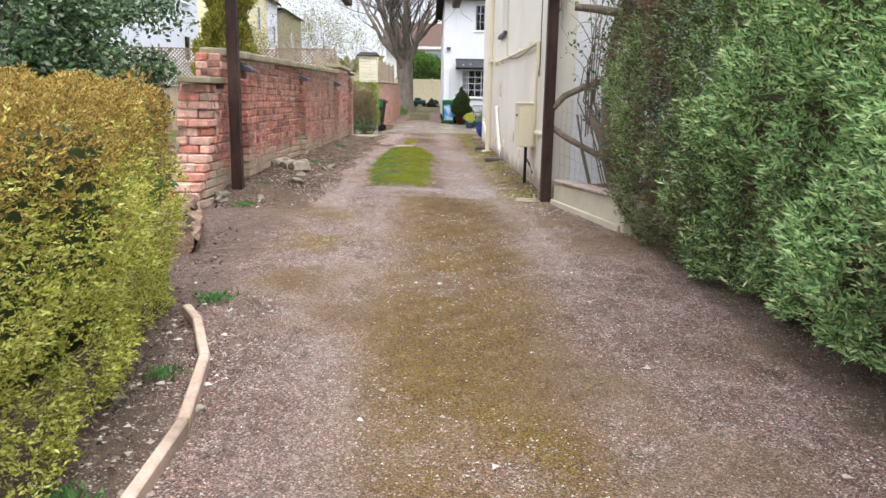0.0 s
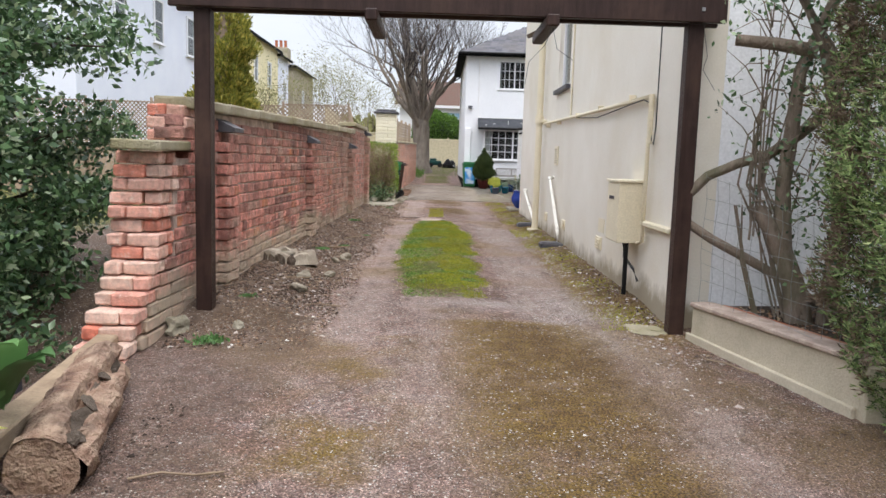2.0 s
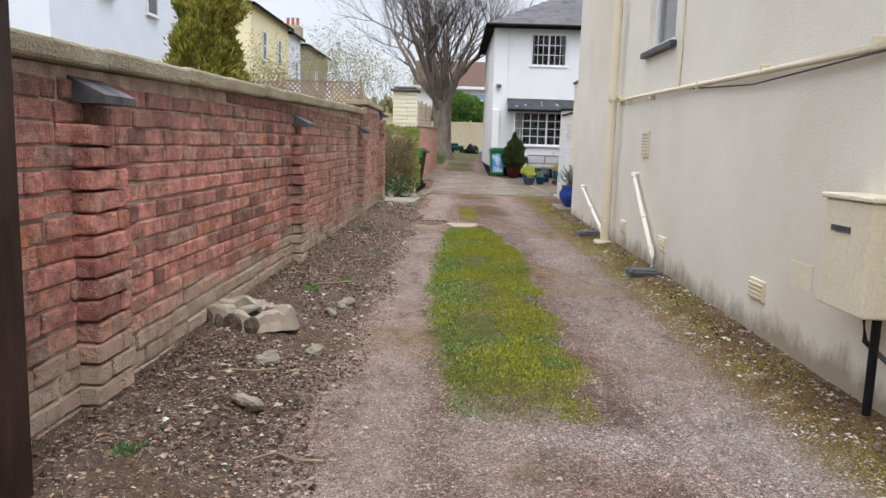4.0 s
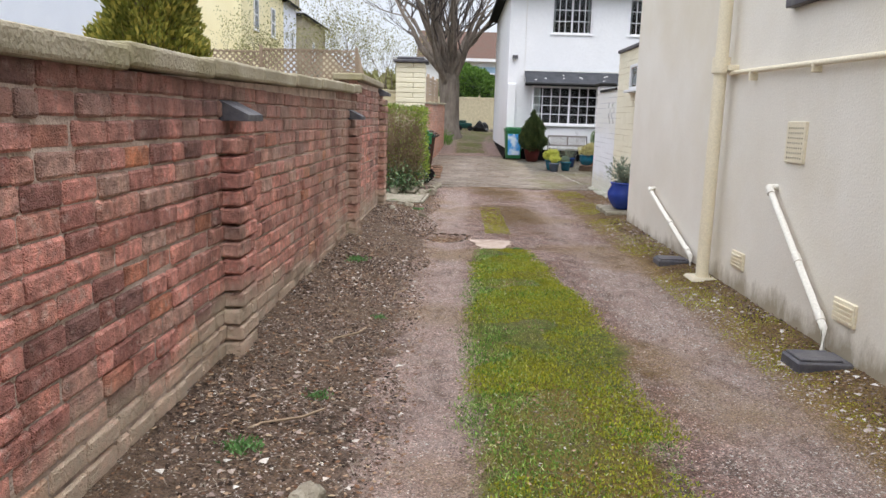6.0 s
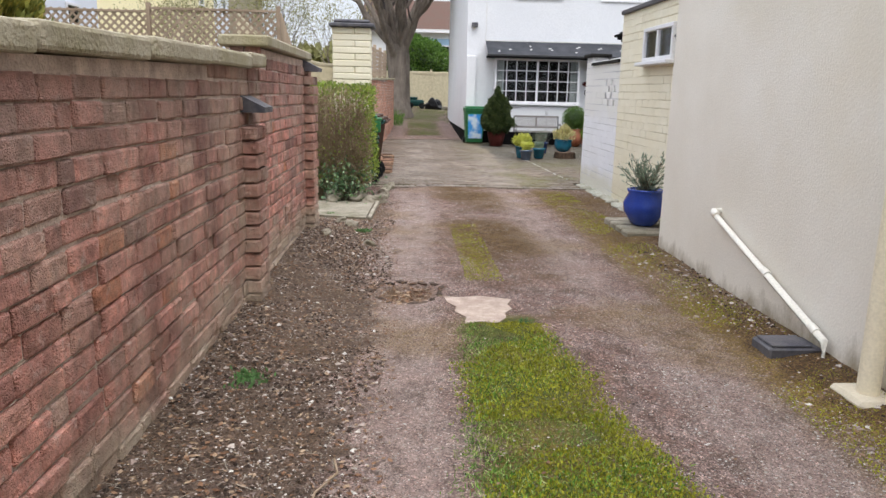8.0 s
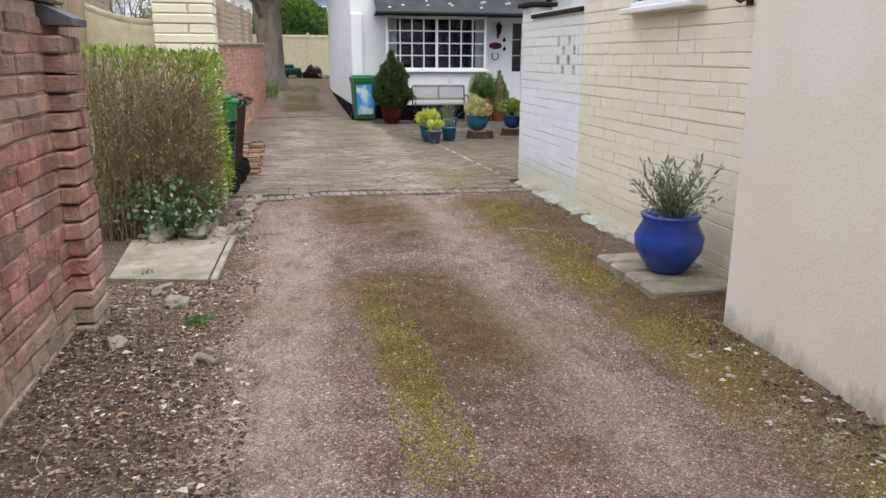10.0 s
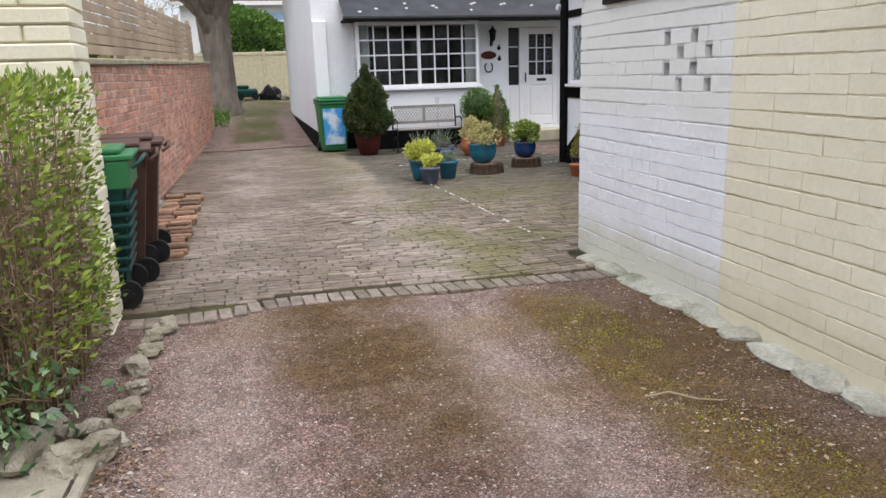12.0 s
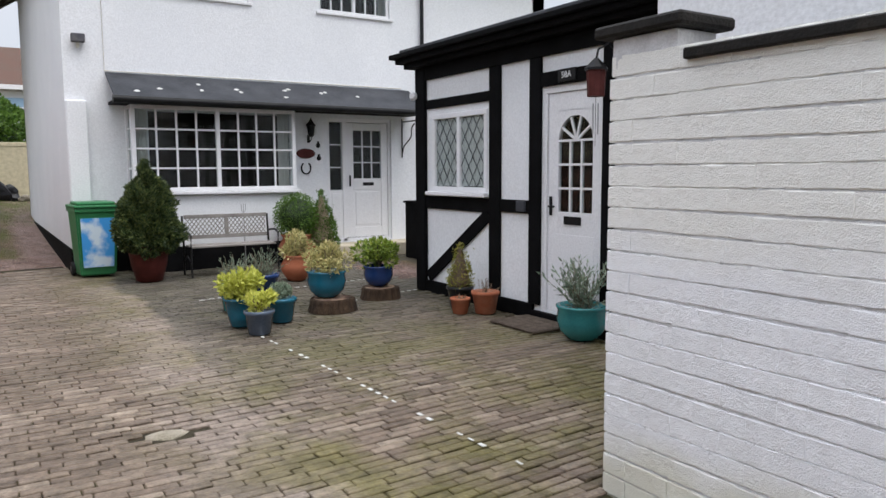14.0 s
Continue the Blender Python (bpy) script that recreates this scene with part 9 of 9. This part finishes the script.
# ---- loose small matter on the ground ----
def scatter(n, x0, x1, y0, y1, keep=None):
    P = np.stack([rng.uniform(x0, x1, n), rng.uniform(y0, y1, n), np.zeros(n)], 1)
    if keep is not None:
        P = P[keep(P)]
    P[:, 2] = ground_height(P[:, 0], P[:, 1])
    return P


def litter():
    ico = bmesh.new()
    bmesh.ops.create_icosphere(ico, subdivisions=1, radius=1)
    iv = np.array([v.co[:] for v in ico.verts])
    iff = np.array([[v.index for v in f.verts] for f in ico.faces])
    ico.free()
    oct_v = np.array([(1, 0, 0), (-0.6, 0.8, 0), (-0.5, -0.8, 0.1), (0, 0, 0.75), (0.1, 0.1, -0.6)])
    oct_f = np.array([(0, 1, 3), (1, 2, 3), (2, 0, 3), (1, 0, 4), (2, 1, 4), (0, 2, 4)])

    def chips(name, label, P, s0, s1, mat_, flat=0.5):
        n = len(P)
        s = (s0 * (s1 / s0) ** rng.uniform(0, 1, n) ** 2)[:, None, None]
        V = oct_v[None] * rng.uniform(0.6, 1.3, (n, 5, 3)) * s
        a = rng.uniform(0, 6.28, n)
        c, q = np.cos(a)[:, None], np.sin(a)[:, None]
        X = V[..., 0] * c - V[..., 1] * q
        Y = V[..., 0] * q + V[..., 1] * c
        V = np.stack([X, Y, V[..., 2] * flat], -1) + P[:, None] + np.array([0, 0, 0.001])
        F = (oct_f[None] + 5 * np.arange(n)[:, None, None]).reshape(-1, 3)
        o = raw(name, V.reshape(-1, 3), F.tolist(), mat_)
        tagged(o, label, "gravel", kind="stuff")

    soilside = lambda P: (P[:, 0] < -1.35 + 0.1 * np.sin(P[:, 1] * 3))
    chips("gravel", "loose pale gravel and grit on drive", np.concatenate([
        scatter(34000, -1.4, 2.0, 1.0, 24.6), scatter(26000, -1.3, 2.0, 1, 10), scatter(16000, -2.3, -1.3, 8.2, 23, soilside), scatter(2500, 0.9, 1.9, 9, 24), scatter(16000, 0.2, 1.1, 9, 17)]), 0.003, 0.011, "chips")
    chips("gravel", "larger pale stones on soil edge", np.concatenate([scatter(1700, -2.3, -1.3, 8.0, 23.0), scatter(1100, 0.95, 1.5, 7, 20), scatter(300, -2, 1.8, 2, 10), scatter(300, -1.6, -1.0, 1.5, 5)]), 0.010, 0.032, "chips", 0.6)
    chips("gravel", "pale angular chippings spread along wheel track", np.concatenate([scatter(16000, 0.20, 1.20, 9.0, 16.0, lambda p: fnoise(p, 0.5, 19) + 0.5 * rng.normal(size=len(p)) - 1.5 * np.abs(p[:, 0] - 0.72) > -0.2), scatter(3500, -2.3, -1.3, 8.0, 23.0), scatter(2500, -1.4, 1.8, 19, 24.8)]), 0.004, 0.013, "chips", 0.45)
    chips("soil_crumbs", "dark crumbs of soil and bark", np.concatenate([scatter(26000, -2.35, -1.3, 8.0, 23.2, soilside), scatter(1500, 1.15, 1.42, 9, 20), scatter(2500, -2.0, -1.0, 1.0, 7.0, lambda p: p[:, 0] < -1.1 - 0.14 * np.clip(p[:, 1] - 2, 0, 9))]), 0.006, 0.022, "crumbs", 0.7)
    P = np.concatenate([scatter(9000, -2.35, -1.25, 8.0, 23.3), scatter(2600, 0.95, 1.9, 8.7, 25), scatter(300, -1.0, 0.1, 10, 17.5), scatter(260, 1.9, 2.3, 1, 7), scatter(300, -2.2, -1.4, 21, 24.7), scatter(120, -1.2, 1.5, 2, 24), scatter(160, -1.9, -1.1, 1, 6), scatter(60, -1.45, -0.9, 18.3, 18.9)])
    P[:, 2] += 0.008
    q = leaf_quads(P, 0.033, None, 0.6)
    q[..., 2] = P[:, None, 2] + (q[..., 2] - P[:, None, 2]) * 0.3
    tagged(quads("dead_leaves", q, "dry_leaf"), "scattered dead brown leaves and bark flakes", "leaves", kind="stuff")
    # straw-like twigs on the soil
    n = 2400
    P = scatter(n, -2.3, -1.3, 8.3, 22)
    P[:, 2] += 0.008
    q = leaf_quads(P, 0.10, None, 0.04)
    q[..., 2] = P[:, None, 2] + (q[..., 2] - P[:, None, 2]) * 0.15
    tagged(quads("straw", q, "cut_wood"), "fine dry stalks strewn on soil", "stalks", kind="stuff")
    # grass of the middle strip
    gl = lambda y: np.interp(y, [9.6, 10.5, 13, 15, 17.6], [-0.72, -0.80, -0.98, -0.95, -0.80])
    gr = lambda y: np.interp(y, [9.6, 10.5, 13, 15, 17.6], [-0.05, 0.0, 0.0, 0.06, -0.25])

    def on_strip(P):
        w = 0.05 * fnoise(P, 1.1, 2) + 0.04 * rng.normal(size=len(P))
        return (P[:, 0] > gl(P[:, 1]) + w) & (P[:, 0] < gr(P[:, 1]) + w) & (fnoise(P, 0.6, 9) + 0.6 * rng.normal(size=len(P)) > -0.55)

    P = scatter(110000, -1.15, 0.2, 9.9, 17.7, on_strip)
    lean_ = np.tile(np.array([[0, 0, 1.0]]), (len(P), 1))
    lush = np.clip(0.5 + 0.5 * fnoise(P, 1.3, 14) + 0.8 * smooth((-0.55 - P[:, 0]) / 0.25), 0, 1)
    tagged(quads("grass", leaf_quads(P - np.array([0, 0, 0.003]), 0.013 + 0.014 * lush, lean_, 0.17, 1.0), "grass_strip"), "short mossy grass strip between wheel tracks", "grass", kind="stuff")
    k = fnoise(P, 0.8, 12) + 0.5 * smooth((P[:, 1] - 12.5) / 3) + 1.2 * (P[:, 0] + 0.45) > 0.0
    P2 = P[k][:45000]
    tagged(quads("moss", leaf_quads(P2 - np.array([0, 0, 0.0]), 0.017, np.tile([[0, 0, 1.0]], (len(P2), 1)), 0.5, 0.9), "moss_tuft"), "olive moss tufts among grass", "moss", kind="stuff")
    P3 = np.concatenate([scatter(5000, -0.66, -0.34, 18.9, 21.5), scatter(60000, 0.85, 1.40, 8.8, 24.5, lambda p: fnoise(p, 0.7, 3) - 3.0 * np.abs(p[:, 0] - 1.14) + 0.5 * rng.normal(size=len(p)) > -0.35)])
    tagged(quads("moss", leaf_quads(P3 - np.array([0, 0, 0.002]), 0.012, np.tile([[0, 0, 1.0]], (len(P3), 1)), 0.6, 0.9), "moss_tuft"), "olive moss along drive edges", "moss", kind="stuff")
    P4 = scatter(22000, -3.0, 3.5, 37.2, 50, lambda p: ((p[:, 0] > -1.05) & (p[:, 0] < 0.0)) | (p[:, 1] > 42))
    tagged(quads("grass", leaf_quads(P4, 0.04, np.tile([[0, 0, 1.0]], (len(P4), 1)), 0.16, 0.6), "grass_blade"), "rough grass along far track", "grass", kind="stuff")
    for i, (x, y, s) in enumerate(((-2.05, 8.15, 0.12), (-2.0, 16.5, 0.10), (-1.75, 13.2, 0.07), (-1.95, 12.5, 0.09), (-1.65, 20.9, 0.09), (-1.6, 14.8, 0.06), (-1.35, 3.6, 0.10), (-1.30, 2.4, 0.12), (-1.45, 4.9, 0.12), (-1.2, 1.9, 0.1), (-2.1, 22.0, 0.08), (-2.05, 9.2, 0.07), (-0.35, 17.7, 0.05), (-2.05, 30.0, 0.15), (1.55, 25.3, 0.05))):
        w = thing("weed", "small leafy green weed growing from soil", "weed", "drive edge weeds", at=(x, y, GH(x, y)))
        n = int(150 * s / 0.1)
        P = rng.normal(size=(n, 3)) * np.array([s * 0.5, s * 0.5, 0]) + np.array([0, 0, 0.01])
        quads("leaves", leaf_quads(P, s * 0.34, np.tile([[0, 0, 0.9]], (n, 1)), 0.42, 0.8), "leaf_weed", w)


litter()
paving()
